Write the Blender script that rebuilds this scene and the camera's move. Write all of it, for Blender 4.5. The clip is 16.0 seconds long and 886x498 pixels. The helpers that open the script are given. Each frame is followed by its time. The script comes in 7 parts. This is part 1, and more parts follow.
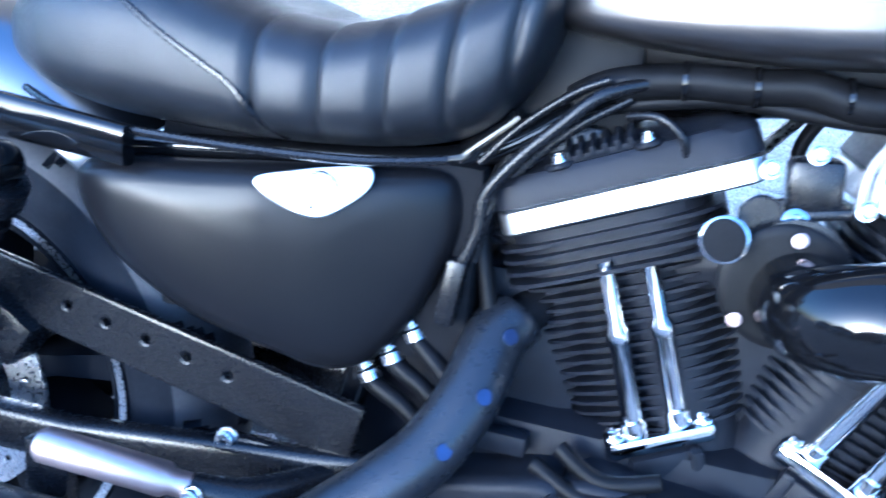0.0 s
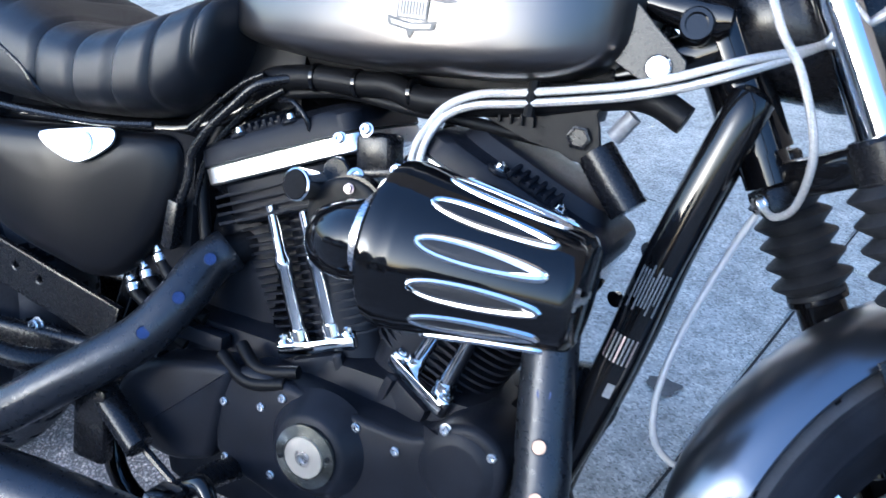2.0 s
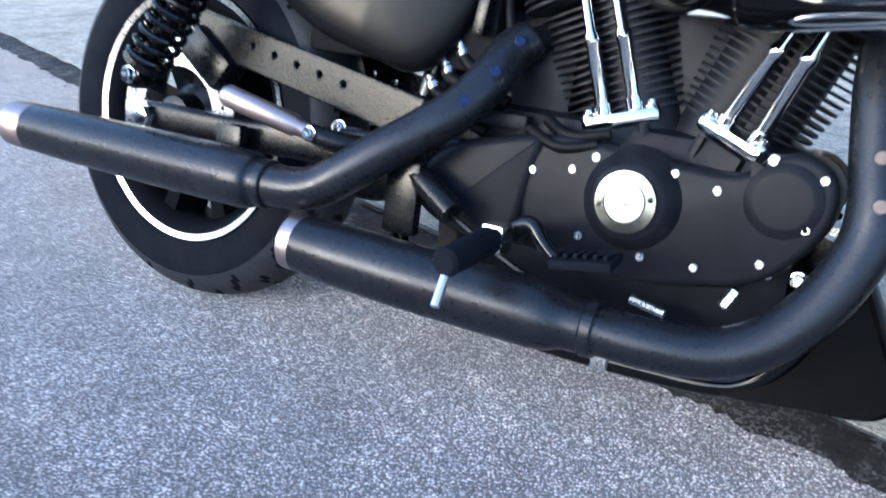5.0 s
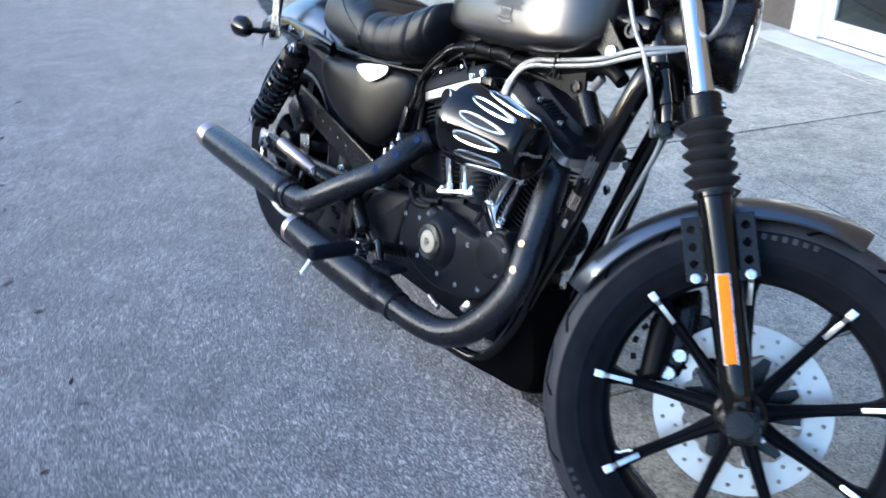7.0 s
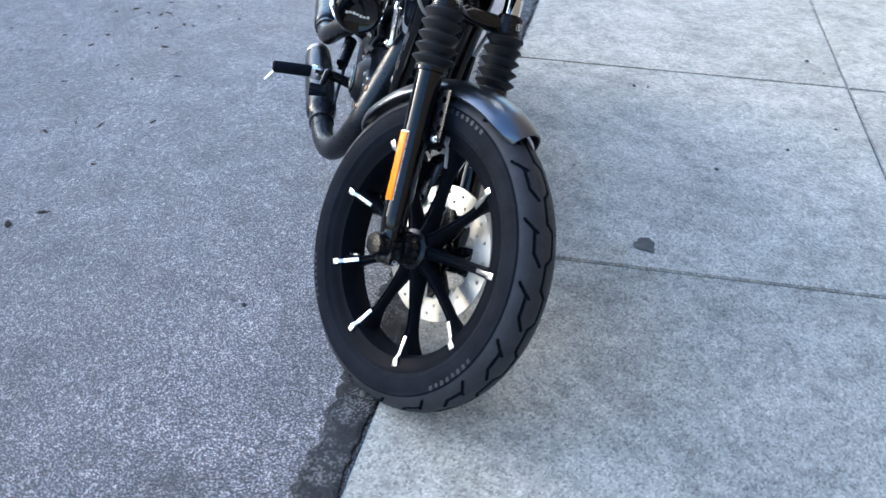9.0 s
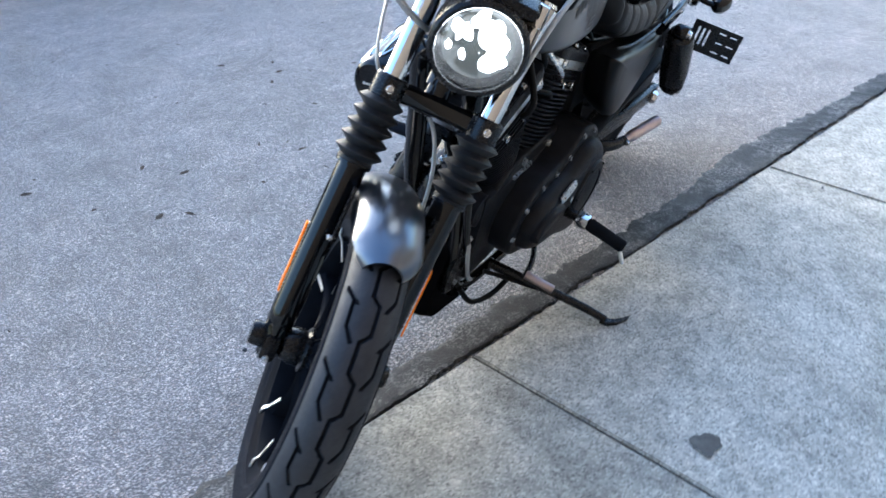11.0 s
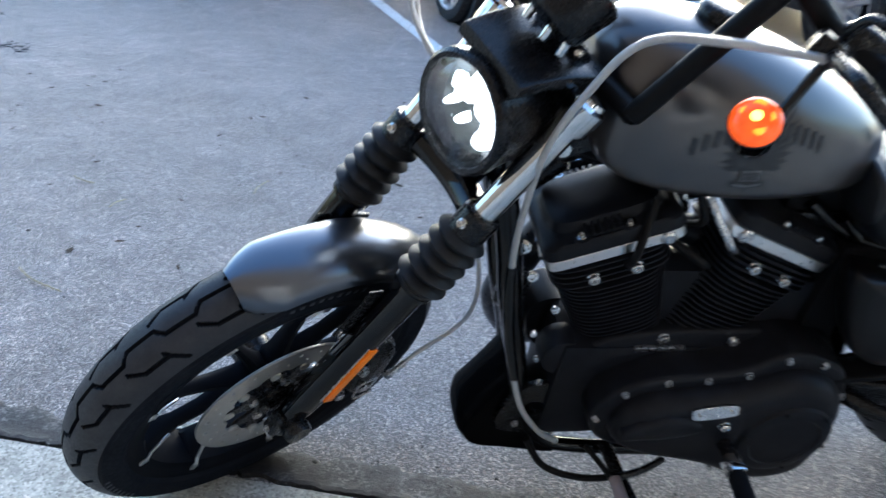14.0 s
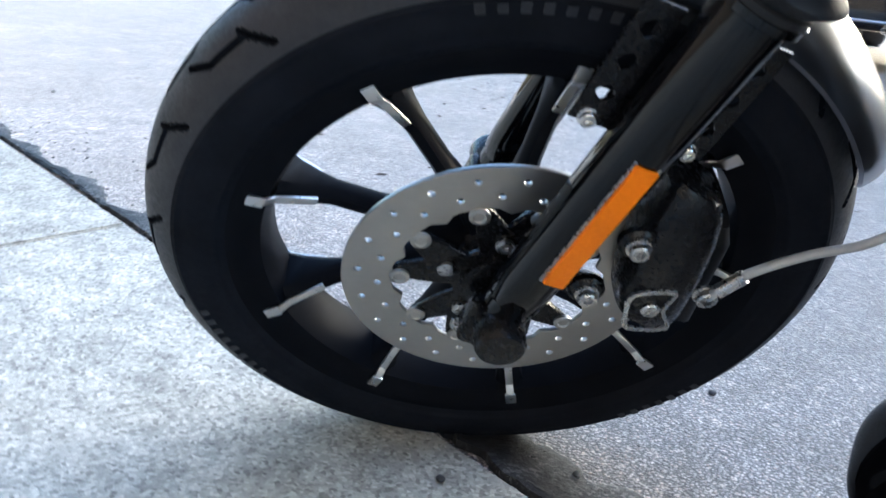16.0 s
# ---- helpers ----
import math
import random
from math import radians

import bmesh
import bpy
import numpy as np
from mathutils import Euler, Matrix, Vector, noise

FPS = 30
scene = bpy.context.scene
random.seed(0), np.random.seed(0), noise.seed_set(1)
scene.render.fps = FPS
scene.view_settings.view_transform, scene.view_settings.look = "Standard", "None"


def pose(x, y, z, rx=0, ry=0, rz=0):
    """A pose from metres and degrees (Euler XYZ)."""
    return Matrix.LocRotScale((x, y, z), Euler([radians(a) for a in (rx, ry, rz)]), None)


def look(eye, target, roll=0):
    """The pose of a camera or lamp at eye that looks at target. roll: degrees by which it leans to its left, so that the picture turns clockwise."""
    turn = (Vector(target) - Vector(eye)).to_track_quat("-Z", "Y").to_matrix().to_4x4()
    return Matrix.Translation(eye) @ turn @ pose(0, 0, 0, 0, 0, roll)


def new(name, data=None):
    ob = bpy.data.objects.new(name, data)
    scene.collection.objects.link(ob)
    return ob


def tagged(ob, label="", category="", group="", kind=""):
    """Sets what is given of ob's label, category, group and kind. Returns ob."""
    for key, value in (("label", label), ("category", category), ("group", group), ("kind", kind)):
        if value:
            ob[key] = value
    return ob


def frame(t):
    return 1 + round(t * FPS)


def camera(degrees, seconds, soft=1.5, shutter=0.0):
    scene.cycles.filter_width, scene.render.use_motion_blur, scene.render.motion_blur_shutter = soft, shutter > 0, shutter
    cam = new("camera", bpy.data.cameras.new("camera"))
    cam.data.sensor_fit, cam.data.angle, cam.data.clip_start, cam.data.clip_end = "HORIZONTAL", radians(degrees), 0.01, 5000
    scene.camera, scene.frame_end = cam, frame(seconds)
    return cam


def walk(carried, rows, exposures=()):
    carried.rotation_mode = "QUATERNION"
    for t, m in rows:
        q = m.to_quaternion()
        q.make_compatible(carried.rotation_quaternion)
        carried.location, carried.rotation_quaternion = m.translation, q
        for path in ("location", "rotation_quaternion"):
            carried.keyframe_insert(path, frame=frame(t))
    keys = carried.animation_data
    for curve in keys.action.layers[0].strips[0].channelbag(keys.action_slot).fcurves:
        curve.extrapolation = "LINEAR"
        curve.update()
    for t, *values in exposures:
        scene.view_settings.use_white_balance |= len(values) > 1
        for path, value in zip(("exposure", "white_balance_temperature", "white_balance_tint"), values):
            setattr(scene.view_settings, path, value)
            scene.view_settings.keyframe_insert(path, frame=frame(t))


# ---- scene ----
cam = camera(56.5, 16.0, 1.5, 0.4)
# seconds, eye, target, roll
PATH = [
    (0, (-0.564, -0.379, 0.96), (-1.215, 1.205, -0.073), 1.9),
    (0.5, (-0.407, -0.325, 0.973), (-1.178, 1.222, -0.033), 1.6),
    (1, (-0.286, -0.34, 0.988), (-1.136, 1.177, -0.001), 1.1),
    (1.5, (-0.154, -0.381, 1.028), (-1.026, 1.135, 0.058), 1.8),
    (2, (-0.043, -0.408, 1.025), (-0.949, 1.086, 0.051), 1.8),
    (2.5, (0.021, -0.43, 0.894), (-0.951, 1.053, -0.032), 2.4),
    (3, (0.009, -0.488, 0.736), (-0.894, 1.024, -0.212), 2.9),
    (3.5, (-0.057, -0.558, 0.63), (-0.905, 1.014, -0.27), 2.7),
    (4, (-0.156, -0.642, 0.631), (-1.016, 0.938, -0.242), 2.4),
    (4.2, (-0.204, -0.684, 0.629), (-1.101, 0.876, -0.244), 2.3),
    (6.3, (0.399, -0.765, 1.074), (-0.989, 0.397, 0.226), -2.8),
    (6.5, (0.551, -0.765, 1.097), (-0.878, 0.344, 0.244), -1.9),
    (7, (0.867, -0.62, 1.157), (-0.696, 0.232, 0.245), 0.3),
    (7.5, (1.093, -0.382, 1.142), (-0.538, 0.233, 0.162), 3.1),
    (8, (1.349, -0.195, 1.179), (-0.313, 0.206, 0.141), 3.9),
    (8.5, (1.508, 0.073, 1.288), (-0.121, 0.316, 0.154), 3.8),
    (8.7, (1.548, 0.207, 1.292), (-0.081, 0.353, 0.141), 3.6),
    (10.8, (1.041, 1.206, 1.28), (-0.331, 0.224, 0.205), -2.6),
    (11, (0.932, 1.248, 1.277), (-0.394, 0.211, 0.197), -1.9),
    (11.5, (0.714, 1.396, 1.293), (-0.475, 0.171, 0.25), -0.4),
    (12, (0.484, 1.585, 1.368), (-0.555, 0.137, 0.462), -0.0),
    (12.5, (0.309, 1.586, 1.401), (-0.686, 0.049, 0.597), 0.3),
    (13, (0.129, 1.661, 1.394), (-0.705, 0.022, 0.609), 3.6),
    (13.5, (0.043, 1.686, 1.281), (-0.443, -0.064, 0.443), 6.8),
    (14, (-0.018, 1.529, 1.128), (-0.201, -0.263, 0.26), 6.2),
    (14.5, (-0.1, 1.413, 0.981), (-0.005, -0.405, 0.152), 4.9),
    (15, (-0.177, 1.303, 0.84), (0.24, -0.481, 0.037), 4.7),
    (15.5, (-0.16, 1.13, 0.679), (0.588, -0.564, -0.076), 4.7),
    (16, (-0.232, 1.004, 0.562), (0.794, -0.567, -0.13), 6.6),
]
EXPOSURES = [(0.0, 2.35, 4150, 9), (0.5, 2.05, 4200, 9), (1.0, 1.7, 4350, 10), (1.5, 1.45, 4650, 10), (2.0, 1.42, 4700, 10), (2.5, 1.5, 4850, 9), (3.5, 1.6, 5150, 9), (6.5, 1.15, 5050, 8), (7.5, 1.1, 5200, 8), (8.5, 1.3, 5350, 9), (11.0, 1.75, 5350, 8), (12.0, 1.6, 5350, 7), (13.0, 1.4, 5250, 6), (13.5, 1.32, 5150, 6), (14.0, 1.5, 5200, 6), (15.0, 1.75, 5400, 6), (16.0, 1.95, 5450, 7)]
walk(cam, [(t, look(eye, target, roll)) for t, eye, target, roll in PATH], EXPOSURES)

# ---- light ----
world = bpy.data.worlds.new("world")
scene.world = world
world.use_nodes = True
wn = world.node_tree.nodes
sky = wn.new("ShaderNodeTexSky")
sky.sky_type, sky.sun_disc = "NISHITA", False
SUN_ELEV, SUN_AZ = 10.0, -110.0          # degrees; azimuth counted from +x towards +y
sky.sun_elevation, sky.sun_rotation = radians(SUN_ELEV), radians(90 - SUN_AZ)
sky.air_density, sky.dust_density, sky.ozone_density = 1.0, 4.0, 2.0
wn["Background"].inputs["Strength"].default_value = 0.42
world.node_tree.links.new(sky.outputs["Color"], wn["Background"].inputs["Color"])
sun = new("sun", bpy.data.lights.new("sun", "SUN"))
sun.data.energy, sun.data.angle, sun.data.color = 0.5, radians(30), (1.0, 0.91, 0.82)
sd = Vector((math.cos(radians(SUN_ELEV)) * math.cos(radians(SUN_AZ)), math.cos(radians(SUN_ELEV)) * math.sin(radians(SUN_AZ)), math.sin(radians(SUN_ELEV))))
sun.matrix_world = look(sd * 40, (0, 0, 0))


# ---- materials ----
def shader(name):
    m = bpy.data.materials.new(name)
    m.use_nodes = True
    nt = m.node_tree
    return m, nt, nt.nodes["Principled BSDF"], nt.nodes.new("ShaderNodeTexCoord")


def node(nt, kind, **values):
    n = nt.nodes.new(kind)
    for key, value in values.items():
        n.inputs[key].default_value = value
    return n


def mix(nt, factor, a, b, mode="MIX"):
    n = nt.nodes.new("ShaderNodeMix")
    n.data_type, n.blend_type = "RGBA", mode
    for slot, value in ((0, factor), (6, a), (7, b)):
        if isinstance(value, bpy.types.NodeSocket):
            nt.links.new(value, n.inputs[slot])
        else:
            n.inputs[slot].default_value = value
    return n.outputs[2]


def ramp(nt, source, stops):
    n = nt.nodes.new("ShaderNodeValToRGB")
    while len(n.color_ramp.elements) < len(stops):
        n.color_ramp.elements.new(0.5)
    for e, (at, v) in zip(n.color_ramp.elements, stops):
        e.position, e.color = at, (*v, 1) if isinstance(v, tuple) else (v, v, v, 1)
    nt.links.new(source, n.inputs["Fac"])
    return n.outputs["Color"]


def noise_of(nt, tc, scale, detail=4.0, rough=0.55):
    n = node(nt, "ShaderNodeTexNoise", Scale=scale, Detail=detail, Roughness=rough)
    nt.links.new(tc.outputs["Object"], n.inputs["Vector"])
    return n.outputs["Fac"]


def bump(nt, bsdf, height, strength, distance=0.001):
    n = node(nt, "ShaderNodeBump", Strength=strength, Distance=distance)
    nt.links.new(height, n.inputs["Height"])
    nt.links.new(n.outputs["Normal"], bsdf.inputs["Normal"])


def mat(name, color, rough=0.5, metal=0.0, var=0.12, scale=30.0, grain=0.0, grain_scale=900.0, coat=0.0, dust=0.0, spec=0.5, uneven=0.18):
    """A plain surface with cloudy tone, uneven gloss, fine grain and a little dust."""
    m, nt, bsdf, tc = shader(name)
    cloud, fine = noise_of(nt, tc, scale), noise_of(nt, tc, scale * 9, 3)
    dark, light = tuple(c * (1 - var) for c in color), tuple(min(1, c * (1 + var)) for c in color)
    tone = ramp(nt, cloud, ((0.3, dark), (0.7, light)))
    if dust:
        tone = mix(nt, ramp(nt, noise_of(nt, tc, scale * 2.3, 6, 0.7), ((0.5, 0.0), (0.75, dust))), tone, (0.35, 0.33, 0.30, 1))
    nt.links.new(tone, bsdf.inputs["Base Color"])
    nt.links.new(ramp(nt, fine, ((0.3, max(0.02, rough * (1 - uneven))), (0.7, min(1, rough * (1 + uneven))))), bsdf.inputs["Roughness"])
    bsdf.inputs["Metallic"].default_value = metal
    bsdf.inputs["Coat Weight"].default_value = coat
    bsdf.inputs["Specular IOR Level"].default_value = spec
    bsdf.inputs["Coat Roughness"].default_value = 0.06
    if grain:
        bump(nt, bsdf, noise_of(nt, tc, grain_scale, 2), grain)
    return m


def glow(name, color, strength, base=(0.8, 0.3, 0.05)):
    m, nt, bsdf, tc = shader(name)
    bsdf.inputs["Base Color"].default_value = (*base, 1)
    bsdf.inputs["Emission Color"].default_value = (*color, 1)
    bsdf.inputs["Emission Strength"].default_value = strength
    nt.links.new(mix(nt, ramp(nt, noise_of(nt, tc, 55, 4), ((0.35, 0.0), (0.65, 1.0))), tuple(c * 0.6 for c in base) + (1,), (*base, 1)), bsdf.inputs["Base Color"])
    bsdf.inputs["Roughness"].default_value = 0.15
    return m


def clear_glass(name, color=(1, 1, 1), rough=0.02):
    m, nt, bsdf, tc = shader(name)
    bsdf.inputs["Base Color"].default_value = (*color, 1)
    bsdf.inputs["Transmission Weight"].default_value = 1.0
    bsdf.inputs["Roughness"].default_value = rough
    bsdf.inputs["IOR"].default_value = 1.45
    return m


BLACK_GLOSS = mat("gloss_black_paint", (0.003, 0.003, 0.0035), 0.07, 0.0, 0.2, 20, coat=0.1, spec=0.32, uneven=0.05)
SPOILER = mat("polished_black_lacquer", (0.003, 0.003, 0.0035), 0.04, 0.0, 0.2, 20, coat=0.0, spec=0.012, uneven=0.05)
LAMP_BOWL = mat("lamp_bowl", (0.2, 0.21, 0.2), 0.24, 1.0, 0.3, 60)
BLACK_SATIN = mat("satin_black_coat", (0.005, 0.005, 0.006), 0.27, 0.0, 0.15, 25, dust=0.003, spec=0.28, uneven=0.05)
BLACK_MATTE = mat("matte_black_metal", (0.004, 0.004, 0.0046), 0.45, 0.0, 0.3, 35, 0.12, 1200, dust=0.006, spec=0.11)
EXHAUST = mat("black_ceramic_exhaust", (0.018, 0.0195, 0.0245), 0.3, 0.5, 0.2, 14, 0.06, 1600, dust=0.008)
ENGINE = mat("wrinkle_black_engine", (0.009, 0.0097, 0.0128), 0.36, 0.0, 0.25, 30, 0.2, 1800, dust=0.004, spec=0.1)
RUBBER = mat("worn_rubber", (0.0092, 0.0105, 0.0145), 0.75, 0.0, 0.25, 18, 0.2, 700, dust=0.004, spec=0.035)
RIM = mat("satin_black_rim", (0.0065, 0.0072, 0.0095), 0.35, 0.0, 0.15, 25, spec=0.012, uneven=0.05)
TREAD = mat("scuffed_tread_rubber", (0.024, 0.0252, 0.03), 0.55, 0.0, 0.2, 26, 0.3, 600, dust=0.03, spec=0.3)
BOOT = mat("rubber_gaiter", (0.011, 0.0115, 0.0135), 0.5, 0.0, 0.2, 30, 0.1, 900, dust=0.015, spec=0.25)
LEATHER = mat("black_vinyl", (0.0085, 0.0092, 0.0115), 0.36, 0.0, 0.2, 24, 0.4, 1100, spec=0.33)
CHROME = mat("chrome", (0.66, 0.655, 0.65), 0.07, 1.0, 0.04, 18)
STEEL = mat("brushed_steel", (0.52, 0.52, 0.53), 0.28, 1.0, 0.12, 26, 0.05, 1500)
BAND = mat("polished_aluminium", (0.76, 0.755, 0.75), 0.32, 1.0, 0.04, 20)
TANK = mat("satin_grey_metallic_paint", (0.068, 0.064, 0.064), 0.33, 0.9, 0.02, 6, uneven=0.02)
FENDER = mat("satin_charcoal_paint", (0.1, 0.108, 0.128), 0.28, 0.95, 0.02, 6, uneven=0.02)
SIDE = mat("satin_black_panel", (0.005, 0.005, 0.006), 0.3, 0.0, 0.1, 12, spec=0.17, uneven=0.03)
for paint in (TANK, FENDER):       # satin clear coat
    paint.node_tree.nodes["Principled BSDF"].inputs["Coat Weight"].default_value = 0.7
    paint.node_tree.nodes["Principled BSDF"].inputs["Coat Roughness"].default_value = 0.19
DECAL = mat("dark_decal", (0.028, 0.03, 0.034), 0.42, 0.5, 0.15, 60)
DECAL_PALE = mat("pale_decal", (0.11, 0.11, 0.115), 0.35, 0.7, 0.15, 60)
DARK = mat("dark_parts_and_shade", (0.006, 0.006, 0.007), 0.7, 0.0, 0.2, 40, spec=0.08)
AMBER = mat("amber_reflector", (1.0, 0.22, 0.002), 0.3, 0.0, 0.08, 300, spec=0.12)
AMBER_LENS = glow("amber_lens_lit", (1.0, 0.08, 0.001), 0.3, (0.8, 0.13, 0.01))
AMBER_BULB = glow("amber_bulb_lit", (1.0, 0.55, 0.06), 2.6)
AMBER_GLOW = glow("amber_glow_lit", (1.0, 0.3, 0.01), 0.75, (0.8, 0.2, 0.02))
LAMP_LED = glow("headlamp_led_lit", (1.0, 0.97, 0.89), 1.5, (0.9, 0.9, 0.9))
RED_LENS = mat("red_lens", (0.22, 0.02, 0.02), 0.15, 0.0, 0.1, 80)
GLASS = clear_glass("clear_glass")
ROTOR = mat("worn_disc_steel", (0.5, 0.485, 0.455), 0.42, 1.0, 0.08, 14, 0.05, 1500)
BRAID = mat("braided_steel_hose", (0.5, 0.49, 0.48), 0.32, 0.7, 0.2, 400, 0.6, 1500)
CLEAR_HOSE = mat("grey_coated_cable", (0.42, 0.425, 0.43), 0.35, 0.1, 0.1, 120)
BLUED = mat("blued_steel", (0.035, 0.045, 0.1), 0.3, 0.8, 0.2, 200)
TANNED = mat("straw_tinted_steel", (0.3, 0.2, 0.14), 0.35, 0.8, 0.2, 200)
LAMP_GLOW = glow("headlamp_bowl_lit", (0.9, 0.97, 0.88), 0.015, (0.032, 0.035, 0.032))
COPPER = mat("heat_tinted_chrome", (0.45, 0.365, 0.35), 0.4, 1.0, 0.08, 40)
LABEL = mat("grey_label_print", (0.14, 0.14, 0.145), 0.5, 0.0, 0.2, 200)
MIRROR = mat("mirror_glass", (0.85, 0.86, 0.87), 0.02, 1.0, 0.01, 5)


# ---- shape helpers ----
X, Y, Z = Vector((1, 0, 0)), Vector((0, 1, 0)), Vector((0, 0, 1))


def finish(name, me, material):
    me.materials.append(material)
    me.shade_smooth()
    me.set_sharp_from_angle(angle=radians(38))
    return me


def part(name, bm, material, parent, label=""):
    """Link a bmesh as one mesh object under a thing or a part."""
    bmesh.ops.recalc_face_normals(bm, faces=bm.faces)
    me = bpy.data.meshes.new(name)
    bm.to_mesh(me)
    bm.free()
    ob = new(name, finish(name, me, material))
    ob.parent = parent
    if label:
        ob["label"] = label
    return ob


def grid_part(name, points, quads, material, parent, label=""):
    me = bpy.data.meshes.new(name)
    me.from_pydata(points, [], quads)
    ob = new(name, finish(name, me, material))
    ob.parent = parent
    if label:
        ob["label"] = label
    return ob


def spline(points, steps=6):
    """A smooth curve through the points."""
    p = [Vector(q) for q in points]
    if len(p) < 3 or steps < 2:
        return p
    out = []
    for i in range(len(p) - 1):
        a, b, c, d = p[max(i - 1, 0)], p[i], p[i + 1], p[min(i + 2, len(p) - 1)]
        for k in range(steps):
            t = k / steps
            out.append(0.5 * (2 * b + (c - a) * t + (2 * a - 5 * b + 4 * c - d) * t * t + (3 * b - a - 3 * c + d) * t ** 3))
    return out + [p[-1]]


def skin(rings, cap=True, loop=False):
    bm = bmesh.new()
    rows = [[bm.verts.new(v) for v in ring] for ring in rings]
    pairs = list(zip(rows, rows[1:])) + ([(rows[-1], rows[0])] if loop else [])
    for a, b in pairs:
        n = len(a)
        for i in range(n):
            bm.faces.new((a[i], a[(i + 1) % n], b[(i + 1) % n], b[i]))
    if cap and not loop:
        bm.faces.new(rows[0])
        bm.faces.new(reversed(rows[-1]))
    return bm


def tube(points, radius, n=12, steps=6, loop=False):
    """A round bar along the points; radius is one number or one for each point."""
    path = spline(points, steps)
    if isinstance(radius, (int, float)):
        radii = [radius] * len(path)
    else:
        radii = [float(np.interp(i / max(1, len(path) - 1), np.linspace(0, 1, len(radius)), radius)) for i in range(len(path))]
    side, rings = None, []
    for i, p in enumerate(path):
        way = (path[min(i + 1, len(path) - 1)] - path[max(i - 1, 0)]).normalized()
        if side is None:
            side = way.orthogonal().normalized()
        side = (side - way * side.dot(way)).normalized()
        up = way.cross(side)
        rings.append([p + (side * math.cos(a) + up * math.sin(a)) * radii[i] for a in (2 * math.pi * k / n for k in range(n))])
    return skin(rings, not loop, False)


def along(origin, axis):
    """A pose at origin whose z points along axis."""
    return Matrix.Translation(origin) @ Vector(axis).to_track_quat("Z", "Y").to_matrix().to_4x4()


def lathe(profile, m, n=32, closed=False, cap=True):
    """Turn (radius, height) pairs round the z axis of m."""
    rings = [[m @ Vector((max(r, 1e-4) * math.cos(a), max(r, 1e-4) * math.sin(a), h)) for a in (2 * math.pi * k / n for k in range(n))] for r, h in profile]
    return skin(rings, cap and not closed, closed)


def disc(m, radius, depth, n=24, soft=0.0015):
    soft = min(soft, depth / 2.2, radius / 3)
    return lathe([(radius - soft, 0), (radius, soft), (radius, depth - soft), (radius - soft, depth)], m, n)


def block(size, m, soft=0.004):
    bm = bmesh.new()
    bmesh.ops.create_cube(bm, size=1.0, matrix=Matrix.Diagonal((*size, 1)))
    if soft:
        bmesh.ops.bevel(bm, geom=bm.edges[:], offset=min(soft, min(size) * 0.45), segments=2, profile=0.6, affect="EDGES")
    bm.transform(m)
    return bm


def prism(outline, y0, y1, soft=0.006, segments=3):
    """An outline of (x, z), pulled from y0 to y1, its rim at y1 rounded."""
    rings, sign = [], 1 if y1 > y0 else -1
    mid = Vector((sum(p[0] for p in outline) / len(outline), 0, sum(p[1] for p in outline) / len(outline)))
    pts = [Vector((x, 0, z)) for x, z in outline]
    n = len(pts)

    def inset(d):
        out = []
        for i, p in enumerate(pts):
            e = (pts[(i + 1) % n] - pts[i - 1]).normalized()
            nrm = Vector((-e.z, 0, e.x))
            if nrm.dot(mid - p) < 0:
                nrm = -nrm
            out.append(p + nrm * d)
        return out

    rings.append([p + Y * y0 for p in pts])
    for k in range(segments + 1):
        a = math.pi / 2 * k / segments
        rings.append([p + Y * (y1 - sign * soft * (1 - math.sin(a))) for p in inset(soft * (1 - math.cos(a)))])
    return skin(rings)


def rounded(outline, steps=5):
    """A closed smooth outline through (a, b) pairs."""
    p = [Vector((a, b, 0)) for a, b in outline]
    n, out = len(p), []
    for i in range(n):
        a, b, c, d = p[i - 1], p[i], p[(i + 1) % n], p[(i + 2) % n]
        for k in range(steps):
            t = k / steps
            q = 0.5 * (2 * b + (c - a) * t + (2 * a - 5 * b + 4 * c - d) * t * t + (3 * b - a - 3 * c + d) * t ** 3)
            out.append((q.x, q.y))
    return out


def circle(cx, cy, r, n=16):
    return [(cx + r * math.cos(2 * math.pi * k / n), cy + r * math.sin(2 * math.pi * k / n)) for k in range(n)]


def plate(outline, holes, thick, m, soft=0.0006):
    """A flat plate with holes through it, in the x and y of m."""
    cu = bpy.data.curves.new("outline", "CURVE")
    cu.dimensions, cu.fill_mode, cu.extrude, cu.bevel_depth, cu.bevel_resolution = "2D", "BOTH", max(thick / 2 - soft, 1e-4), soft, 1
    for pts in [outline, *holes]:
        s = cu.splines.new("POLY")
        s.points.add(len(pts) - 1)
        for q, (a, b) in zip(s.points, pts):
            q.co = (a, b, 0, 1)
        s.use_cyclic_u = True
    ob = bpy.data.objects.new("outline", cu)
    me = bpy.data.meshes.new_from_object(ob)
    bm = bmesh.new()
    bm.from_mesh(me)
    bpy.data.objects.remove(ob)
    bpy.data.curves.remove(cu)
    bpy.data.meshes.remove(me)
    bm.transform(m)
    return bm


def oval(centre, a, b, ra, rb, e=2.0, n=40, flat=1.0):
    """A ring between circle and box; flat squeezes its lower half."""
    out = []
    for k in range(n):
        t = 2 * math.pi * k / n
        c, s = math.cos(t), math.sin(t)
        u = math.copysign(abs(c) ** (2 / e), c)
        v = math.copysign(abs(s) ** (2 / e), s)
        out.append(Vector(centre) + a * (ra * u) + b * (rb * v * (flat if v < 0 else 1)))
    return out


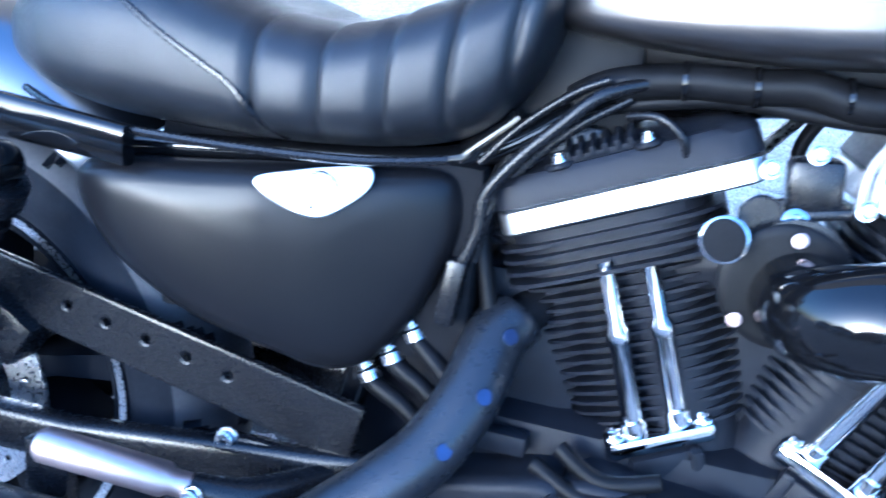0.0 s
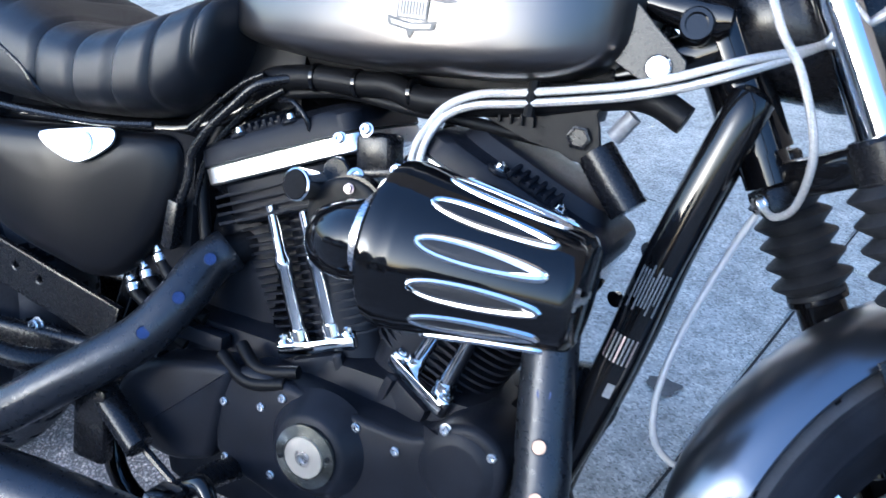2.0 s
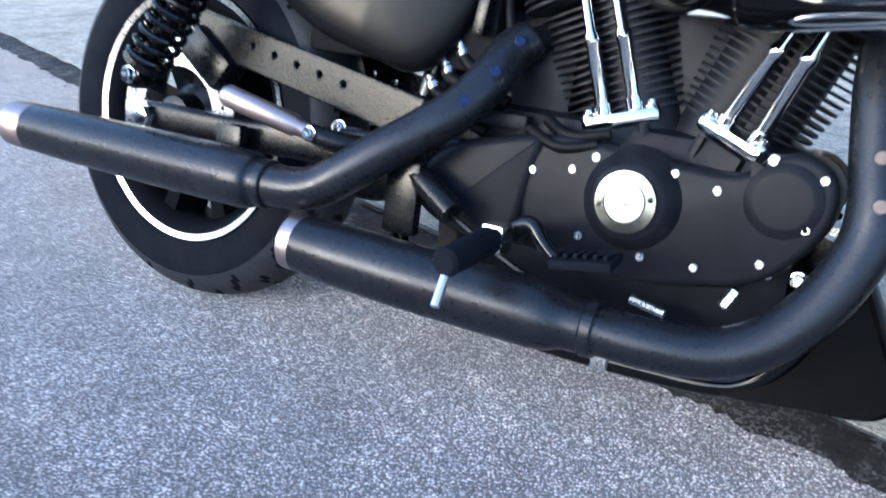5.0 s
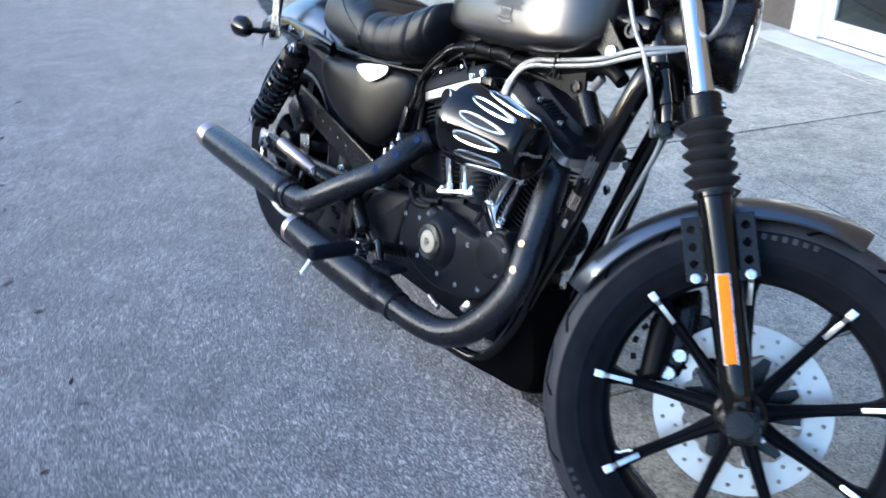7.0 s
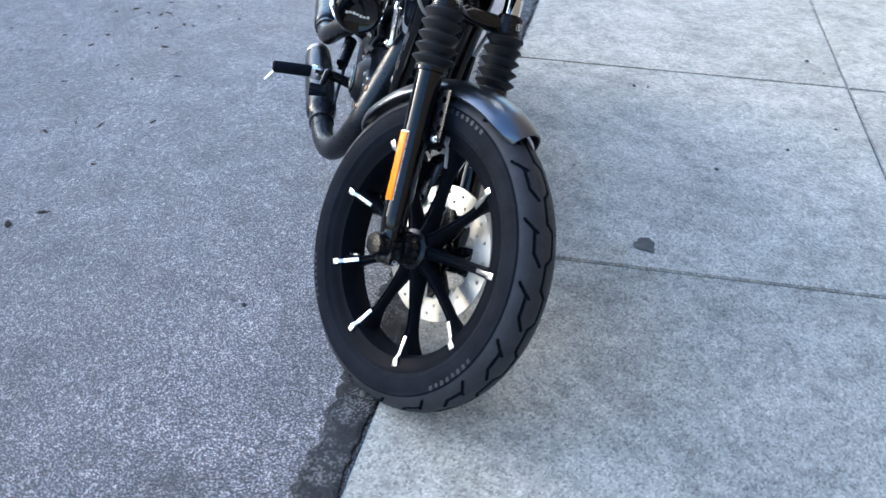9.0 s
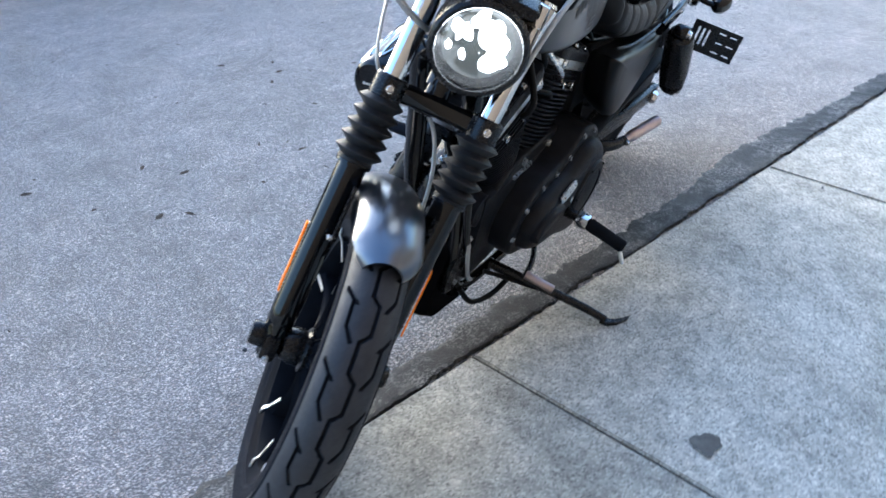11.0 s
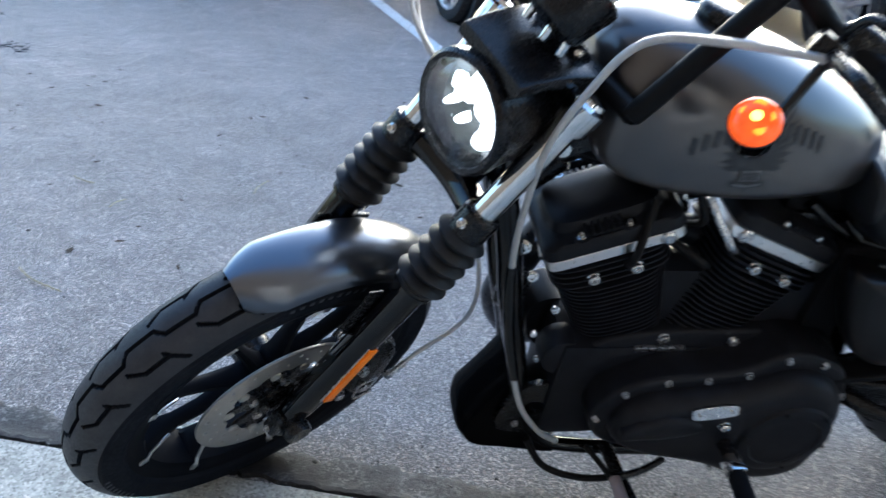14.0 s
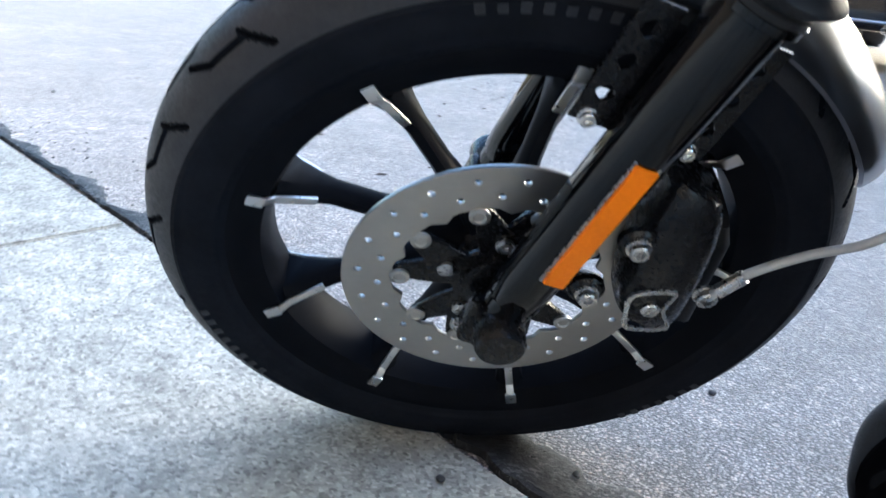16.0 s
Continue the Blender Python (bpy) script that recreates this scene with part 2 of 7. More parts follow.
def rows_between(rows, n):
    """n rows that run smoothly through the given rows of numbers."""
    rows, out = [np.array(r, float) for r in rows], []
    for i in range(n):
        f = i / (n - 1) * (len(rows) - 1)
        k = min(int(f), len(rows) - 2)
        t, a, b, c, d = f - k, rows[max(k - 1, 0)], rows[k], rows[k + 1], rows[min(k + 2, len(rows) - 1)]
        out.append(0.5 * (2 * b + (c - a) * t + (2 * a - 5 * b + 4 * c - d) * t * t + (3 * b - a - 3 * c + d) * t ** 3))
    return out


def bolt(m, r, parent, material=None, name="bolt"):
    """A socket-head bolt standing along the z of m."""
    return part(name, lathe([(r * 1.25, 0), (r * 1.25, r * 0.25), (r, r * 0.3), (r, r * 0.95), (r * 0.85, r * 1.1), (r * 0.5, r * 1.1), (r * 0.45, r * 0.6)], m, 14), material or CHROME, parent)


# ---- the motorcycle: x forward from the rear axle, y to its left, z up ----
bike = tagged(new("motorcycle"), "matte black cruiser motorcycle leaning on its side stand", "motorcycle")
bike.matrix_world = pose(-1.3412, 0.0645, 0.004, -15.4, 0, 6.0)
RAKE, STEER = radians(28.4), radians(32.5)
FA = Vector((-math.sin(RAKE), 0, math.cos(RAKE)))     # up along the fork
FP = Vector((math.cos(RAKE), 0, math.sin(RAKE)))      # ahead, square to it
AXLE = Vector((1.515, 0, 0.316))
TURN = Matrix.Translation(AXLE - FP * 0.06) @ Matrix.Rotation(STEER, 4, FA) @ Matrix.Translation(-(AXLE - FP * 0.06))
FORK = TURN @ Matrix((FP.to_4d() * 0 + Vector((FP.x, 0, FA.x, AXLE.x)), Vector((FP.y, 1, FA.y, AXLE.y)), Vector((FP.z, 0, FA.z, AXLE.z)), Vector((0, 0, 0, 1))))


def fk(u, w, y):
    """A place of the front end: u up the fork from the axle, w ahead of it, y to the left; the fork stands a hair off the wheel's plane."""
    return FORK @ Vector((w - 0.0155 * u, y + 0.02 * u, u))


def fm(u, w, y, rx=0, ry=0, rz=0):
    return FORK @ pose(w - 0.0155 * u, y + 0.02 * u, u) @ pose(0, 0, 0, rx, ry, rz)


FORK_TILT = Matrix.Rotation(-0.0155, 4, "Y") @ Matrix.Rotation(-0.02, 4, "X")     # along the fork legs
ROT_Y = Matrix.Rotation(-math.pi / 2, 4, "X")   # z of a lathe to +y


def groove(s, t, period, rc, h):
    """How deep the tread is cut at s metres round and t degrees across."""
    d = np.full(s.shape, 9.0)

    def cut(points, flip, shift):
        nonlocal d
        for (sa, ta), (sb, tb) in zip(points, points[1:]):
            ax, ay, bx, by = sa * period, radians(ta) * h, sb * period, radians(tb) * h
            px, py = np.mod(s + shift * period, period), np.radians(t) * h * flip
            for lap in (-period, 0, period):
                vx, vy = bx - ax, by - ay
                k = np.clip(((px + lap - ax) * vx + (py - ay) * vy) / (vx * vx + vy * vy), 0, 1)
                d = np.minimum(d, np.hypot(px + lap - ax - k * vx, py - ay - k * vy))

    cut([(0, -7), (0.40, -7), (0.5, 7), (0.90, 7), (1.0, -7)], 1, 0)
    for flip, shift in ((1, 0.2), (-1, 0.7)):
        cut([(0.06, 22), (0.26, 38), (0.62, 38), (0.78, 56)], flip, shift)
        cut([(0.62, 38), (0.56, 30)], flip, shift)
    return 0.0065 * np.clip((0.0023 - d) / 0.0009, 0, 1)


def tyre(m, rc, h, hw, repeats, per, across, parent, label):
    """A tyre with cut tread: tube centre radius rc, height h, half width hw."""
    ns = repeats * per
    a = np.arange(ns) * 2 * math.pi / ns
    t = np.linspace(-128, 128, across)
    aa, tt = np.meshgrid(a, t, indexing="ij")
    s = aa * (rc + h)
    cut = groove(s, tt, 2 * math.pi * (rc + h) / repeats, rc, h)
    lip = 0.0016 * np.exp(-((np.abs(tt) - 74) / 2.5) ** 2) + 0.0012 * np.exp(-((np.abs(tt) - 112) / 3) ** 2)
    hh = h - cut + lip
    tr = np.radians(tt)
    r = rc + hh * np.cos(tr)
    y = hw / h * hh * np.sin(tr)
    pts = np.stack([r * np.cos(aa), y, r * np.sin(aa)], -1).reshape(-1, 3)
    mm = np.array(m)
    pts = pts @ mm[:3, :3].T + mm[:3, 3]
    quads = [(i * across + j, i * across + j + 1, (i + 1) % ns * across + j + 1, (i + 1) % ns * across + j) for i in range(ns) for j in range(across - 1)]
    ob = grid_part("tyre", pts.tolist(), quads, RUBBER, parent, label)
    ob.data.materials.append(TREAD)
    # groove faces keep darker rubber as painted shade; the tread face is scuffed pale
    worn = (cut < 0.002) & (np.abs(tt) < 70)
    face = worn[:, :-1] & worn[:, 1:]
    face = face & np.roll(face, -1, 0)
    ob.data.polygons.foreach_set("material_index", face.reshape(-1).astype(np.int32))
    return ob


def sweep_ring(profile, m, n=96):
    """A ring of (radius, y) pairs turned round the wheel's axle."""
    rings = [[m @ Vector((r * math.cos(a), y, r * math.sin(a))) for r, y in profile] for a in (2 * math.pi * k / n for k in range(n))]
    return skin(rings, False, True)


# front wheel: x of m ahead, y left, z up
WM = FORK
hub = part("front_wheel", lathe([(0.018, -0.075), (0.03, -0.07), (0.036, -0.05), (0.034, -0.035), (0.042, -0.03), (0.042, 0.03), (0.036, 0.04), (0.034, 0.06), (0.018, 0.066)], WM @ ROT_Y, 40), BLACK_SATIN, bike, "black nine-spoke front wheel with silver spoke tips")
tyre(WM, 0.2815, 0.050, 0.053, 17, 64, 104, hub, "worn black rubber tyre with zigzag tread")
part("rim", sweep_ring([(0.217, -0.018), (0.223, -0.034), (0.236, -0.037), (0.243, -0.043), (0.256, -0.044), (0.257, -0.04), (0.246, -0.036), (0.24, 0.036), (0.257, 0.04), (0.256, 0.044), (0.243, 0.043), (0.236, 0.037), (0.223, 0.034), (0.217, 0.018)], WM), RIM, hub, "gloss black rim")
for k in range(9):
    sm = WM @ Matrix.Rotation(-radians(40 * k + 0.3), 4, "Y")
    ringset = []
    for r, wd, dp in ((0.03, 0.016, 0.03), (0.06, 0.0115, 0.021), (0.12, 0.0092, 0.0135), (0.165, 0.0092, 0.0135), (0.182, 0.0095, 0.0175), (0.2, 0.0105, 0.0235), (0.218, 0.016, 0.03)):
        ringset.append([sm @ Vector((r, y, z)) for z, y in ((-wd, -dp + 0.008), (-wd * 0.45, -dp), (-wd * 0.3, -dp + 0.004), (wd * 0.3, -dp + 0.004), (wd * 0.45, -dp), (wd, -dp + 0.008), (wd, dp - 0.008), (wd * 0.45, dp), (-wd * 0.45, dp), (-wd, dp - 0.008))])
    spoke = part("spoke", skin(ringset), RIM, hub)
    for side in (-1, 1):
        part("spoke_tip", block((0.04, 0.003, 0.0085), sm @ pose(0.1985, side * 0.0245, 0.0, 0, 0, side * 19.0), 0.001), BAND, spoke, "machined silver spoke tip")
        part("spoke_tip", block((0.014, 0.003, 0.0085), sm @ pose(0.2215, side * 0.0345, 0.0, 0, 0, side * 38.0), 0.001), BAND, spoke, "machined silver spoke tip")
        part("spoke_tip", block((0.016, 0.003, 0.0125), sm @ pose(0.234, side * 0.0395, 0.0, 0, 0, side * 6.0), 0.001), BAND, spoke, "machined silver spoke tip")
part("valve", tube([fk(-0.06, -0.21, -0.01), fk(-0.055, -0.18, -0.012)], 0.0045, 8, 1), STEEL, hub)
for side in (-1, 1):      # worn raised lettering on the tyre wall, as plain bars
    for start, count in ((62, 9), (196, 7), (305, 8)):
        for k in range(count):
            part("wall_lettering", block((0.0125 - 0.003 * (k % 3 == 1), 0.0012, 0.0075), WM @ Matrix.Rotation(-radians(start + 3.1 * k), 4, "Y") @ pose(0.2905, 0.0524 * side, 0, 0, 0, 6 * side), 0.0004), TREAD, hub)
# brake disc on the left
holes = [circle(0.131 * math.cos(a), 0.131 * math.sin(a), 0.0042, 10) for a in (2 * math.pi * (k + 0.2) / 20 for k in range(20))]
holes += [circle(0.113 * math.cos(a), 0.113 * math.sin(a), 0.0042, 10) for a in (2 * math.pi * (k + 0.7) / 20 for k in range(20))]
ring_in = [((0.1 - 0.007 * max(0.0, math.cos(10 * a)) ** 3) * math.cos(a), (0.1 - 0.007 * max(0.0, math.cos(10 * a)) ** 3) * math.sin(a)) for a in (2 * math.pi * k / 120 for k in range(120))]
FACE = Matrix.Rotation(math.pi / 2, 4, "X")
disc_front = part("brake_disc", plate(circle(0, 0, 0.146, 72), [ring_in, *holes], 0.005, WM @ pose(0, 0.052, 0) @ FACE), ROTOR, hub, "drilled steel brake disc")
spider = []
for k in range(160):
    a = 2 * math.pi * k / 160
    lobe = abs(((a / (2 * math.pi) * 5 + 0.5) % 1) - 0.5) * 72        # degrees from the nearest arm
    r = 0.043 + 0.053 * min(1.0, max(0.0, (27 - lobe) / 9)) - 0.026 * max(0.0, 1 - lobe / 10) ** 0.7
    spider.append((r * math.cos(a), r * math.sin(a)))
part("disc_carrier", plate(spider, [circle(0, 0, 0.03, 24)], 0.007, WM @ pose(0, 0.05, 0) @ FACE), BLACK_SATIN, disc_front, "black five-arm disc carrier")
for k in range(5):
    for off in (-17, 17):
        a = radians(72 * k + off)
        part("rivet", lathe([(0.0095, 0), (0.0095, 0.003), (0.006, 0.0042), (0.0045, 0.003), (0.002, 0.003)], WM @ pose(0.092 * math.cos(a), 0.0535, 0.092 * math.sin(a)) @ ROT_Y, 18), ROTOR, disc_front)
    a = radians(72 * k)
    part("carrier_bolt", lathe([(0.0085, 0), (0.0085, 0.004), (0.006, 0.0055), (0.0035, 0.0055), (0.003, 0.003), (0.001, 0.003)], WM @ pose(0.052 * math.cos(a), 0.0535, 0.052 * math.sin(a)) @ ROT_Y, 16), STEEL, disc_front)

# fork
for side in (-1, 1):
    y = 0.092 * side
    leg = part("fork_leg", tube([fk(-0.035, 0, y), fk(-0.03, 0, y), fk(0.03, 0, y), fk(0.06, 0, y), fk(0.30, 0, y), fk(0.365, 0, y), fk(0.372, 0, y)], [0.012, 0.02, 0.024, 0.026, 0.027, 0.026, 0.022], 28, 3), BLACK_GLOSS, bike, "gloss black lower fork leg")
    part("axle_cap", lathe([(0.012, -0.006), (0.0215, -0.005), (0.0235, 0.0), (0.0235, 0.024), (0.021, 0.029), (0.008, 0.03)], fm(0, 0, y + 0.012 * side) @ (ROT_Y if side > 0 else ROT_Y @ Matrix.Rotation(math.pi, 4, "X")), 28), BLACK_SATIN, leg)
    part("axle_clamp", block((0.045, 0.03, 0.05), fm(-0.012, 0.006, y), 0.008), BLACK_SATIN, leg)
    bolt(fm(-0.03, 0.028, y) @ Matrix.Rotation(math.pi / 2, 4, "Y"), 0.005, leg, STEEL)
    prof = []
    for k in range(5):          # sharp bellows
        u = 0.366 + k * 0.0232
        prof += [(0.0295, u), (0.0425 - 0.0006 * k, u + 0.0105), (0.0432 - 0.0006 * k, u + 0.0125), (0.0415 - 0.0006 * k, u + 0.0142), (0.0285, u + 0.0215)]
    part("fork_gaiter", lathe([(0.029, 0.356), (0.0315, 0.358), (0.0315, 0.364), *prof, (0.03, 0.483)], fm(0, 0, y) @ FORK_TILT, 36), BOOT, leg, "ribbed black rubber fork gaiter")
    part("gaiter_clip", lathe([(0.0305, 0.352), (0.0325, 0.353), (0.0325, 0.359), (0.0305, 0.36)], fm(0, 0, y) @ FORK_TILT, 28), BLACK_GLOSS, leg)
    part("fork_tube", lathe([(0.0195, 0.47), (0.0195, 0.715), (0.017, 0.718)], fm(0, 0, y) @ FORK_TILT, 28), CHROME, leg, "polished chrome fork tube")
    part("yoke_clamp", lathe([(0.026, 0.476), (0.0295, 0.48), (0.0295, 0.516), (0.026, 0.52)], fm(0, 0, y) @ FORK_TILT, 28), BLACK_SATIN, leg)
    part("fork_cap", lathe([(0.027, 0.69), (0.0285, 0.694), (0.0285, 0.728), (0.022, 0.732), (0.02, 0.738), (0.008, 0.74)], fm(0, 0, y) @ FORK_TILT, 24), CHROME, leg, "polished fork cap")
    bolt(fm(0.498, 0.028, y) @ Matrix.Rotation(math.pi / 2, 4, "Y"), 0.006, leg)
    # perforated fender bracket
    for w0 in (-0.042, 0.042):
        slots = [rounded([(dx + 0.008 * c, dz + 0.008 * s) for c, s in ((1, 0), (0, 1), (-1, 0), (0, -1))], 4) for dx, dz in ((0, 0.028), (0, 0.0), (0, -0.028))]
        part("fender_bracket", plate([(-0.014, -0.055), (0.014, -0.055), (0.014, 0.048), (-0.014, 0.048)], slots, 0.004, fm(0.277, w0, 0.076 * side) @ FACE), BLACK_SATIN, leg, "perforated black fender bracket")
        bolt(fm(0.226, w0, 0.078 * side) @ (ROT_Y if side > 0 else ROT_Y @ Matrix.Rotation(math.pi, 4, "X")), 0.0065, leg)
    part("bracket_web", block((0.07, 0.006, 0.03), fm(0.232, 0, 0.07 * side), 0.002), BLACK_SATIN, leg)
    wr = -0.001
    refl = part("reflector", block((0.0185, 0.005, 0.138), fm(0.159, wr, (0.1195 if side < 0 else 0.1205) * side), 0.0015), AMBER, leg, "orange side reflector")
    part("reflector_base", block((0.0225, 0.003, 0.142), fm(0.159, wr, 0.1172 * side), 0.001), STEEL, refl)

part("lower_yoke", skin([oval(fk(0.498, -0.002 - 0.035 * (1 - (y / 0.1) ** 2), y), (fk(0, 1, 0) - fk(0, 0, 0)), (fk(1, 0, 0) - fk(0, 0, 0)), 0.024, 0.018, 4, 24) for y in np.linspace(-0.088, 0.088, 13)]), BLACK_GLOSS, bike, "gloss black lower triple clamp")
part("upper_yoke", skin([oval(fk(0.708, -0.012 - 0.035 * (1 - (y / 0.1) ** 2), y), (fk(0, 1, 0) - fk(0, 0, 0)), (fk(1, 0, 0) - fk(0, 0, 0)), 0.026, 0.012, 4, 24) for y in np.linspace(-0.088, 0.088, 13)]), BLACK_SATIN, bike, "satin black upper triple clamp")
part("steering_stem", tube([fk(0.5, -0.06, 0), fk(0.74, -0.06, 0)], 0.024, 20, 1), BLACK_GLOSS, bike)

# front fender: a shell round the wheel, pinched at both ends
rings = []
for k in range(41):
    f = k / 40
    a = radians(138 - 87.8 * f)
    end = min(f, 1 - f)
    hw = 0.061 * min(1, 0.55 + (end / 0.10) ** 0.6 * 0.45) if end < 0.10 else 0.061
    outer, inner = [], []
    for j in range(17):
        g = -1 + j / 8
        ang = g * radians(78)
        rr = 0.358 - 0.036 * (1 - math.cos(ang)) / (1 - math.cos(radians(78)))
        y = hw * math.sin(ang) / math.sin(radians(78))
        outer.append(FORK @ Vector((rr * math.cos(a), y, rr * math.sin(a))))
        inner.append(FORK @ Vector(((rr - 0.0035) * math.cos(a), y * 0.965, (rr - 0.0035) * math.sin(a))))
    rings.append(outer + inner[::-1])
part("front_fender", skin(rings), FENDER, bike, "satin charcoal front fender")

# front brake caliper and its hose
cal = part("brake_caliper", skin([oval(fk(0.128 + 0.078 * f, -0.092 + 0.024 * f, 0.078), fk(0.1, 0.6, 0.0) - fk(0, 0, 0), fk(0, 0, 1) - fk(0, 0, 0), 0.06 * s, 0.036 * s, 3.4, 28) for f, s in ((-1, 0.68), (-0.9, 0.88), (-0.55, 1), (0, 1.02), (0.55, 0.96), (0.9, 0.8), (1, 0.6))]), BLACK_SATIN, bike, "black front brake caliper")
part("caliper_bridge", skin([oval(fk(0.12 + 0.06 * f, -0.122 + 0.02 * f, 0.05), fk(0.1, 0.6, 0.0) - fk(0, 0, 0), fk(0, 0, 1) - fk(0, 0, 0), 0.042 * s, 0.055 * s, 3, 24) for f, s in ((-1, 0.8), (-0.8, 1), (0, 1), (0.8, 1), (1, 0.8))]), BLACK_MATTE, cal)
for u, w in ((0.147, -0.048), (0.079, -0.042)):
    part("bolt_boss", disc(fm(u, w, 0.098) @ ROT_Y, 0.016, 0.012, 20, 0.003), BLACK_SATIN, cal)
    bolt(fm(u, w, 0.11) @ ROT_Y, 0.0085, cal, STEEL)
for u, w in ((0.068, -0.112), (0.097, -0.089)):
    part("piston", lathe([(0.0135, 0), (0.0135, 0.006), (0.011, 0.008), (0.002, 0.008)], fm(u, w, 0.036) @ ROT_Y @ Matrix.Rotation(math.pi, 4, "X"), 24), STEEL, cal, "bare steel caliper piston")
for k in range(7):
    a = radians(-60 + 30 * k)
    part("pad_tooth", block((0.012, 0.008, 0.01), fm(0.10 + 0.058 * math.sin(a + 2.6), -0.118 + 0.05 * math.cos(a + 2.6), 0.03, 0, -k * 30, 0), 0.002), BLACK_MATTE, cal)
part("caliper_badge", plate(rounded([(-0.018, -0.026), (0.018, -0.024), (0.022, 0), (0.018, 0.024), (-0.018, 0.026), (-0.012, 0)], 4), [rounded([(-0.0155, -0.0225), (0.0155, -0.021), (0.019, 0), (0.0155, 0.021), (-0.0155, 0.0225), (-0.0095, 0)], 4)], 0.003, fm(0.085, -0.1, 0.1155, 0, 25, 0) @ FACE), STEEL, cal)
part("caliper_bolt", disc(fm(0.085, -0.1, 0.113) @ ROT_Y, 0.0085, 0.004, 16), STEEL, cal)
bolt(fm(0.121, -0.13, 0.112) @ ROT_Y, 0.009, cal, STEEL)
part("brake_hose", tube([fk(0.123, -0.13, 0.118), fk(0.14, -0.132, 0.119), fk(0.165, -0.143, 0.117), fk(0.197, -0.17, 0.115), fk(0.225, -0.205, 0.112), fk(0.262, -0.22, 0.108), fk(0.31, -0.205, 0.098), fk(0.36, -0.172, 0.082), fk(0.41, -0.131, 0.058), fk(0.452, -0.096, 0.03), fk(0.482, -0.074, 0.0)], 0.004, 10), CLEAR_HOSE, bike, "pale grey front brake hose")
tee = part("hose_fitting", block((0.026, 0.04, 0.024), fm(0.486, -0.07, -0.01), 0.005), BLACK_SATIN, bike, "black brake hose junction block")
bolt(fm(0.486, -0.084, -0.02) @ Matrix.Rotation(-math.pi / 2, 4, "Y"), 0.008, tee, STEEL)
part("hose_ferrule", tube([fk(0.134, -0.131, 0.119), fk(0.158, -0.139, 0.118)], 0.0062, 12, 1), STEEL, bike, "steel hose ferrule")

# headlamp
LM = fm(0.64, 0.022, 0.004) @ Matrix.Rotation(radians(90 + 22), 4, "Y")   # z ahead
lamp = part("headlamp", lathe([(0.012, -0.085), (0.04, -0.078), (0.064, -0.05), (0.076, -0.01), (0.08, 0.03), (0.082, 0.045), (0.084, 0.05), (0.084, 0.062), (0.079, 0.067), (0.073, 0.066), (0.071, 0.058), (0.05, 0.0), (0.02, -0.02)], LM, 48), BLACK_SATIN, bike, "round black headlamp, lit, with a clear lens")
part("reflector_bowl", lathe([(0.0705, 0.056), (0.066, 0.04), (0.05, 0.018), (0.02, 0.006), (0.002, 0.004)], LM, 48, False, False), LAMP_GLOW, lamp, "mottled lit reflector bowl")
for a, r, size in ((254, 0.034, 0.019), (194, 0.04, 0.0165), (135, 0.034, 0.026), (58, 0.044, 0.0205), (169, 0.032, 0.016), (98, 0.04, 0.018), (335, 0.034, 0.006), (300, 0.05, 0.006)):
    rings = []
    for h, f in ((0.02, 1.0), (0.034, 0.96), (0.042, 0.7), (0.045, 0.3)):
        ring = []
        for k in range(28):
            t = 2 * math.pi * k / 28
            q = size * f * (0.9 + 0.8 * noise.noise((math.cos(t) * 1.6 + a, math.sin(t) * 1.6, size * 90)))
            ring.append(LM @ Vector((r * math.cos(radians(a)) + q * math.cos(t), r * math.sin(radians(a)) + q * math.sin(t), h)))
        rings.append(ring)
    part("led_element", skin(rings), LAMP_LED, lamp, "bright white lit lamp element")
lens = part("lens", lathe([(0.0725, 0.055), (0.071, 0.064), (0.055, 0.0705), (0.03, 0.074), (0.002, 0.075), (0.002, 0.072), (0.03, 0.071), (0.055, 0.0675), (0.069, 0.058)], LM, 48, True), GLASS, lamp, "clear glass lens")
lens.visible_shadow = False
part("lamp_bracket", block((0.05, 0.03, 0.05), fm(0.70, 0.0, 0), 0.006), BLACK_SATIN, lamp)
rings = []
for k in range(9):
    f = k / 8
    w = -0.03 + 0.132 * f
    u = 0.747 - 0.012 * f - 0.034 * f ** 2
    rings.append(oval(fk(u, w, 0), fk(0, 0, 1) - fk(0, 0, 0), fk(1, 0.2, 0) - fk(0, 0, 0), 0.074 - 0.012 * f, 0.014 - 0.005 * f, 9, 40))
part("headlamp_visor", skin(rings), BLACK_SATIN, bike, "satin black headlamp visor bracket")

# handlebar
def side_bar(s):
    return [fk(0.742, -0.05, 0.0), fk(0.744, -0.05, 0.05 * s), fk(0.75, -0.036, 0.122 * s), fk(0.751, -0.033, 0.1285 * s), fk(0.754, -0.0315, 0.1315 * s), fk(0.762, -0.03, 0.1335 * s), fk(0.87, -0.022 + 0.003 * s, 0.1475 * s), fk(0.974, -0.016 + 0.006 * s, 0.161 * s), fk(0.983, -0.0165 + 0.006 * s, 0.1628 * s), fk(0.9855, -0.019 + 0.006 * s, 0.166 * s), fk(0.985, -0.0225 + 0.006 * s, 0.171 * s), fk(0.968, -0.066, 0.228 * s), fk(0.972, -0.075, 0.24 * s), fk(0.976, -0.097, 0.32 * s), fk(0.981, -0.118, 0.4 * s)]


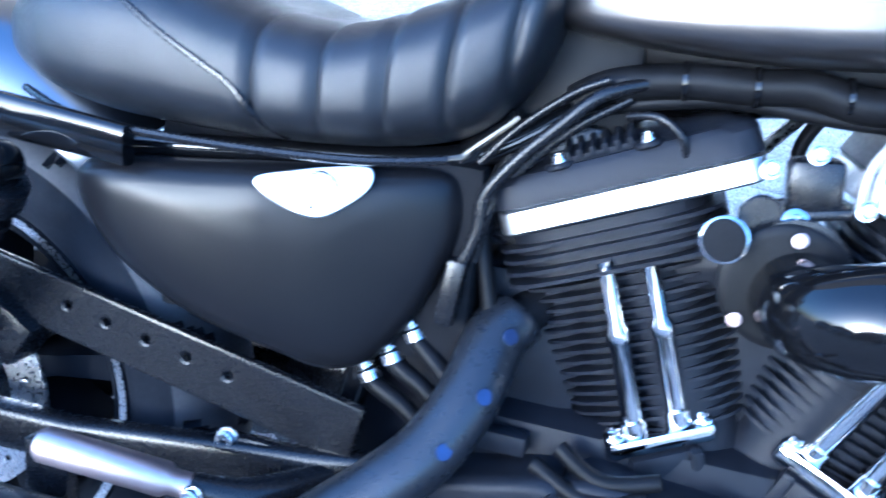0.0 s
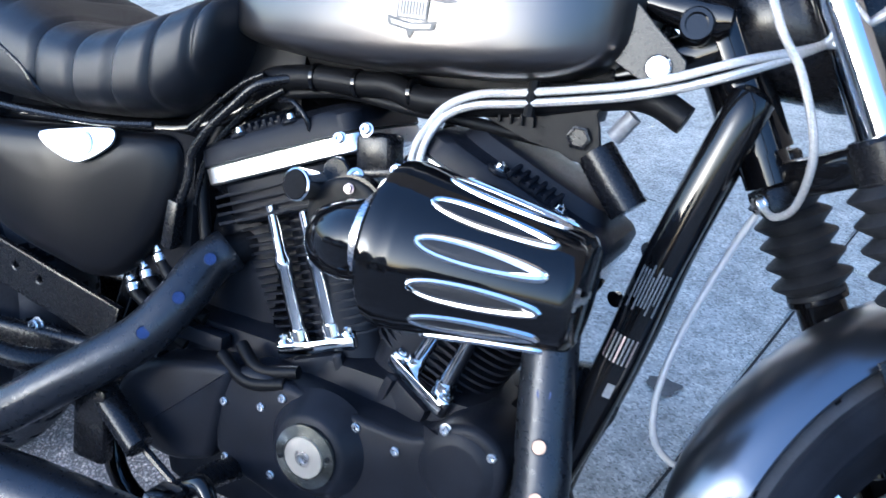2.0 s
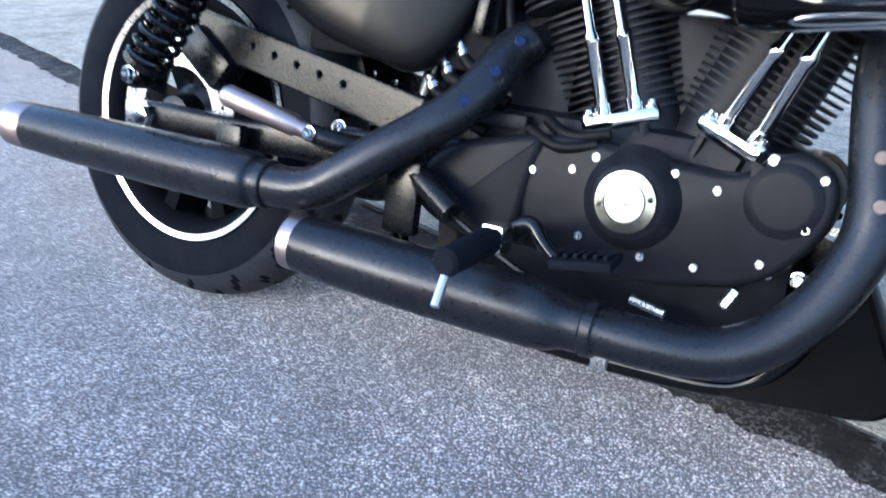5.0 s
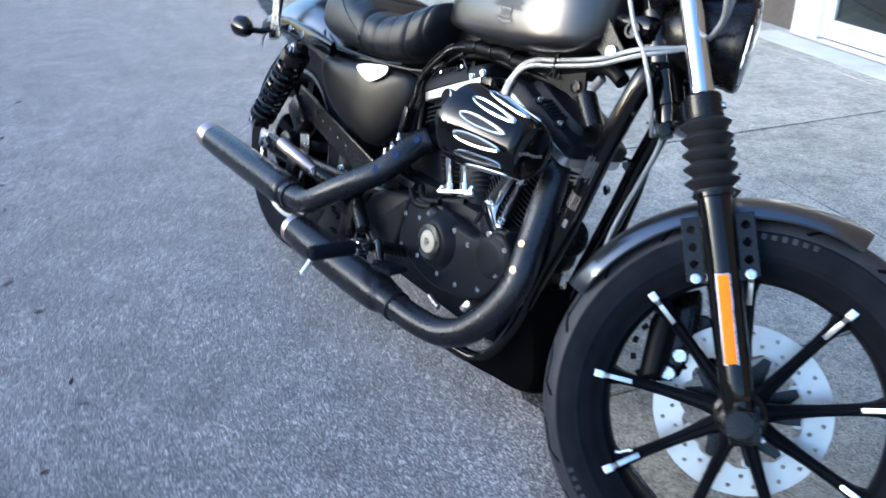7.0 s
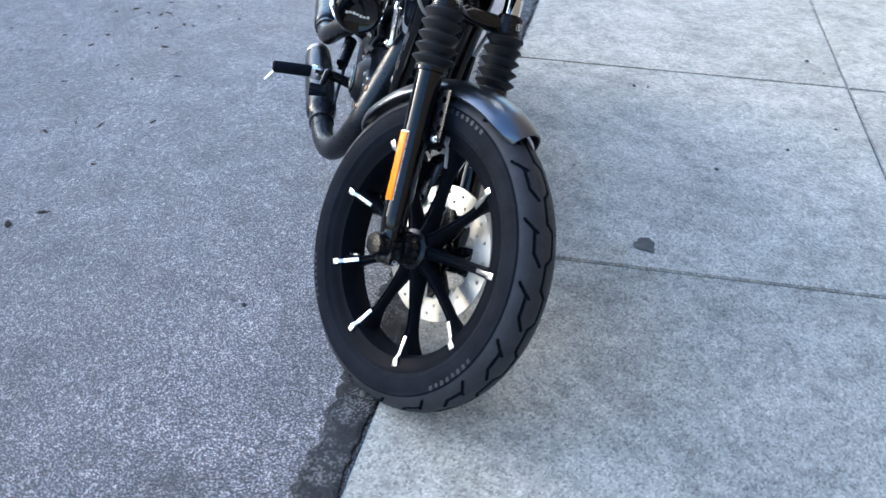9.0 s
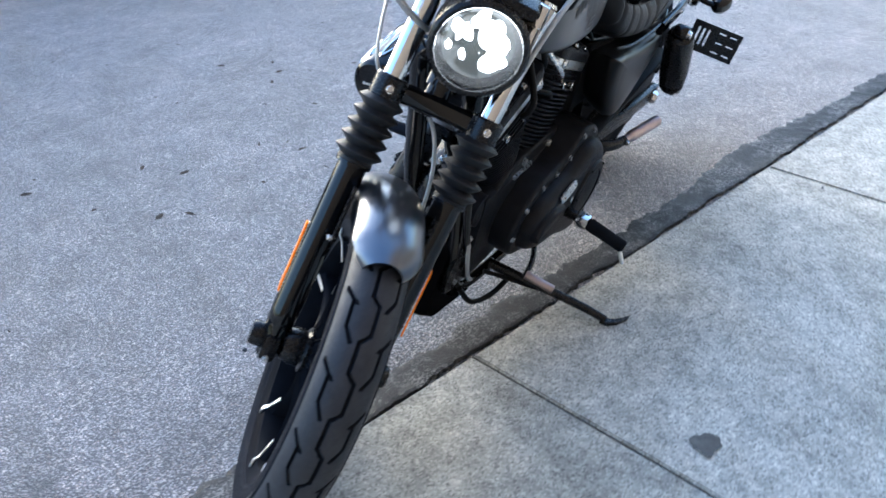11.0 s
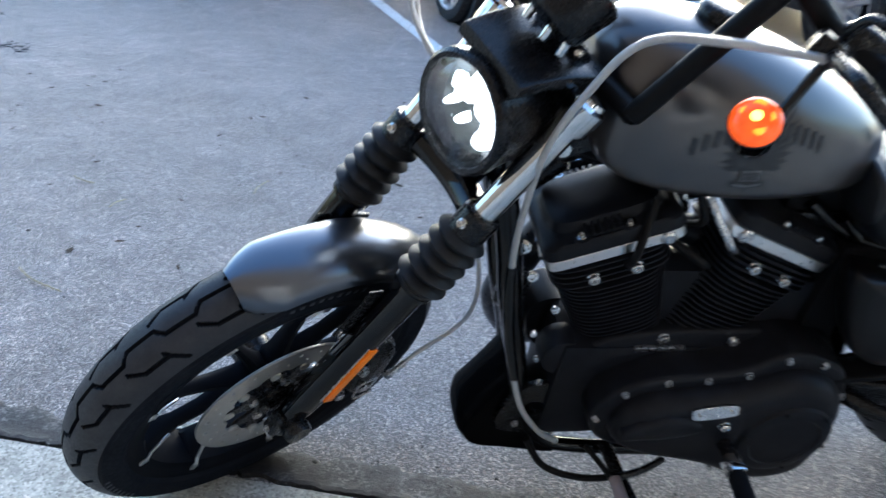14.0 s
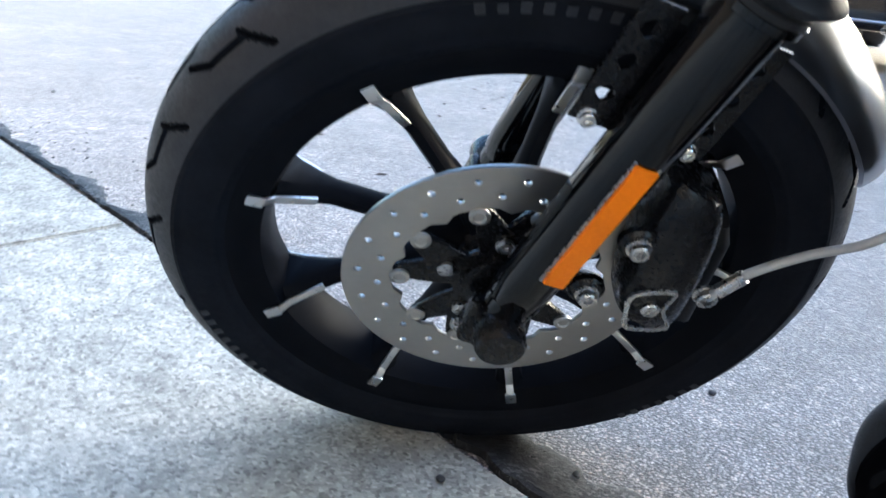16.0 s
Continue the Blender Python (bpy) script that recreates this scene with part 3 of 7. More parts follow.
bar = part("handlebar", tube(side_bar(-1)[::-1] + side_bar(1)[1:], 0.0145, 16, 2), BLACK_MATTE, bike, "matte black high handlebar")
for s in (-1, 1):
    part("riser", tube([fk(0.705, -0.05, 0.045 * s), fk(0.75, -0.05, 0.045 * s)], 0.02, 20, 1), BLACK_SATIN, bar)
    part("grip", tube([fk(0.973, -0.087, 0.28 * s), fk(0.974, -0.091, 0.295 * s), fk(0.981, -0.116, 0.385 * s), fk(0.982, -0.121, 0.404 * s), fk(0.9822, -0.122, 0.409 * s)], [0.019, 0.0185, 0.0185, 0.0195, 0.014], 20, 4), RUBBER, bar, "black rubber grip")
    part("switch_housing", skin([oval(fk(0.972 + 0.002 * k, -0.07 - 0.009 * k, (0.222 + 0.016 * k) * s), fk(1, 0, 0) - fk(0, 0, 0), fk(0, 1, 0) - fk(0, 0, 0), r, r * 0.9, 3, 24) for k, r in ((0, 0.018), (0.3, 0.024), (1, 0.026), (2, 0.026), (2.8, 0.024), (3.2, 0.019))]), BLACK_SATIN, bar, "black switch housing")
    part("lever_perch", block((0.05, 0.035, 0.03), fm(0.955, -0.03, 0.235 * s, 0, 0, 25 * s), 0.006), BLACK_SATIN, bar)
    part("lever", tube([fk(0.955, -0.015, 0.25 * s), fk(0.957, 0.028, 0.283 * s), fk(0.957, 0.05, 0.31 * s), fk(0.95, 0.03, 0.345 * s), fk(0.936, -0.025, 0.395 * s), fk(0.926, -0.059, 0.425 * s), fk(0.925, -0.064, 0.429 * s)], [0.009, 0.0095, 0.0095, 0.008, 0.006, 0.006, 0.009], 12), BLACK_SATIN, bar, "black control lever with a ball end")
    mirror = part("mirror", skin([oval(fk(1.048, -0.02 - 0.028 * q, 0.351 * s), fk(0.05, 0, 1 * s) - fk(0, 0, 0), fk(1, 0.35, 0) - fk(0, 0, 0), 0.069 * r, 0.034 * r, 2.4, 40) for k, (q, r) in enumerate(((-0.35, 0.55), (-0.2, 0.85), (0.1, 0.98), (0.45, 1.0), (0.55, 0.97)))]), BLACK_GLOSS, bike, "black oval rear-view mirror")
    part("mirror_glass", skin([oval(fk(1.048, -0.02 - 0.028 * q, 0.351 * s), fk(0.05, 0, 1 * s) - fk(0, 0, 0), fk(1, 0.35, 0) - fk(0, 0, 0), 0.064, 0.0295, 2.4, 40) for q in (0.5, 0.585)]), MIRROR, mirror)
    part("mirror_stem", tube([fk(0.965, -0.035, 0.24 * s), fk(1.0, -0.02, 0.245 * s), fk(1.012, -0.012, 0.27 * s), fk(1.03, -0.006, 0.296 * s), fk(1.048, -0.004, 0.306 * s)], 0.006, 10), BLACK_SATIN, mirror)
    part("mirror_boss", lathe([(0.015, -0.004), (0.017, 0.0), (0.016, 0.003), (0.009, 0.003), (0.008, -0.002), (0.001, -0.002)], along(fk(1.053, -0.008, 0.306 * s), fk(0, 1, 0) - fk(0, 0, 0)), 24), BLACK_GLOSS, mirror, "round stem boss")
    GM = fm(0.851 if s > 0 else 0.867, -0.018 if s > 0 else -0.0075, 0.248 if s > 0 else -0.228) @ Matrix.Rotation(radians(62), 4, "Y")
    sig = part("turn_signal", lathe([(0.004, -0.075), (0.014, -0.068), (0.024, -0.05), (0.029, -0.025), (0.0305, -0.004), (0.031, 0.0), (0.0293, 0.002)], GM, 32), BLACK_GLOSS, bike, "bullet turn signal, lit amber")
    part("signal_lens", lathe([(0.0295, 0.0), (0.029, 0.008), (0.0245, 0.016), (0.015, 0.021), (0.002, 0.0225)], GM, 32), AMBER_LENS, sig, "lit amber lens")
    for k, (q, size) in enumerate(((0, 0.0075), (60, 0.0085), (140, 0.007), (215, 0.009), (290, 0.0065))):
        at = 0.0 if k == 0 else 0.014
        part("signal_bulb", lathe([(size, 0.0195 - at * 0.22), (size * 0.8, 0.0232 - at * 0.2), (0.001, 0.0238 - at * 0.2)], GM @ pose(at * math.cos(radians(q)), at * math.sin(radians(q)), 0), 16), AMBER_BULB if k == 0 else AMBER_GLOW, sig, "bright bulb glow")
    part("signal_stem", tube([fk(0.87, -0.055, 0.25 * s), fk(0.92, -0.058, 0.242 * s), fk(0.955, -0.058, 0.238 * s)], 0.007, 10), BLACK_GLOSS, sig)
res = part("brake_reservoir", block((0.05, 0.075, 0.04), fm(0.99, -0.035, -0.235, 0, 0, -20), 0.01), BLACK_GLOSS, bar, "gloss black brake fluid reservoir")
part("reservoir_cap", block((0.046, 0.07, 0.006), fm(1.013, -0.035, -0.235, 0, 0, -20), 0.002), BLACK_SATIN, res)

# speedometer
SM = fm(0.784, 0.052, 0.0) @ Matrix.Rotation(radians(-24), 4, "Y") @ Matrix.Scale(0.86, 4)
gauge = part("speedometer", lathe([(0.02, -0.02), (0.046, -0.015), (0.055, -0.004), (0.058, 0.04), (0.06, 0.05), (0.06, 0.062), (0.056, 0.066), (0.052, 0.06)], SM, 40), BLACK_SATIN, bike, "round black speedometer housing")
part("gauge_face", disc(SM @ pose(0, 0, 0.054), 0.053, 0.004, 36), DARK, gauge)
part("gauge_bracket", block((0.03, 0.09, 0.05), fm(0.745, 0.0, 0, 0, -20, 0), 0.006), BLACK_SATIN, gauge)
for dy, dw, ln in ((-0.03, 0.05, 0.02), (0.012, 0.058, 0.026), (0.04, 0.05, 0.018)):
    part("gauge_screw", tube([fk(0.755, dw, dy), fk(0.755 + ln, dw + 0.004, dy)], 0.006, 12, 1), CHROME, gauge, "chrome mounting screw")
for s in (-1, 1):
    bolt(fm(0.765, 0.012, 0.04 * s) @ Matrix.Rotation(math.pi / 2, 4, "Y"), 0.005, gauge)

# cables
part("clutch_cable", tube([fk(0.948, -0.01, 0.25), (1.005, 0.225, 1.068), (1.095, 0.2, 1.05), (1.13, 0.165, 0.96), (1.15, 0.14, 0.865), (1.149, 0.115, 0.755), (1.142, 0.095, 0.67), (1.133, 0.082, 0.603)], 0.005, 10), CLEAR_HOSE, bike, "pale grey clutch cable")
part("cable_sleeve", tube([(1.134, 0.082, 0.61), (1.128, 0.082, 0.56), (1.11, 0.086, 0.46), (1.083, 0.093, 0.36), (1.07, 0.094, 0.325)], [0.007, 0.0098, 0.0098, 0.0085, 0.006], 12), BLACK_GLOSS, bike, "gloss black clutch cable sleeve")
part("clutch_cable", tube([(1.085, 0.1, 0.36), (1.055, 0.1, 0.28), (1.003, 0.092, 0.199), (0.96, 0.085, 0.16)], 0.005, 10), CLEAR_HOSE, bike, "pale grey clutch cable end")
for dy, bulge in ((0, 0.075), (0.012, 0.09)):
    part("throttle_cable", tube([fk(0.93, 0.0, -0.24 + dy), fk(0.875, 0.055, -0.232 + dy), fk(0.79, bulge, -0.222 + dy), fk(0.722, bulge, -0.205 + dy), fk(0.655, bulge * 0.75, -0.17), fk(0.622, 0.04, -0.118 + dy), fk(0.61, -0.005, -0.066), Vector((1.17, -0.078, 0.82 + dy * 0.9)), Vector((1.09, -0.078, 0.788 + dy * 0.9)), Vector((0.982, -0.078, 0.762 + dy * 0.9)), Vector((0.932, -0.08, 0.752 + dy * 0.9)), Vector((0.903 - dy * 0.3, -0.082, 0.738 + dy * 0.6)), Vector((0.889 - dy * 0.6, -0.084, 0.72)), Vector((0.881 - dy * 0.8, -0.086, 0.697)), Vector((0.88 - dy * 0.8, -0.088, 0.668))], 0.0042, 8), BRAID, bike, "braided steel throttle cable")
part("front_brake_line", tube([fk(0.95, -0.02, -0.25), fk(0.9, -0.03, -0.225), fk(0.78, -0.085, -0.18), fk(0.645, -0.09, -0.15), fk(0.59, -0.08, -0.14), fk(0.527, -0.078, -0.12), fk(0.483, -0.085, -0.08), fk(0.474, -0.09, -0.045), fk(0.485, -0.085, -0.02)], 0.0036, 8), BRAID, bike, "braided steel brake line")
for pts, r in (([(1.13, -0.05, 0.77), (1.08, -0.05, 0.785), (0.98, -0.055, 0.762), (0.871, -0.06, 0.745), (0.823, -0.06, 0.753), (0.783, -0.06, 0.749), (0.728, -0.06, 0.747), (0.675, -0.06, 0.737), (0.645, -0.055, 0.72)], 0.0145), ([(1.0, -0.04, 0.725), (0.95, -0.045, 0.728), (0.89, -0.055, 0.732), (0.848, -0.055, 0.732), (0.775, -0.055, 0.736), (0.729, -0.055, 0.731), (0.661, -0.055, 0.714), (0.62, -0.055, 0.68)], 0.0068)):
    part("wiring_conduit", tube(pts, r, 12), BLACK_MATTE, bike, "corrugated black wiring conduit")
for x, z in ((0.729, 0.747), (0.783, 0.749), (0.85, 0.749)):
    part("cable_tie", lathe([(0.0145, -0.003), (0.0163, -0.002), (0.0163, 0.002), (0.0145, 0.003)], along((x, -0.06, z), (1, 0, 0.1)), 18), BLACK_GLOSS, bike)
part("cable_tie", tube([(0.985, -0.076, 0.75), (0.986, -0.078, 0.79)], 0.006, 8, 1), BLACK_MATTE, bike)

# fuel tank
# x, underside, top, half width, squareness
TANK_ROWS = [(0.583, 0.800, 0.832, 0.024, 2.1), (0.602, 0.785, 0.862, 0.056, 2.2), (0.65, 0.772, 0.898, 0.089, 2.3), (0.73, 0.767, 0.938, 0.113, 2.4), (0.81, 0.767, 0.968, 0.126, 2.45), (0.89, 0.772, 0.989, 0.131, 2.5), (0.96, 0.779, 0.998, 0.129, 2.5), (1.015, 0.790, 0.997, 0.117, 2.5), (1.052, 0.808, 0.983, 0.09, 2.4), (1.072, 0.838, 0.955, 0.048, 2.2)]
TANK_FINE = rows_between(TANK_ROWS, 60)


def tank_rings(grow=0.0, n=44, around=56):
    out = []
    for x, zb, zt, hw, e in rows_between(TANK_ROWS, n):
        # widest under half height, with a tighter turn below
        zc = zb + (zt - zb) * 0.24
        ring = []
        for k in range(around):
            t = 2 * math.pi * k / around
            c, s = math.cos(t), math.sin(t)
            q = e if s > 0 else e * 1.8
            u, v = math.copysign(abs(c) ** (2 / q), c), math.copysign(abs(s) ** (2 / q), s)
            ring.append(Vector((x, (hw + grow) * u, zc + ((zt - zc) if v > 0 else (zc - zb)) * v + grow * v)))
        out.append(ring)
    return out


tank_bm = skin(tank_rings())
tank = part("fuel_tank", tank_bm, TANK, bike, "satin grey metallic teardrop fuel tank")
part("tank_underside", tube([(0.60, 0.0, 0.79), (0.75, 0.0, 0.766), (0.95, 0.0, 0.775), (1.05, 0.0, 0.80)], 0.03, 12), BLACK_MATTE, tank)
cap = part("fuel_cap", lathe([(0.036, -0.01), (0.038, 0.0), (0.038, 0.012), (0.034, 0.018), (0.03, 0.02), (0.01, 0.021)], along((0.90, 0.0, 0.99), (-0.18, 0, 1)), 32), BLACK_SATIN, tank, "black fuel cap")


def tank_skin_y(x, z):
    """Half width of the tank at a place of its side."""
    xs = np.array([r[0] for r in TANK_FINE])
    zb, zt, hw, e = (float(np.interp(x, xs, [r[k] for r in TANK_FINE])) for k in (1, 2, 3, 4))
    zc = zb + (zt - zb) * 0.24
    e = e if z > zc else e * 1.8
    v = (z - zc) / ((zt - zc) if z > zc else (zc - zb))
    return hw * max(0.0, 1 - min(1.0, abs(v)) ** e) ** (1 / e)


def tank_print(name, outline, side, material, lift=0.0008, label=""):
    """A flat printed shape laid on the tank's side, outline in (x, z)."""
    bm = bmesh.new()
    cx, cz = sum(p[0] for p in outline) / len(outline), sum(p[1] for p in outline) / len(outline)
    rows, n = [], 4
    for k in range(1, n + 1):
        f = k / n
        row = []
        for x, z in outline:
            x, z = cx + (x - cx) * f, cz + (z - cz) * f
            row.append(bm.verts.new((x, side * (tank_skin_y(x, z) + lift), z)))
        rows.append(row)
    mid = bm.verts.new((cx, side * (tank_skin_y(cx, cz) + lift), cz))
    m = len(outline)
    for i in range(m):
        bm.faces.new((mid, rows[0][i], rows[0][(i + 1) % m]))
        for a, b in zip(rows, rows[1:]):
            bm.faces.new((a[i], b[i], b[(i + 1) % m], a[(i + 1) % m]))
    return part(name, bm, material, tank, label)


for side in (-1, 1):
    cx, cz = (0.872, 0.874) if side < 0 else (0.85, 0.868)
    for wing in (-1, 1):
        for k in range(8):      # feathers, longest above
            a0 = radians(62 - 9.5 * k)
            ln = 0.066 - 0.0045 * k
            px, pz = cx + wing * 0.012, cz + 0.016 - 0.006 * k
            dx, dz = wing * math.cos(a0) * ln, math.sin(a0) * ln
            w2 = 0.0062
            tank_print("tank_emblem", [(px, pz + w2), (px + dx * 0.6, pz + dz * 0.6 + w2), (px + dx, pz + dz), (px + dx * 0.6, pz + dz * 0.6 - w2 * 0.6), (px, pz - w2 * 0.6)], side, DECAL)
    tank_print("tank_emblem", [(cx - 0.014, cz + 0.03), (cx + 0.014, cz + 0.03), (cx + 0.018, cz), (cx + 0.012, cz - 0.03), (cx, cz - 0.04), (cx - 0.012, cz - 0.03), (cx - 0.018, cz)], side, DECAL, 0.0012)
    tank_print("tank_emblem", [(cx - 0.0165, cz - 0.028), (cx + 0.0165, cz - 0.028), (cx + 0.0165, cz - 0.050), (cx - 0.0165, cz - 0.050)], side, DECAL, 0.0014)
    tank_print("tank_emblem", [(cx - 0.0145, cz - 0.030), (cx + 0.0145, cz - 0.030), (cx + 0.0145, cz - 0.048), (cx - 0.0145, cz - 0.048)], side, DECAL_PALE, 0.0017)
    for k in range(8):          # narrow bars on the shield
        x = cx - 0.0115 + 0.0033 * k
        tank_print("tank_lettering", [(x - 0.0009, cz - 0.046), (x + 0.0009, cz - 0.046), (x + 0.0009, cz - 0.033), (x - 0.0009, cz - 0.033)], side, DECAL, 0.002)
    tank_print("tank_emblem", [(cx - 0.027, cz - 0.048), (cx - 0.02, cz - 0.05), (cx, cz - 0.0525), (cx + 0.02, cz - 0.05), (cx + 0.027, cz - 0.048), (cx + 0.025, cz - 0.057), (cx, cz - 0.061), (cx - 0.025, cz - 0.057)], side, DECAL, 0.0014)
    tank_print("tank_emblem", [(cx - 0.022, cz - 0.0515), (cx, cz - 0.054), (cx + 0.022, cz - 0.0515), (cx + 0.021, cz - 0.0555), (cx, cz - 0.0585), (cx - 0.021, cz - 0.0555)], side, DECAL_PALE, 0.0017)
    tank_print("tank_emblem", [(cx - 0.004, cz - 0.060), (cx + 0.004, cz - 0.060), (cx, cz - 0.068)], side, DECAL, 0.0014)
    if side > 0:
        for k in range(14):     # an arched row of bars for lettering
            if k == 6:
                continue
            x = cx + 0.098 - k * 0.015
            z = cz + 0.028 - 0.25 * (x - cx) ** 2 / 0.1
            tank_print("tank_lettering", [(x - 0.0045, z - 0.012), (x + 0.0045, z - 0.012), (x + 0.0045, z + 0.012), (x - 0.0045, z + 0.012)], side, DECAL, 0.0014)

# seat
SEAT_ROWS = [(0.083, 0.705, 0.735, 0.04), (0.105, 0.684, 0.762, 0.088), (0.16, 0.664, 0.79, 0.127), (0.22, 0.653, 0.803, 0.144), (0.28, 0.65, 0.803, 0.15), (0.34, 0.65, 0.789, 0.152), (0.40, 0.651, 0.773, 0.151), (0.46, 0.655, 0.772, 0.148), (0.51, 0.661, 0.789, 0.143), (0.55, 0.671, 0.806, 0.138), (0.58, 0.688, 0.819, 0.133), (0.602, 0.714, 0.826, 0.126), (0.618, 0.742, 0.825, 0.115), (0.627, 0.772, 0.812, 0.078)]
rings = []
for x, zb, zt, hw in rows_between(SEAT_ROWS, 110):
    dent = 0.0
    for g in (0.392, 0.447, 0.502, 0.553, 0.6):
        dent += math.exp(-((x - g) / 0.0045) ** 2)
    k = 1 - 0.045 * min(1.0, dent)
    pleat = sum(math.exp(-((x - g) / 0.0045) ** 2) for g in (0.215, 0.265, 0.318))     # across the top panel only
    zc = zb + (zt - zb) * 0.45
    ring = []
    for i in range(56):
        t = 2 * math.pi * i / 56
        c, s = math.cos(t), math.sin(t)
        e = 2.9
        u, v = math.copysign(abs(c) ** (2 / e), c), math.copysign(abs(s) ** (2 / e), s)
        dish = 0.012 * max(0, v) * math.exp(-(u / 0.55) ** 2) * math.exp(-((x - 0.42) / 0.13) ** 2)
        lean = 0.05 * min(1.0, max(0.0, (x - 0.46) / 0.13)) * v * ((zt - zc) if v > 0 else (zc - zb))
        ring.append(Vector((x + lean, hw * u * k, zc + ((zt - zc) if v > 0 else (zc - zb)) * v * (k if v > 0 else 1) - dish - 0.004 * pleat * max(0.0, min(1.0, (v - 0.6) * 5)))))
    rings.append(ring)


def seat_skin_y(x, z):
    """Half width of the seat at a place of its side."""
    xs = [r[0] for r in SEAT_ROWS]
    zb, zt, hw = (float(np.interp(x, xs, [r[k] for r in SEAT_ROWS])) for k in (1, 2, 3))
    zc = zb + (zt - zb) * 0.45
    v = (z - zc) / ((zt - zc) if z > zc else (zc - zb))
    return hw * max(0.0, 1 - min(1.0, abs(v)) ** 2.9) ** (1 / 2.9)


seat = part("seat", skin(rings), LEATHER, bike, "ribbed black vinyl solo seat")
for s in (-1, 1):
    part("seat_piping", tube([(x, s * (seat_skin_y(x, z) - 0.001), z) for x, z in ((0.2, 0.79), (0.235, 0.777), (0.27, 0.76), (0.305, 0.741), (0.343, 0.722), (0.375, 0.705), (0.396, 0.682), (0.412, 0.662))], 0.0032, 8), BLACK_SATIN, seat, "stitched piping")
    part("seat_piping", tube([(0.13, 0.1 * s, 0.668), (0.22, 0.139 * s, 0.656), (0.34, 0.147 * s, 0.653), (0.48, 0.142 * s, 0.657), (0.56, 0.128 * s, 0.667)], 0.004, 8), BLACK_SATIN, seat)
part("seat_piping", tube([(0.2, -0.106, 0.7905), (0.172, -0.085, 0.7865), (0.154, -0.045, 0.785), (0.149, 0.0, 0.7845), (0.154, 0.045, 0.785), (0.172, 0.085, 0.7865), (0.2, 0.106, 0.7905)], 0.0032, 8), BLACK_SATIN, seat, "stitched piping round the seat top")

# rear fender and struts
rings = []
for k in range(33):
    a = radians(52 + 86 * k / 32)
    c = Vector((-0.02, 0, 0.30))
    tail = max(0.0, (k - 26) / 6)
    row_o, row_i = [], []
    for j in range(17):
        g = -1 + j / 8
        ang = g * radians(84)
        rr = 0.447 - 0.085 * (1 - math.cos(ang)) / (1 - math.cos(radians(84)))
        y = 0.1 * (1 - 0.25 * tail ** 2) * math.sin(ang) / math.sin(radians(84))
        for row, off in ((row_o, 0), (row_i, 0.004)):
            row.append(c + Vector(((rr - off) * math.cos(a), y * (1 - off * 6), (rr - off) * math.sin(a))))
    rings.append(row_o + row_i[::-1])
part("rear_fender", skin(rings), FENDER, bike, "satin charcoal chopped rear fender")
for s in (-1, 1):
    strut = part("fender_strut", skin([oval((x, y * s, z), Y, Z, 0.009, h, 4, 20) for x, y, z, h in ((-0.2, 0.118, 0.62, 0.014), (-0.15, 0.124, 0.642, 0.018), (0.0, 0.137, 0.655, 0.02), (0.15, 0.15, 0.65, 0.02), (0.28, 0.15, 0.64, 0.018))]), BLACK_GLOSS, bike, "gloss black fender strut")
    for x in (-0.13, 0.03, 0.12):
        bolt(along((x, (0.128 + 0.07 * (x + 0.1)) * s + 0.006 * s, 0.648), (0, s, 0)), 0.009, strut)
    GM = along((-0.165, 0.205 * s, 0.612), (-1, 0, 0.05))
    sig = part("rear_signal", lathe([(0.004, -0.055), (0.016, -0.05), (0.026, -0.03), (0.03, -0.006), (0.0305, 0.0)], GM, 28), BLACK_GLOSS, bike, "black bullet rear turn signal with dark red lens")
    part("signal_lens", lathe([(0.0295, 0.0), (0.028, 0.012), (0.018, 0.02), (0.002, 0.023)], GM, 28), RED_LENS, sig, "dark red lens")
    part("signal_stem", tube([(-0.12, 0.2 * s, 0.612), (-0.12, 0.16 * s, 0.612), (-0.11, 0.13 * s, 0.63)], 0.0085, 10), BLACK_SATIN, sig)

# sissy bar with back pad
hoop = [(-0.085, 0.137, 0.61), (-0.093, 0.133, 0.67), (-0.108, 0.125, 0.725), (-0.142, 0.101, 0.80), (-0.175, 0.086, 0.875), (-0.212, 0.07, 0.952), (-0.25, 0.056, 1.035), (-0.263, 0.04, 1.075), (-0.266, 0.018, 1.091), (-0.267, 0.0, 1.094)]
sissy = part("sissy_bar", tube(hoop + [(x, -y, z) for x, y, z in hoop[-2::-1]], 0.0085, 14, 5), BLACK_GLOSS, bike, "black sissy bar with a padded backrest")
for s in (-1, 1):
    slots = [circle(0, 0.035 * k, 0.006, 12) for k in (-1, 0, 1, 2)]
    part("side_plate", plate(rounded([(-0.03, -0.06), (0.035, -0.055), (0.02, -0.01), (0.012, 0.09), (-0.012, 0.09), (-0.02, -0.01)], 4), slots, 0.006, Matrix.Translation((-0.092, 0.14 * s, 0.66)) @ Matrix.Rotation(radians(-12), 4, "Y") @ FACE), BLACK_SATIN if s > 0 else STEEL, sissy, "slotted sissy bar side plate")
    part("quick_release", disc(along((-0.08, 0.14 * s, 0.615), (0, s, 0)), 0.012, 0.014, 18), BLACK_SATIN, sissy)
PM = Matrix.Translation((-0.166, 0, 0.878)) @ Matrix.Rotation(radians(-23), 4, "Y")
PX, PY, PZ = (PM.to_3x3() @ v for v in (X, Y, Z))
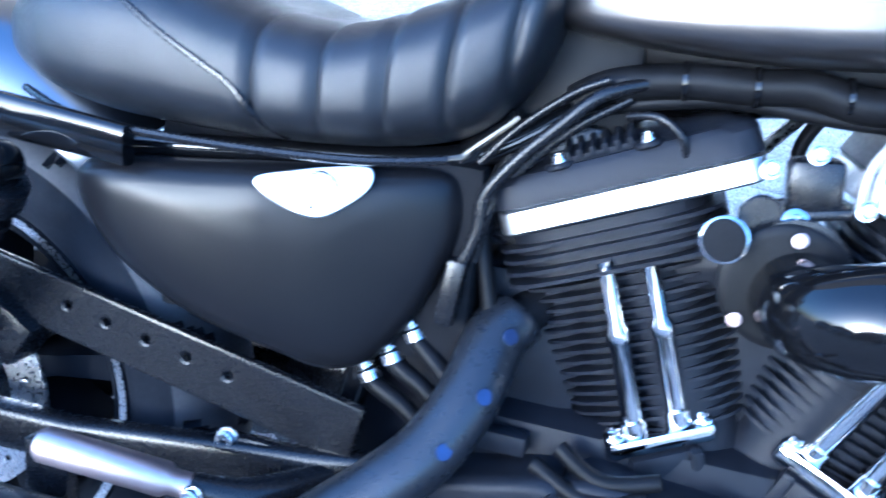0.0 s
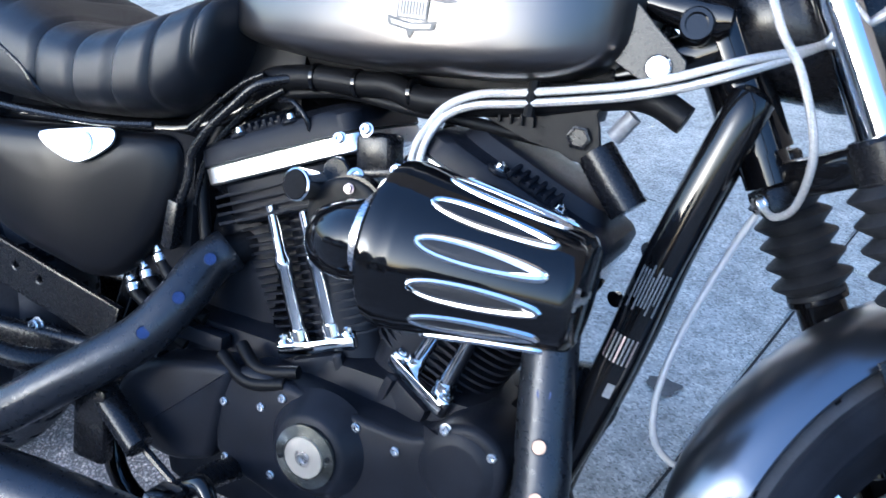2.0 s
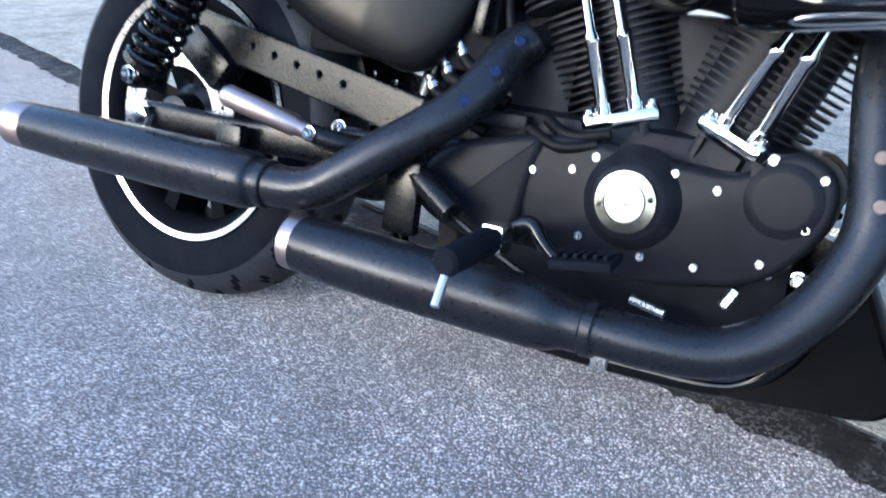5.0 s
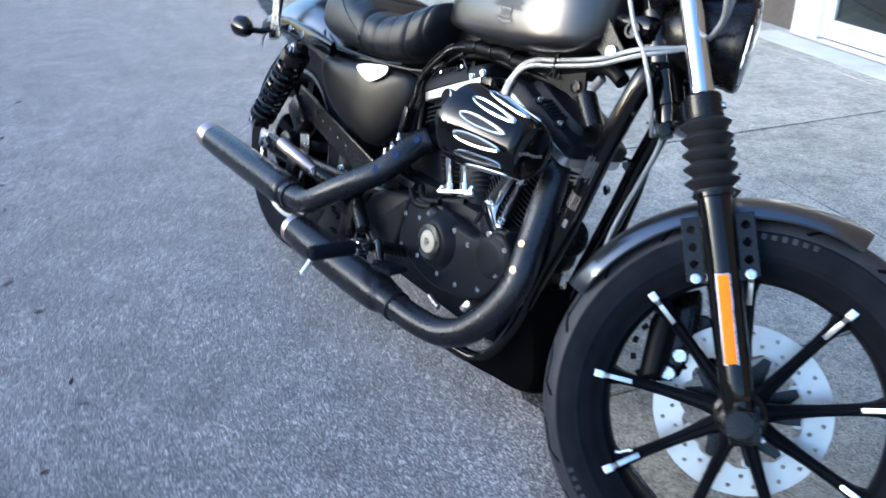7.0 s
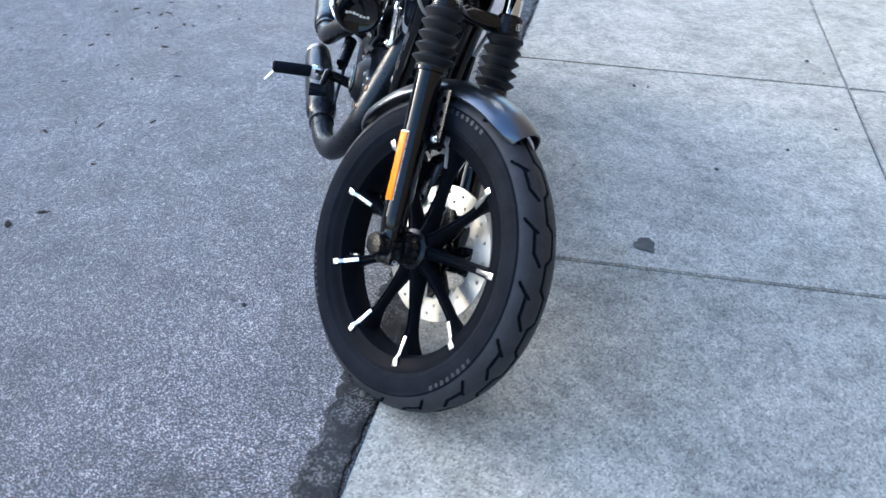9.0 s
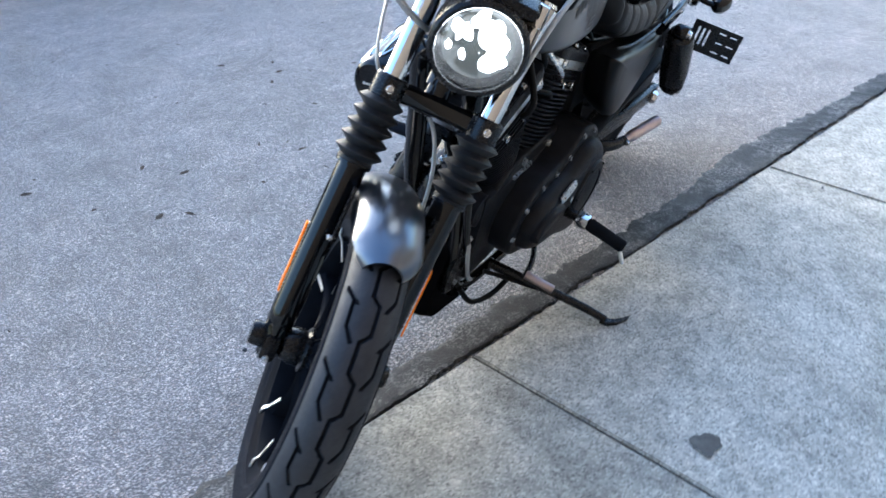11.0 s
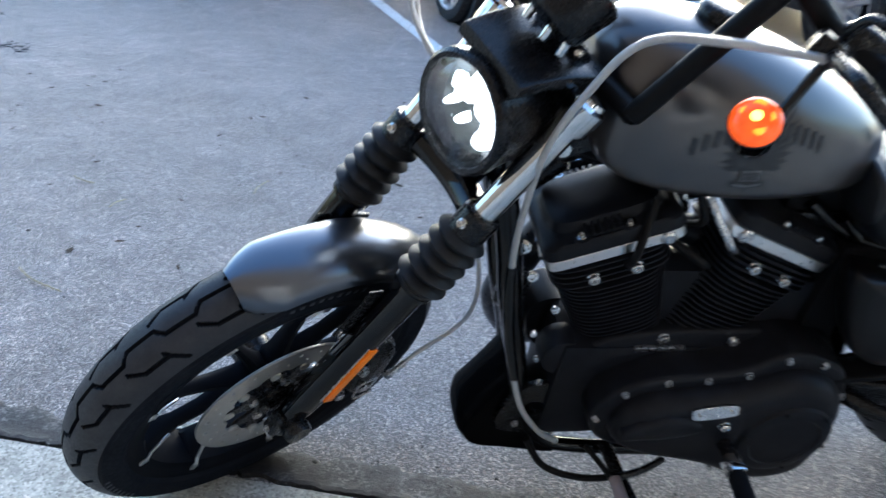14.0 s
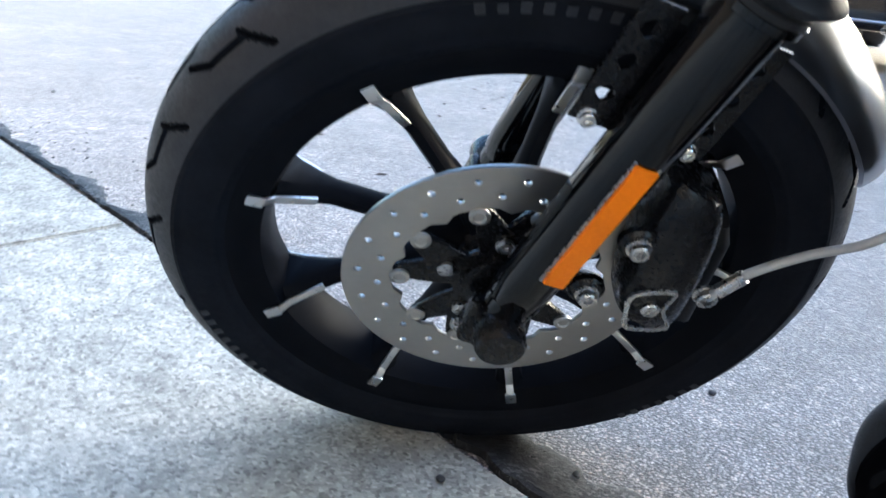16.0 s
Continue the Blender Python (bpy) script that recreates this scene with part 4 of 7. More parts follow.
part("back_pad", skin([oval(PM.translation + PX * d, PY, PZ, 0.117 * f, 0.08 * f, 3.4, 44) for d, f in ((-0.026, 0.86), (-0.022, 0.96), (-0.008, 1.0), (0.012, 0.995), (0.026, 0.95), (0.034, 0.8), (0.037, 0.5))]), LEATHER, sissy, "black vinyl backrest pad")

# number plate carrier on the left, slotted, with no plate
PLM = Matrix.Translation((-0.107, 0.238, 0.515)) @ Matrix.Rotation(radians(101), 4, "Z") @ Matrix.Rotation(radians(86), 4, "X") @ Matrix.Rotation(radians(-3), 4, "Z") @ Matrix.Scale(0.84, 4)
slots = [[(x - 0.013, z - 0.0035), (x + 0.013, z - 0.0035), (x + 0.013, z + 0.0035), (x - 0.013, z + 0.0035)] for x in (0.02, 0.06) for z in (-0.036, 0.0, 0.036)]
slots += [[(x - 0.004, -0.03), (x + 0.004, -0.03), (x + 0.004, 0.034), (x - 0.004, 0.034)] for x in (-0.064, -0.046, -0.028)]
carrier = part("plate_carrier", plate([(-0.088, -0.054), (0.088, -0.054), (0.088, 0.054), (-0.088, 0.054)], slots, 0.004, PLM), BLACK_SATIN, bike, "slotted black number plate carrier")
part("carrier_arm", tube([(-0.13, 0.16, 0.51), (-0.09, 0.14, 0.48), (0.0, 0.13, 0.4)], 0.008, 10), BLACK_MATTE, carrier)

# rear wheel, shocks, swingarm
RM = pose(0, 0, 0.323)
rhub = part("rear_wheel", lathe([(0.02, -0.1), (0.034, -0.095), (0.04, -0.06), (0.056, -0.05), (0.056, 0.06), (0.04, 0.07), (0.034, 0.1), (0.02, 0.105)], RM @ ROT_Y, 36), BLACK_SATIN, bike, "black rear wheel")
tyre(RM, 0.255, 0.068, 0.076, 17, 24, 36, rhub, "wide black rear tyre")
part("rim", sweep_ring([(0.182, -0.04), (0.194, -0.058), (0.205, -0.064), (0.219, -0.067), (0.221, -0.061), (0.2, -0.05), (0.2, 0.05), (0.221, 0.061), (0.219, 0.067), (0.205, 0.064), (0.194, 0.058), (0.182, 0.04)], RM, 72), RIM, rhub)
part("rim_band", sweep_ring([(0.2065, -0.0655), (0.217, -0.0685), (0.217, -0.0672), (0.2065, -0.0642)], RM, 72), STEEL, rhub, "machined silver rim edge")
for k in range(9):
    sm = RM @ Matrix.Rotation(-radians(40 * k + 12), 4, "Y")
    part("spoke", skin([[sm @ Vector((r, y, z)) for z, y in ((-w, -d), (w, -d), (w, d), (-w, d))] for r, w, d in ((0.04, 0.018, 0.04), (0.1, 0.012, 0.036), (0.19, 0.016, 0.04))]), RIM, rhub)
part("brake_disc", plate(circle(0, 0, 0.13, 60), [circle(0, 0, 0.085, 40)] + [circle(0.108 * math.cos(a), 0.108 * math.sin(a), 0.004, 8) for a in (2 * math.pi * k / 24 for k in range(24))], 0.005, RM @ pose(0, -0.085, 0) @ FACE), STEEL, rhub, "drilled steel rear brake disc")
part("belt_pulley", lathe([(0.05, 0.078), (0.11, 0.08), (0.112, 0.084), (0.112, 0.108), (0.11, 0.112), (0.06, 0.11)], RM @ ROT_Y, 48), BLACK_MATTE, rhub)
part("rear_caliper", block((0.1, 0.05, 0.06), pose(0.09, -0.1, 0.43, 0, 35, 0), 0.012), BLACK_SATIN, bike, "black rear brake caliper")
part("caliper_spring", tube([(-0.01, -0.12, 0.52), (0.03, -0.135, 0.545), (0.08, -0.135, 0.54)], 0.004, 8), COPPER, bike)
for s in (-1, 1):
    top, bot = Vector((0.172, 0.187 * s, 0.612)), Vector((0.033, 0.197 * s, 0.39))
    way = (bot - top).normalized()
    shock = part("shock_absorber", tube([top + way * 0.02, bot - way * 0.01], 0.016, 18, 1), BLACK_SATIN, bike, "black coil-over rear shock absorber")
    m = along(top + way * 0.035, way)
    ln = (bot - top).length - 0.06
    if s < 0:
        coil = [m @ Vector((0.031 * math.cos(a), 0.031 * math.sin(a), ln * a / (2 * math.pi * 9.5))) for a in (2 * math.pi * 9.5 * k / 190 for k in range(191))]
        part("coil_spring", tube(coil, 0.0056, 8, 1), BLACK_GLOSS, shock, "black coil spring")
        part("spring_seat", lathe([(0.02, -0.03), (0.036, -0.026), (0.038, -0.004), (0.02, 0.0)], m, 28), BLACK_SATIN, shock)
    else:
        part("shock_cover", lathe([(0.02, -0.03), (0.036, -0.024), (0.04, 0.0), (0.041, ln * 0.7), (0.038, ln * 0.9), (0.03, ln * 0.93)], m, 32), BLACK_SATIN, shock, "black shock absorber cover")
    part("spring_seat", lathe([(0.02, 0.0), (0.036, 0.003), (0.036, 0.015), (0.022, 0.02)], along(bot - way * 0.035, way), 28), BLACK_SATIN, shock)
    for q in (top, bot):
        part("shock_eye", lathe([(0.008, -0.02), (0.018, -0.018), (0.021, -0.012), (0.021, 0.012), (0.018, 0.018), (0.008, 0.02)], along(q, (0, 1, 0)), 24), BLACK_GLOSS, shock)
        bolt(along(q + Y * 0.018 * s, (0, s, 0)), 0.011, shock, CHROME)
    arm = part("swingarm", skin([oval((x, y * s, z), Y, Z, 0.014, h, 4, 20) for x, y, z, h in ((0.56, 0.09, 0.345, 0.03), (0.45, 0.105, 0.335, 0.032), (0.2, 0.125, 0.322, 0.024), (0.02, 0.135, 0.322, 0.026), (-0.05, 0.135, 0.322, 0.022))]), BLACK_SATIN, bike, "black steel swingarm")
    part("axle_nut", lathe([(0.02, 0), (0.021, 0.004), (0.016, 0.016), (0.008, 0.018)], along((0, 0.15 * s, 0.323), (0, s, 0)), 6), CHROME, arm)
    part("axle_adjuster", block((0.05, 0.02, 0.045), pose(-0.03, 0.14 * s, 0.323), 0.006), STEEL if s < 0 else BLACK_SATIN, arm)
    rail = Matrix.Translation((0.275, 0.102 * s, 0.432)) @ Matrix.Rotation(radians(11), 4, "Y") @ FACE
    part("frame_rail", plate([(-0.22, -0.028), (0.22, -0.028), (0.22, 0.028), (-0.22, 0.028)], [circle(-0.101 + 0.0462 * k, 0.006, 0.0075, 12) for k in range(5)], 0.01, rail, 0.003), BLACK_SATIN, bike, "drilled black frame rail")
part("drive_belt", tube([(0.55, 0.12, 0.38), (0.0, 0.12, 0.432)], 0.01, 8, 1), RUBBER, bike)
part("belt_guard", skin([oval((x, 0.125, z), Y, Z, 0.022, 0.008, 4, 16) for x, z in ((0.52, 0.40), (0.3, 0.42), (0.1, 0.452), (-0.02, 0.46))]), BLACK_MATTE, bike, "black belt guard")

# side covers
def cover(outline, y0, y1, name, label, bow=None):
    """A domed side cover; bow tells how far its face lies beyond y1 at a given x."""
    pts = rounded(outline, 5)
    bow = bow or (lambda x: 0.0)
    cx, cz = sum(p[0] for p in pts) / len(pts), sum(p[1] for p in pts) / len(pts)
    rings = []
    for f, g in ((0.0, 0.74), (0.3, 0.87), (0.6, 0.965), (0.75, 0.985), (0.88, 0.955), (0.96, 0.88), (1.0, 0.74), (1.02, 0.5), (1.03, 0.2)):
        rings.append([Vector((cx + (x - cx) * g, y0 + (y1 - y0 + bow(cx + (x - cx) * g)) * f, cz + (z - cz) * g)) for x, z in pts])
    return part(name, skin(rings), SIDE, bike, label)


def oil_bow(x):
    """The oil tank cover stands out at its rear and tapers in towards the engine."""
    return float(np.interp(x, [0.2, 0.25, 0.33, 0.40, 0.45, 0.49, 0.55, 0.6], [-0.03, -0.026, -0.02, -0.013, -0.001, 0.011, 0.03, 0.045]))


oil = cover([(0.212, 0.585), (0.222, 0.62), (0.325, 0.632), (0.412, 0.641), (0.5, 0.648), (0.549, 0.648), (0.565, 0.622), (0.561, 0.575), (0.541, 0.525), (0.521, 0.49), (0.492, 0.459), (0.456, 0.452), (0.408, 0.465), (0.326, 0.488), (0.253, 0.53)], -0.03, -0.126, "oil_tank_cover", "satin black oil tank side cover", oil_bow)
BM = Matrix.Translation((0.449, -0.1318, 0.6275)) @ Matrix.Rotation(radians(15), 4, "Z") @ Matrix.Rotation(radians(-9), 4, "Y") @ Matrix.Rotation(radians(-16), 4, "X") @ FACE @ Matrix.Scale(0.8, 4)
badge = part("cover_badge", plate(rounded([(-0.062, 0.012), (-0.03, 0.017), (0.03, 0.019), (0.058, 0.015), (0.052, -0.006), (0.018, -0.026), (-0.004, -0.03), (-0.03, -0.02), (-0.056, -0.002)], 5), [], 0.006, BM, 0.002), BAND, oil, "polished metal cover badge")
part("badge_disc", disc(BM @ pose(0.004, -0.004, 0.002), 0.019, 0.0045, 28), STEEL, badge)
part("badge_rim", lathe([(0.019, 0.002), (0.0215, 0.003), (0.0215, 0.006), (0.019, 0.0065)], BM @ pose(0.004, -0.004, 0.0), 28, True), CHROME, badge)
cover([(0.226, 0.612), (0.222, 0.575), (0.3, 0.51), (0.41, 0.448), (0.48, 0.45), (0.545, 0.5), (0.588, 0.58), (0.604, 0.652), (0.57, 0.655), (0.42, 0.63)], 0.06, 0.16, "battery_cover", "satin black battery side cover")
part("battery_box", block((0.32, 0.15, 0.19), pose(0.42, 0, 0.56), 0.01), DARK, bike)

# frame
for s in (-1, 1):
    down = part("down_tube", tube([(1.187, 0.05 * s, 0.808), (1.184, 0.05 * s, 0.8), (1.178, 0.056 * s, 0.779), (1.158, 0.058 * s, 0.709), (1.136, 0.058 * s, 0.624), (1.118, 0.058 * s, 0.536), (1.098, 0.058 * s, 0.454), (1.07, 0.06 * s, 0.35), (1.045, 0.06 * s, 0.24), (0.99, 0.065 * s, 0.15), (0.9, 0.075 * s, 0.128), (0.65, 0.085 * s, 0.128), (0.5, 0.085 * s, 0.16), (0.46, 0.075 * s, 0.3), (0.48, 0.06 * s, 0.45), (0.53, 0.055 * s, 0.62), (0.6, 0.05 * s, 0.7)], [0.008] + [0.0205] * 6 + [0.018, 0.016] + [0.0145] * 8, 18), BLACK_GLOSS, bike, "gloss black frame tube")
    if s < 0:
        down_right = down
    part("seat_rail", tube([(0.66, 0.04 * s, 0.72), (0.56, 0.055 * s, 0.66), (0.4, 0.08 * s, 0.643), (0.2, 0.11 * s, 0.63)], 0.012, 12), BLACK_GLOSS, bike, "gloss black frame tube")
    gusset = part("neck_gusset", plate([(-0.053, 0.006), (-0.034, 0.054), (-0.031, 0.055), (-0.009, 0.035), (0.023, 0.009), (0.024, 0.0), (0.019, -0.011), (0.008, -0.02), (-0.003, -0.019)], [], 0.006, Matrix.Translation((1.097, 0.058 * s, 0.814)) @ FACE, 0.001), BLACK_SATIN, bike, "black steel tank mounting gusset")
    part("gusset_bolt", lathe([(0.0125, -0.002), (0.0125, 0.003), (0.0105, 0.005), (0.002, 0.0055)], along((1.097, 0.062 * s, 0.814), (0, s, 0.1)), 24), CHROME, gusset, "chrome button-head tank bolt")
    part("gusset_edge", tube([(1.046, 0.057 * s, 0.832), (1.062, 0.057 * s, 0.866)], 0.0035, 8, 1), BAND, gusset)
part("backbone", tube([(1.14, 0, 0.84), (1.05, 0, 0.80), (0.85, 0, 0.755), (0.66, 0, 0.73)], 0.026, 16), BLACK_GLOSS, bike, "gloss black frame backbone")
part("steering_head", tube([fk(0.53, -0.06, 0), fk(0.70, -0.06, 0)], 0.031, 24, 1), BLACK_GLOSS, bike)
part("key_lock", lathe([(0.016, -0.03), (0.016, 0.004), (0.0145, 0.006), (0.0105, 0.006), (0.0095, 0.001), (0.001, 0.001)], along((1.121, -0.05, 0.857), (0.1, -1, 0.15)), 28), BLACK_GLOSS, bike, "round black steering lock")
part("neck_block", skin([oval((x, -0.022, z), Y, Z, 0.026, h, 3, 20) for x, z, h in ((1.066, 0.872, 0.008), (1.075, 0.872, 0.015), (1.11, 0.868, 0.019), (1.14, 0.866, 0.021), (1.15, 0.866, 0.014))]), BLACK_GLOSS, bike, "gloss black neck casting")
part("ignition_module", block((0.12, 0.05, 0.04), pose(0.985, -0.025, 0.765, 0, -6, 0), 0.008), BLACK_MATTE, bike, "black ignition coil housing")
hb = part("horn_bracket", plate([(-0.109, 0.03), (-0.11, 0.006), (-0.05, -0.013), (-0.018, -0.017), (-0.004, -0.023), (0.006, -0.0235), (0.016, -0.017), (0.0205, -0.003), (0.017, 0.012), (0.012, 0.025), (0.02, 0.04), (-0.04, 0.045)], [], 0.006, Matrix.Translation((1.035, -0.056, 0.737)) @ FACE, 0.001), BLACK_MATTE, bike, "ribbed black coil bracket")
part("bracket_recess", lathe([(0.0125, 0.0), (0.0125, 0.003), (0.0105, 0.0035), (0.009, 0.001), (0.001, 0.001)], along((1.035, -0.062, 0.737), (0, -1, 0)), 6), BLACK_SATIN, hb)
for k in range(4):
    part("bracket_rib", block((0.003, 0.004, 0.02), pose(0.95 + 0.012 * k, -0.063, 0.748, 0, -8, 0), 0.001), BLACK_MATTE, hb)
for k in range(3):
    part("moulded_mark", block((0.004, 0.001, 0.0012), pose(0.996, -0.0625, 0.741 - 0.007 * k), 0), DARK, hb)
part("cable_clip", tube([(1.066, -0.05, 0.742), (1.082, -0.05, 0.766)], 0.0085, 10, 1), LABEL, bike, "pale plastic cable clip")
part("steering_lock", tube([(1.05, -0.045, 0.725), (1.095, -0.05, 0.675)], 0.02, 16, 1), BLACK_SATIN, bike)

# printed label wrapped on the right down tube
def on_tube(d, h):
    """A pose on the tube's outer face: d across it, h along it from the label's middle."""
    bend = Matrix.Translation((1.124, -0.058, 0.563)) @ Matrix.Rotation(radians(12.5), 4, "Y")
    return bend @ Matrix.Rotation(math.asin(d / 0.021), 4, "Z") @ pose(0, -0.0212, h)


for k in range(9):
    part("label_line", block((0.0014, 0.0005, 0.045 - 0.012 * (k % 3 == 1)), on_tube(-0.0135 + k * 0.0033, 0.045 + 0.006 * (k % 2)), 0), LABEL, down_right)
for k in range(7):
    part("label_line", block((0.0016, 0.0005, 0.03), on_tube(-0.0135 + k * 0.0042, -0.02), 0), LABEL if k % 3 else COPPER, down_right)
part("label_patch", block((0.008, 0.0006, 0.016), on_tube(0.007, -0.065), 0), LABEL, down_right)
horn = part("horn", lathe([(0.01, -0.03), (0.036, -0.025), (0.042, 0.0), (0.042, 0.012), (0.035, 0.018), (0.01, 0.02)], along((1.085, -0.03, 0.46), (0.75, -0.6, 0.1)), 28), BLACK_SATIN, bike, "round black horn")

# engine
case = part("crankcase", block((0.46, 0.16, 0.25), pose(0.78, 0.01, 0.305), 0.03), ENGINE, bike, "black crankcase")
cam_cover = part("cam_cover", prism(rounded([(0.69, 0.398), (0.78, 0.402), (0.86, 0.396), (0.93, 0.396), (0.962, 0.42), (0.995, 0.43), (1.028, 0.416), (1.04, 0.382), (1.026, 0.33), (0.975, 0.277), (0.9, 0.254), (0.82, 0.243), (0.74, 0.258), (0.672, 0.29)], 4), -0.03, -0.117, 0.01), ENGINE, bike, "wrinkle black cam cover with chrome bolts")
part("sprocket_cover", prism(rounded([(0.686, 0.398), (0.62, 0.388), (0.56, 0.37), (0.52, 0.335), (0.508, 0.29), (0.545, 0.262), (0.6, 0.25), (0.66, 0.268), (0.672, 0.29), (0.68, 0.345)], 4), -0.03, -0.121, 0.012), ENGINE, bike, "wrinkle black sprocket cover")
part("cover_boss", lathe([(0.068, -0.006), (0.062, 0.003), (0.055, 0.012), (0.048, 0.021), (0.043, 0.025), (0.02, 0.0265)], along((0.816, -0.113, 0.342), (0, -1, 0)), 48), ENGINE, cam_cover)
tm = along((0.816, -0.139, 0.342), (0, -1, 0))
timer = part("timer_cover", lathe([(0.037, 0), (0.0385, 0.002), (0.0375, 0.005), (0.026, 0.0065), (0.025, 0.005)], tm, 48), LAMP_BOWL, cam_cover, "round polished timer cover")
part("timer_centre", lathe([(0.0245, 0.004), (0.024, 0.0075), (0.01, 0.008), (0.0095, 0.006), (0.002, 0.006)], tm, 36), ROTOR, timer)
part("timer_mark", lathe([(0.0075, 0.007), (0.0078, 0.0092), (0.005, 0.0095), (0.0048, 0.007)], tm, 24), STEEL, timer)
for a in (15, 195):
    bolt(tm @ pose(0.031 * math.cos(radians(a)), 0.031 * math.sin(radians(a)), 0.005), 0.0028, timer, BLACK_SATIN)
part("round_boss", lathe([(0.046, -0.006), (0.043, 0.004), (0.034, 0.009), (0.03, 0.0095), (0.002, 0.0095)], along((0.985, -0.113, 0.375), (0, -1, 0)), 40), ENGINE, cam_cover)
for x, z in ((0.763, 0.386), (0.735, 0.366), (0.682, 0.356), (0.862, 0.384), (0.913, 0.373), (0.966, 0.417), (1.022, 0.405), (1.014, 0.348), (0.975, 0.3), (0.904, 0.279), (0.839, 0.277), (0.757, 0.285), (0.69, 0.285)):
    bolt(along((x, -0.114, z), (0, -1, 0)), 0.0054, cam_cover, STEEL)
# left side: primary cover
case_left = part("case_half", prism(rounded([(0.985, 0.30), (0.985, 0.38), (0.95, 0.43), (0.88, 0.455), (0.74, 0.465), (0.60, 0.46), (0.50, 0.43), (0.47, 0.34), (0.52, 0.2), (0.88, 0.2), (0.95, 0.24)], 3), 0.04, 0.082, 0.01), ENGINE, bike, "satin black left crankcase half")
for x, z in ((0.833, 0.447), (0.93, 0.39), (0.951, 0.306), (0.70, 0.44), (0.60, 0.435)):
    bolt(along((x, 0.08, z), (0, 1, 0)), 0.0085, case_left, STEEL)
prim = part("primary_cover", prism(rounded([(0.945, 0.30), (0.938, 0.345), (0.905, 0.386), (0.835, 0.414), (0.76, 0.419), (0.692, 0.433), (0.632, 0.471), (0.565, 0.462), (0.50, 0.42), (0.468, 0.34), (0.455, 0.24), (0.47, 0.16), (0.53, 0.125), (0.61, 0.13), (0.72, 0.175), (0.85, 0.215), (0.92, 0.25)], 4), 0.06, 0.146, 0.012, 4), ENGINE, bike, "satin black primary drive cover with chrome bolts")
part("cover_dome", prism(rounded([(0.915, 0.305), (0.905, 0.345), (0.865, 0.378), (0.79, 0.392), (0.70, 0.405), (0.62, 0.438), (0.55, 0.425), (0.495, 0.37), (0.478, 0.27), (0.495, 0.18), (0.55, 0.148), (0.62, 0.152), (0.72, 0.20), (0.84, 0.235), (0.895, 0.265)], 4), 0.13, 0.186, 0.036, 6), ENGINE, prim)
clutch = part("clutch_cover", lathe([(0.094, -0.02), (0.092, -0.002), (0.086, 0.008), (0.078, 0.011), (0.066, 0.0115), (0.063, 0.0085), (0.03, 0.0105), (0.002, 0.011)], along((0.588, 0.184, 0.292), (0, 1, 0)), 56), ENGINE, prim, "round black clutch cover")
for a in (10, 70, 130, 190, 250, 310):
    bolt(along((0.588 + 0.083 * math.cos(radians(a)), 0.193, 0.292 + 0.083 * math.sin(radians(a))), (0, 1, 0)), 0.0035, clutch, BLACK_SATIN)
part("cover_ridge", skin([oval((x, 0.182, z), Y, Z, 0.015, h, 2.5, 20) for x, z, h in ((0.905, 0.315, 0.008), (0.88, 0.325, 0.022), (0.83, 0.333, 0.03), (0.79, 0.335, 0.024), (0.765, 0.335, 0.009))]), ENGINE, prim)
part("inspection_plate", plate(rounded([(-0.036, -0.009), (0.0, -0.011), (0.036, -0.009), (0.04, 0), (0.036, 0.009), (0, 0.011), (-0.036, 0.009), (-0.04, 0)], 4), [], 0.005, Matrix.Translation((0.75, 0.1865, 0.374)) @ Matrix.Rotation(radians(9), 4, "Y") @ Matrix.Rotation(radians(20), 4, "X") @ Matrix.Rotation(math.pi, 4, "Z") @ FACE, 0.001), STEEL, prim, "polished inspection plate")
for dx in (-0.028, 0.028):
    bolt(along((0.75 + dx, 0.1875, 0.374 - dx * 0.16), (0, 1, 0.3)), 0.004, prim)
for x, z in ((0.90, 0.374), (0.831, 0.403), (0.759, 0.407), (0.689, 0.421), (0.629, 0.458), (0.557, 0.445), (0.482, 0.36), (0.936, 0.31), (0.80, 0.205), (0.66, 0.148), (0.468, 0.2)):
    bolt(along((x, 0.144, z), (0, 1, 0)), 0.0062, prim, STEEL)
bolt(along((0.719, 0.184, 0.335), (0, 1, 0)), 0.009, prim)
part("starter_cover", lathe([(0.04, -0.02), (0.045, 0.0), (0.04, 0.03), (0.02, 0.035)], along((0.995, 0.045, 0.387), (0, 1, 0)), 32), ENGINE, bike, "round black starter cover")
part("motor_mount", plate(rounded([(-0.06, -0.06), (0.06, -0.06), (0.05, 0.03), (0.0, 0.07), (-0.05, 0.04)], 4), [circle(0.0, 0.0, 0.02)], 0.012, Matrix.Translation((1.02, 0.07, 0.25)) @ FACE), BLACK_SATIN, bike, "black front motor mount")
for x, z in ((0.985, 0.305), (1.03, 0.33), (0.99, 0.225), (1.05, 0.21), (0.947, 0.304)):
    bolt(along((x, 0.078, z), (0, 1, 0)), 0.0055, bike, STEEL)
    if z > 0.3:
        bolt(along((x + 0.03, -0.078, z - 0.02), (0, -1, 0)), 0.008, bike)
for s in (-1, 1):
    part("crankcase_plate", block((0.092, 0.01, 0.011), pose(0.834, 0.084, 0.424), 0.003) if s > 0 else block((0.1, 0.02, 0.02), pose(0.6, -0.08, 0.41), 0.004), STEEL if s > 0 else ENGINE, case)

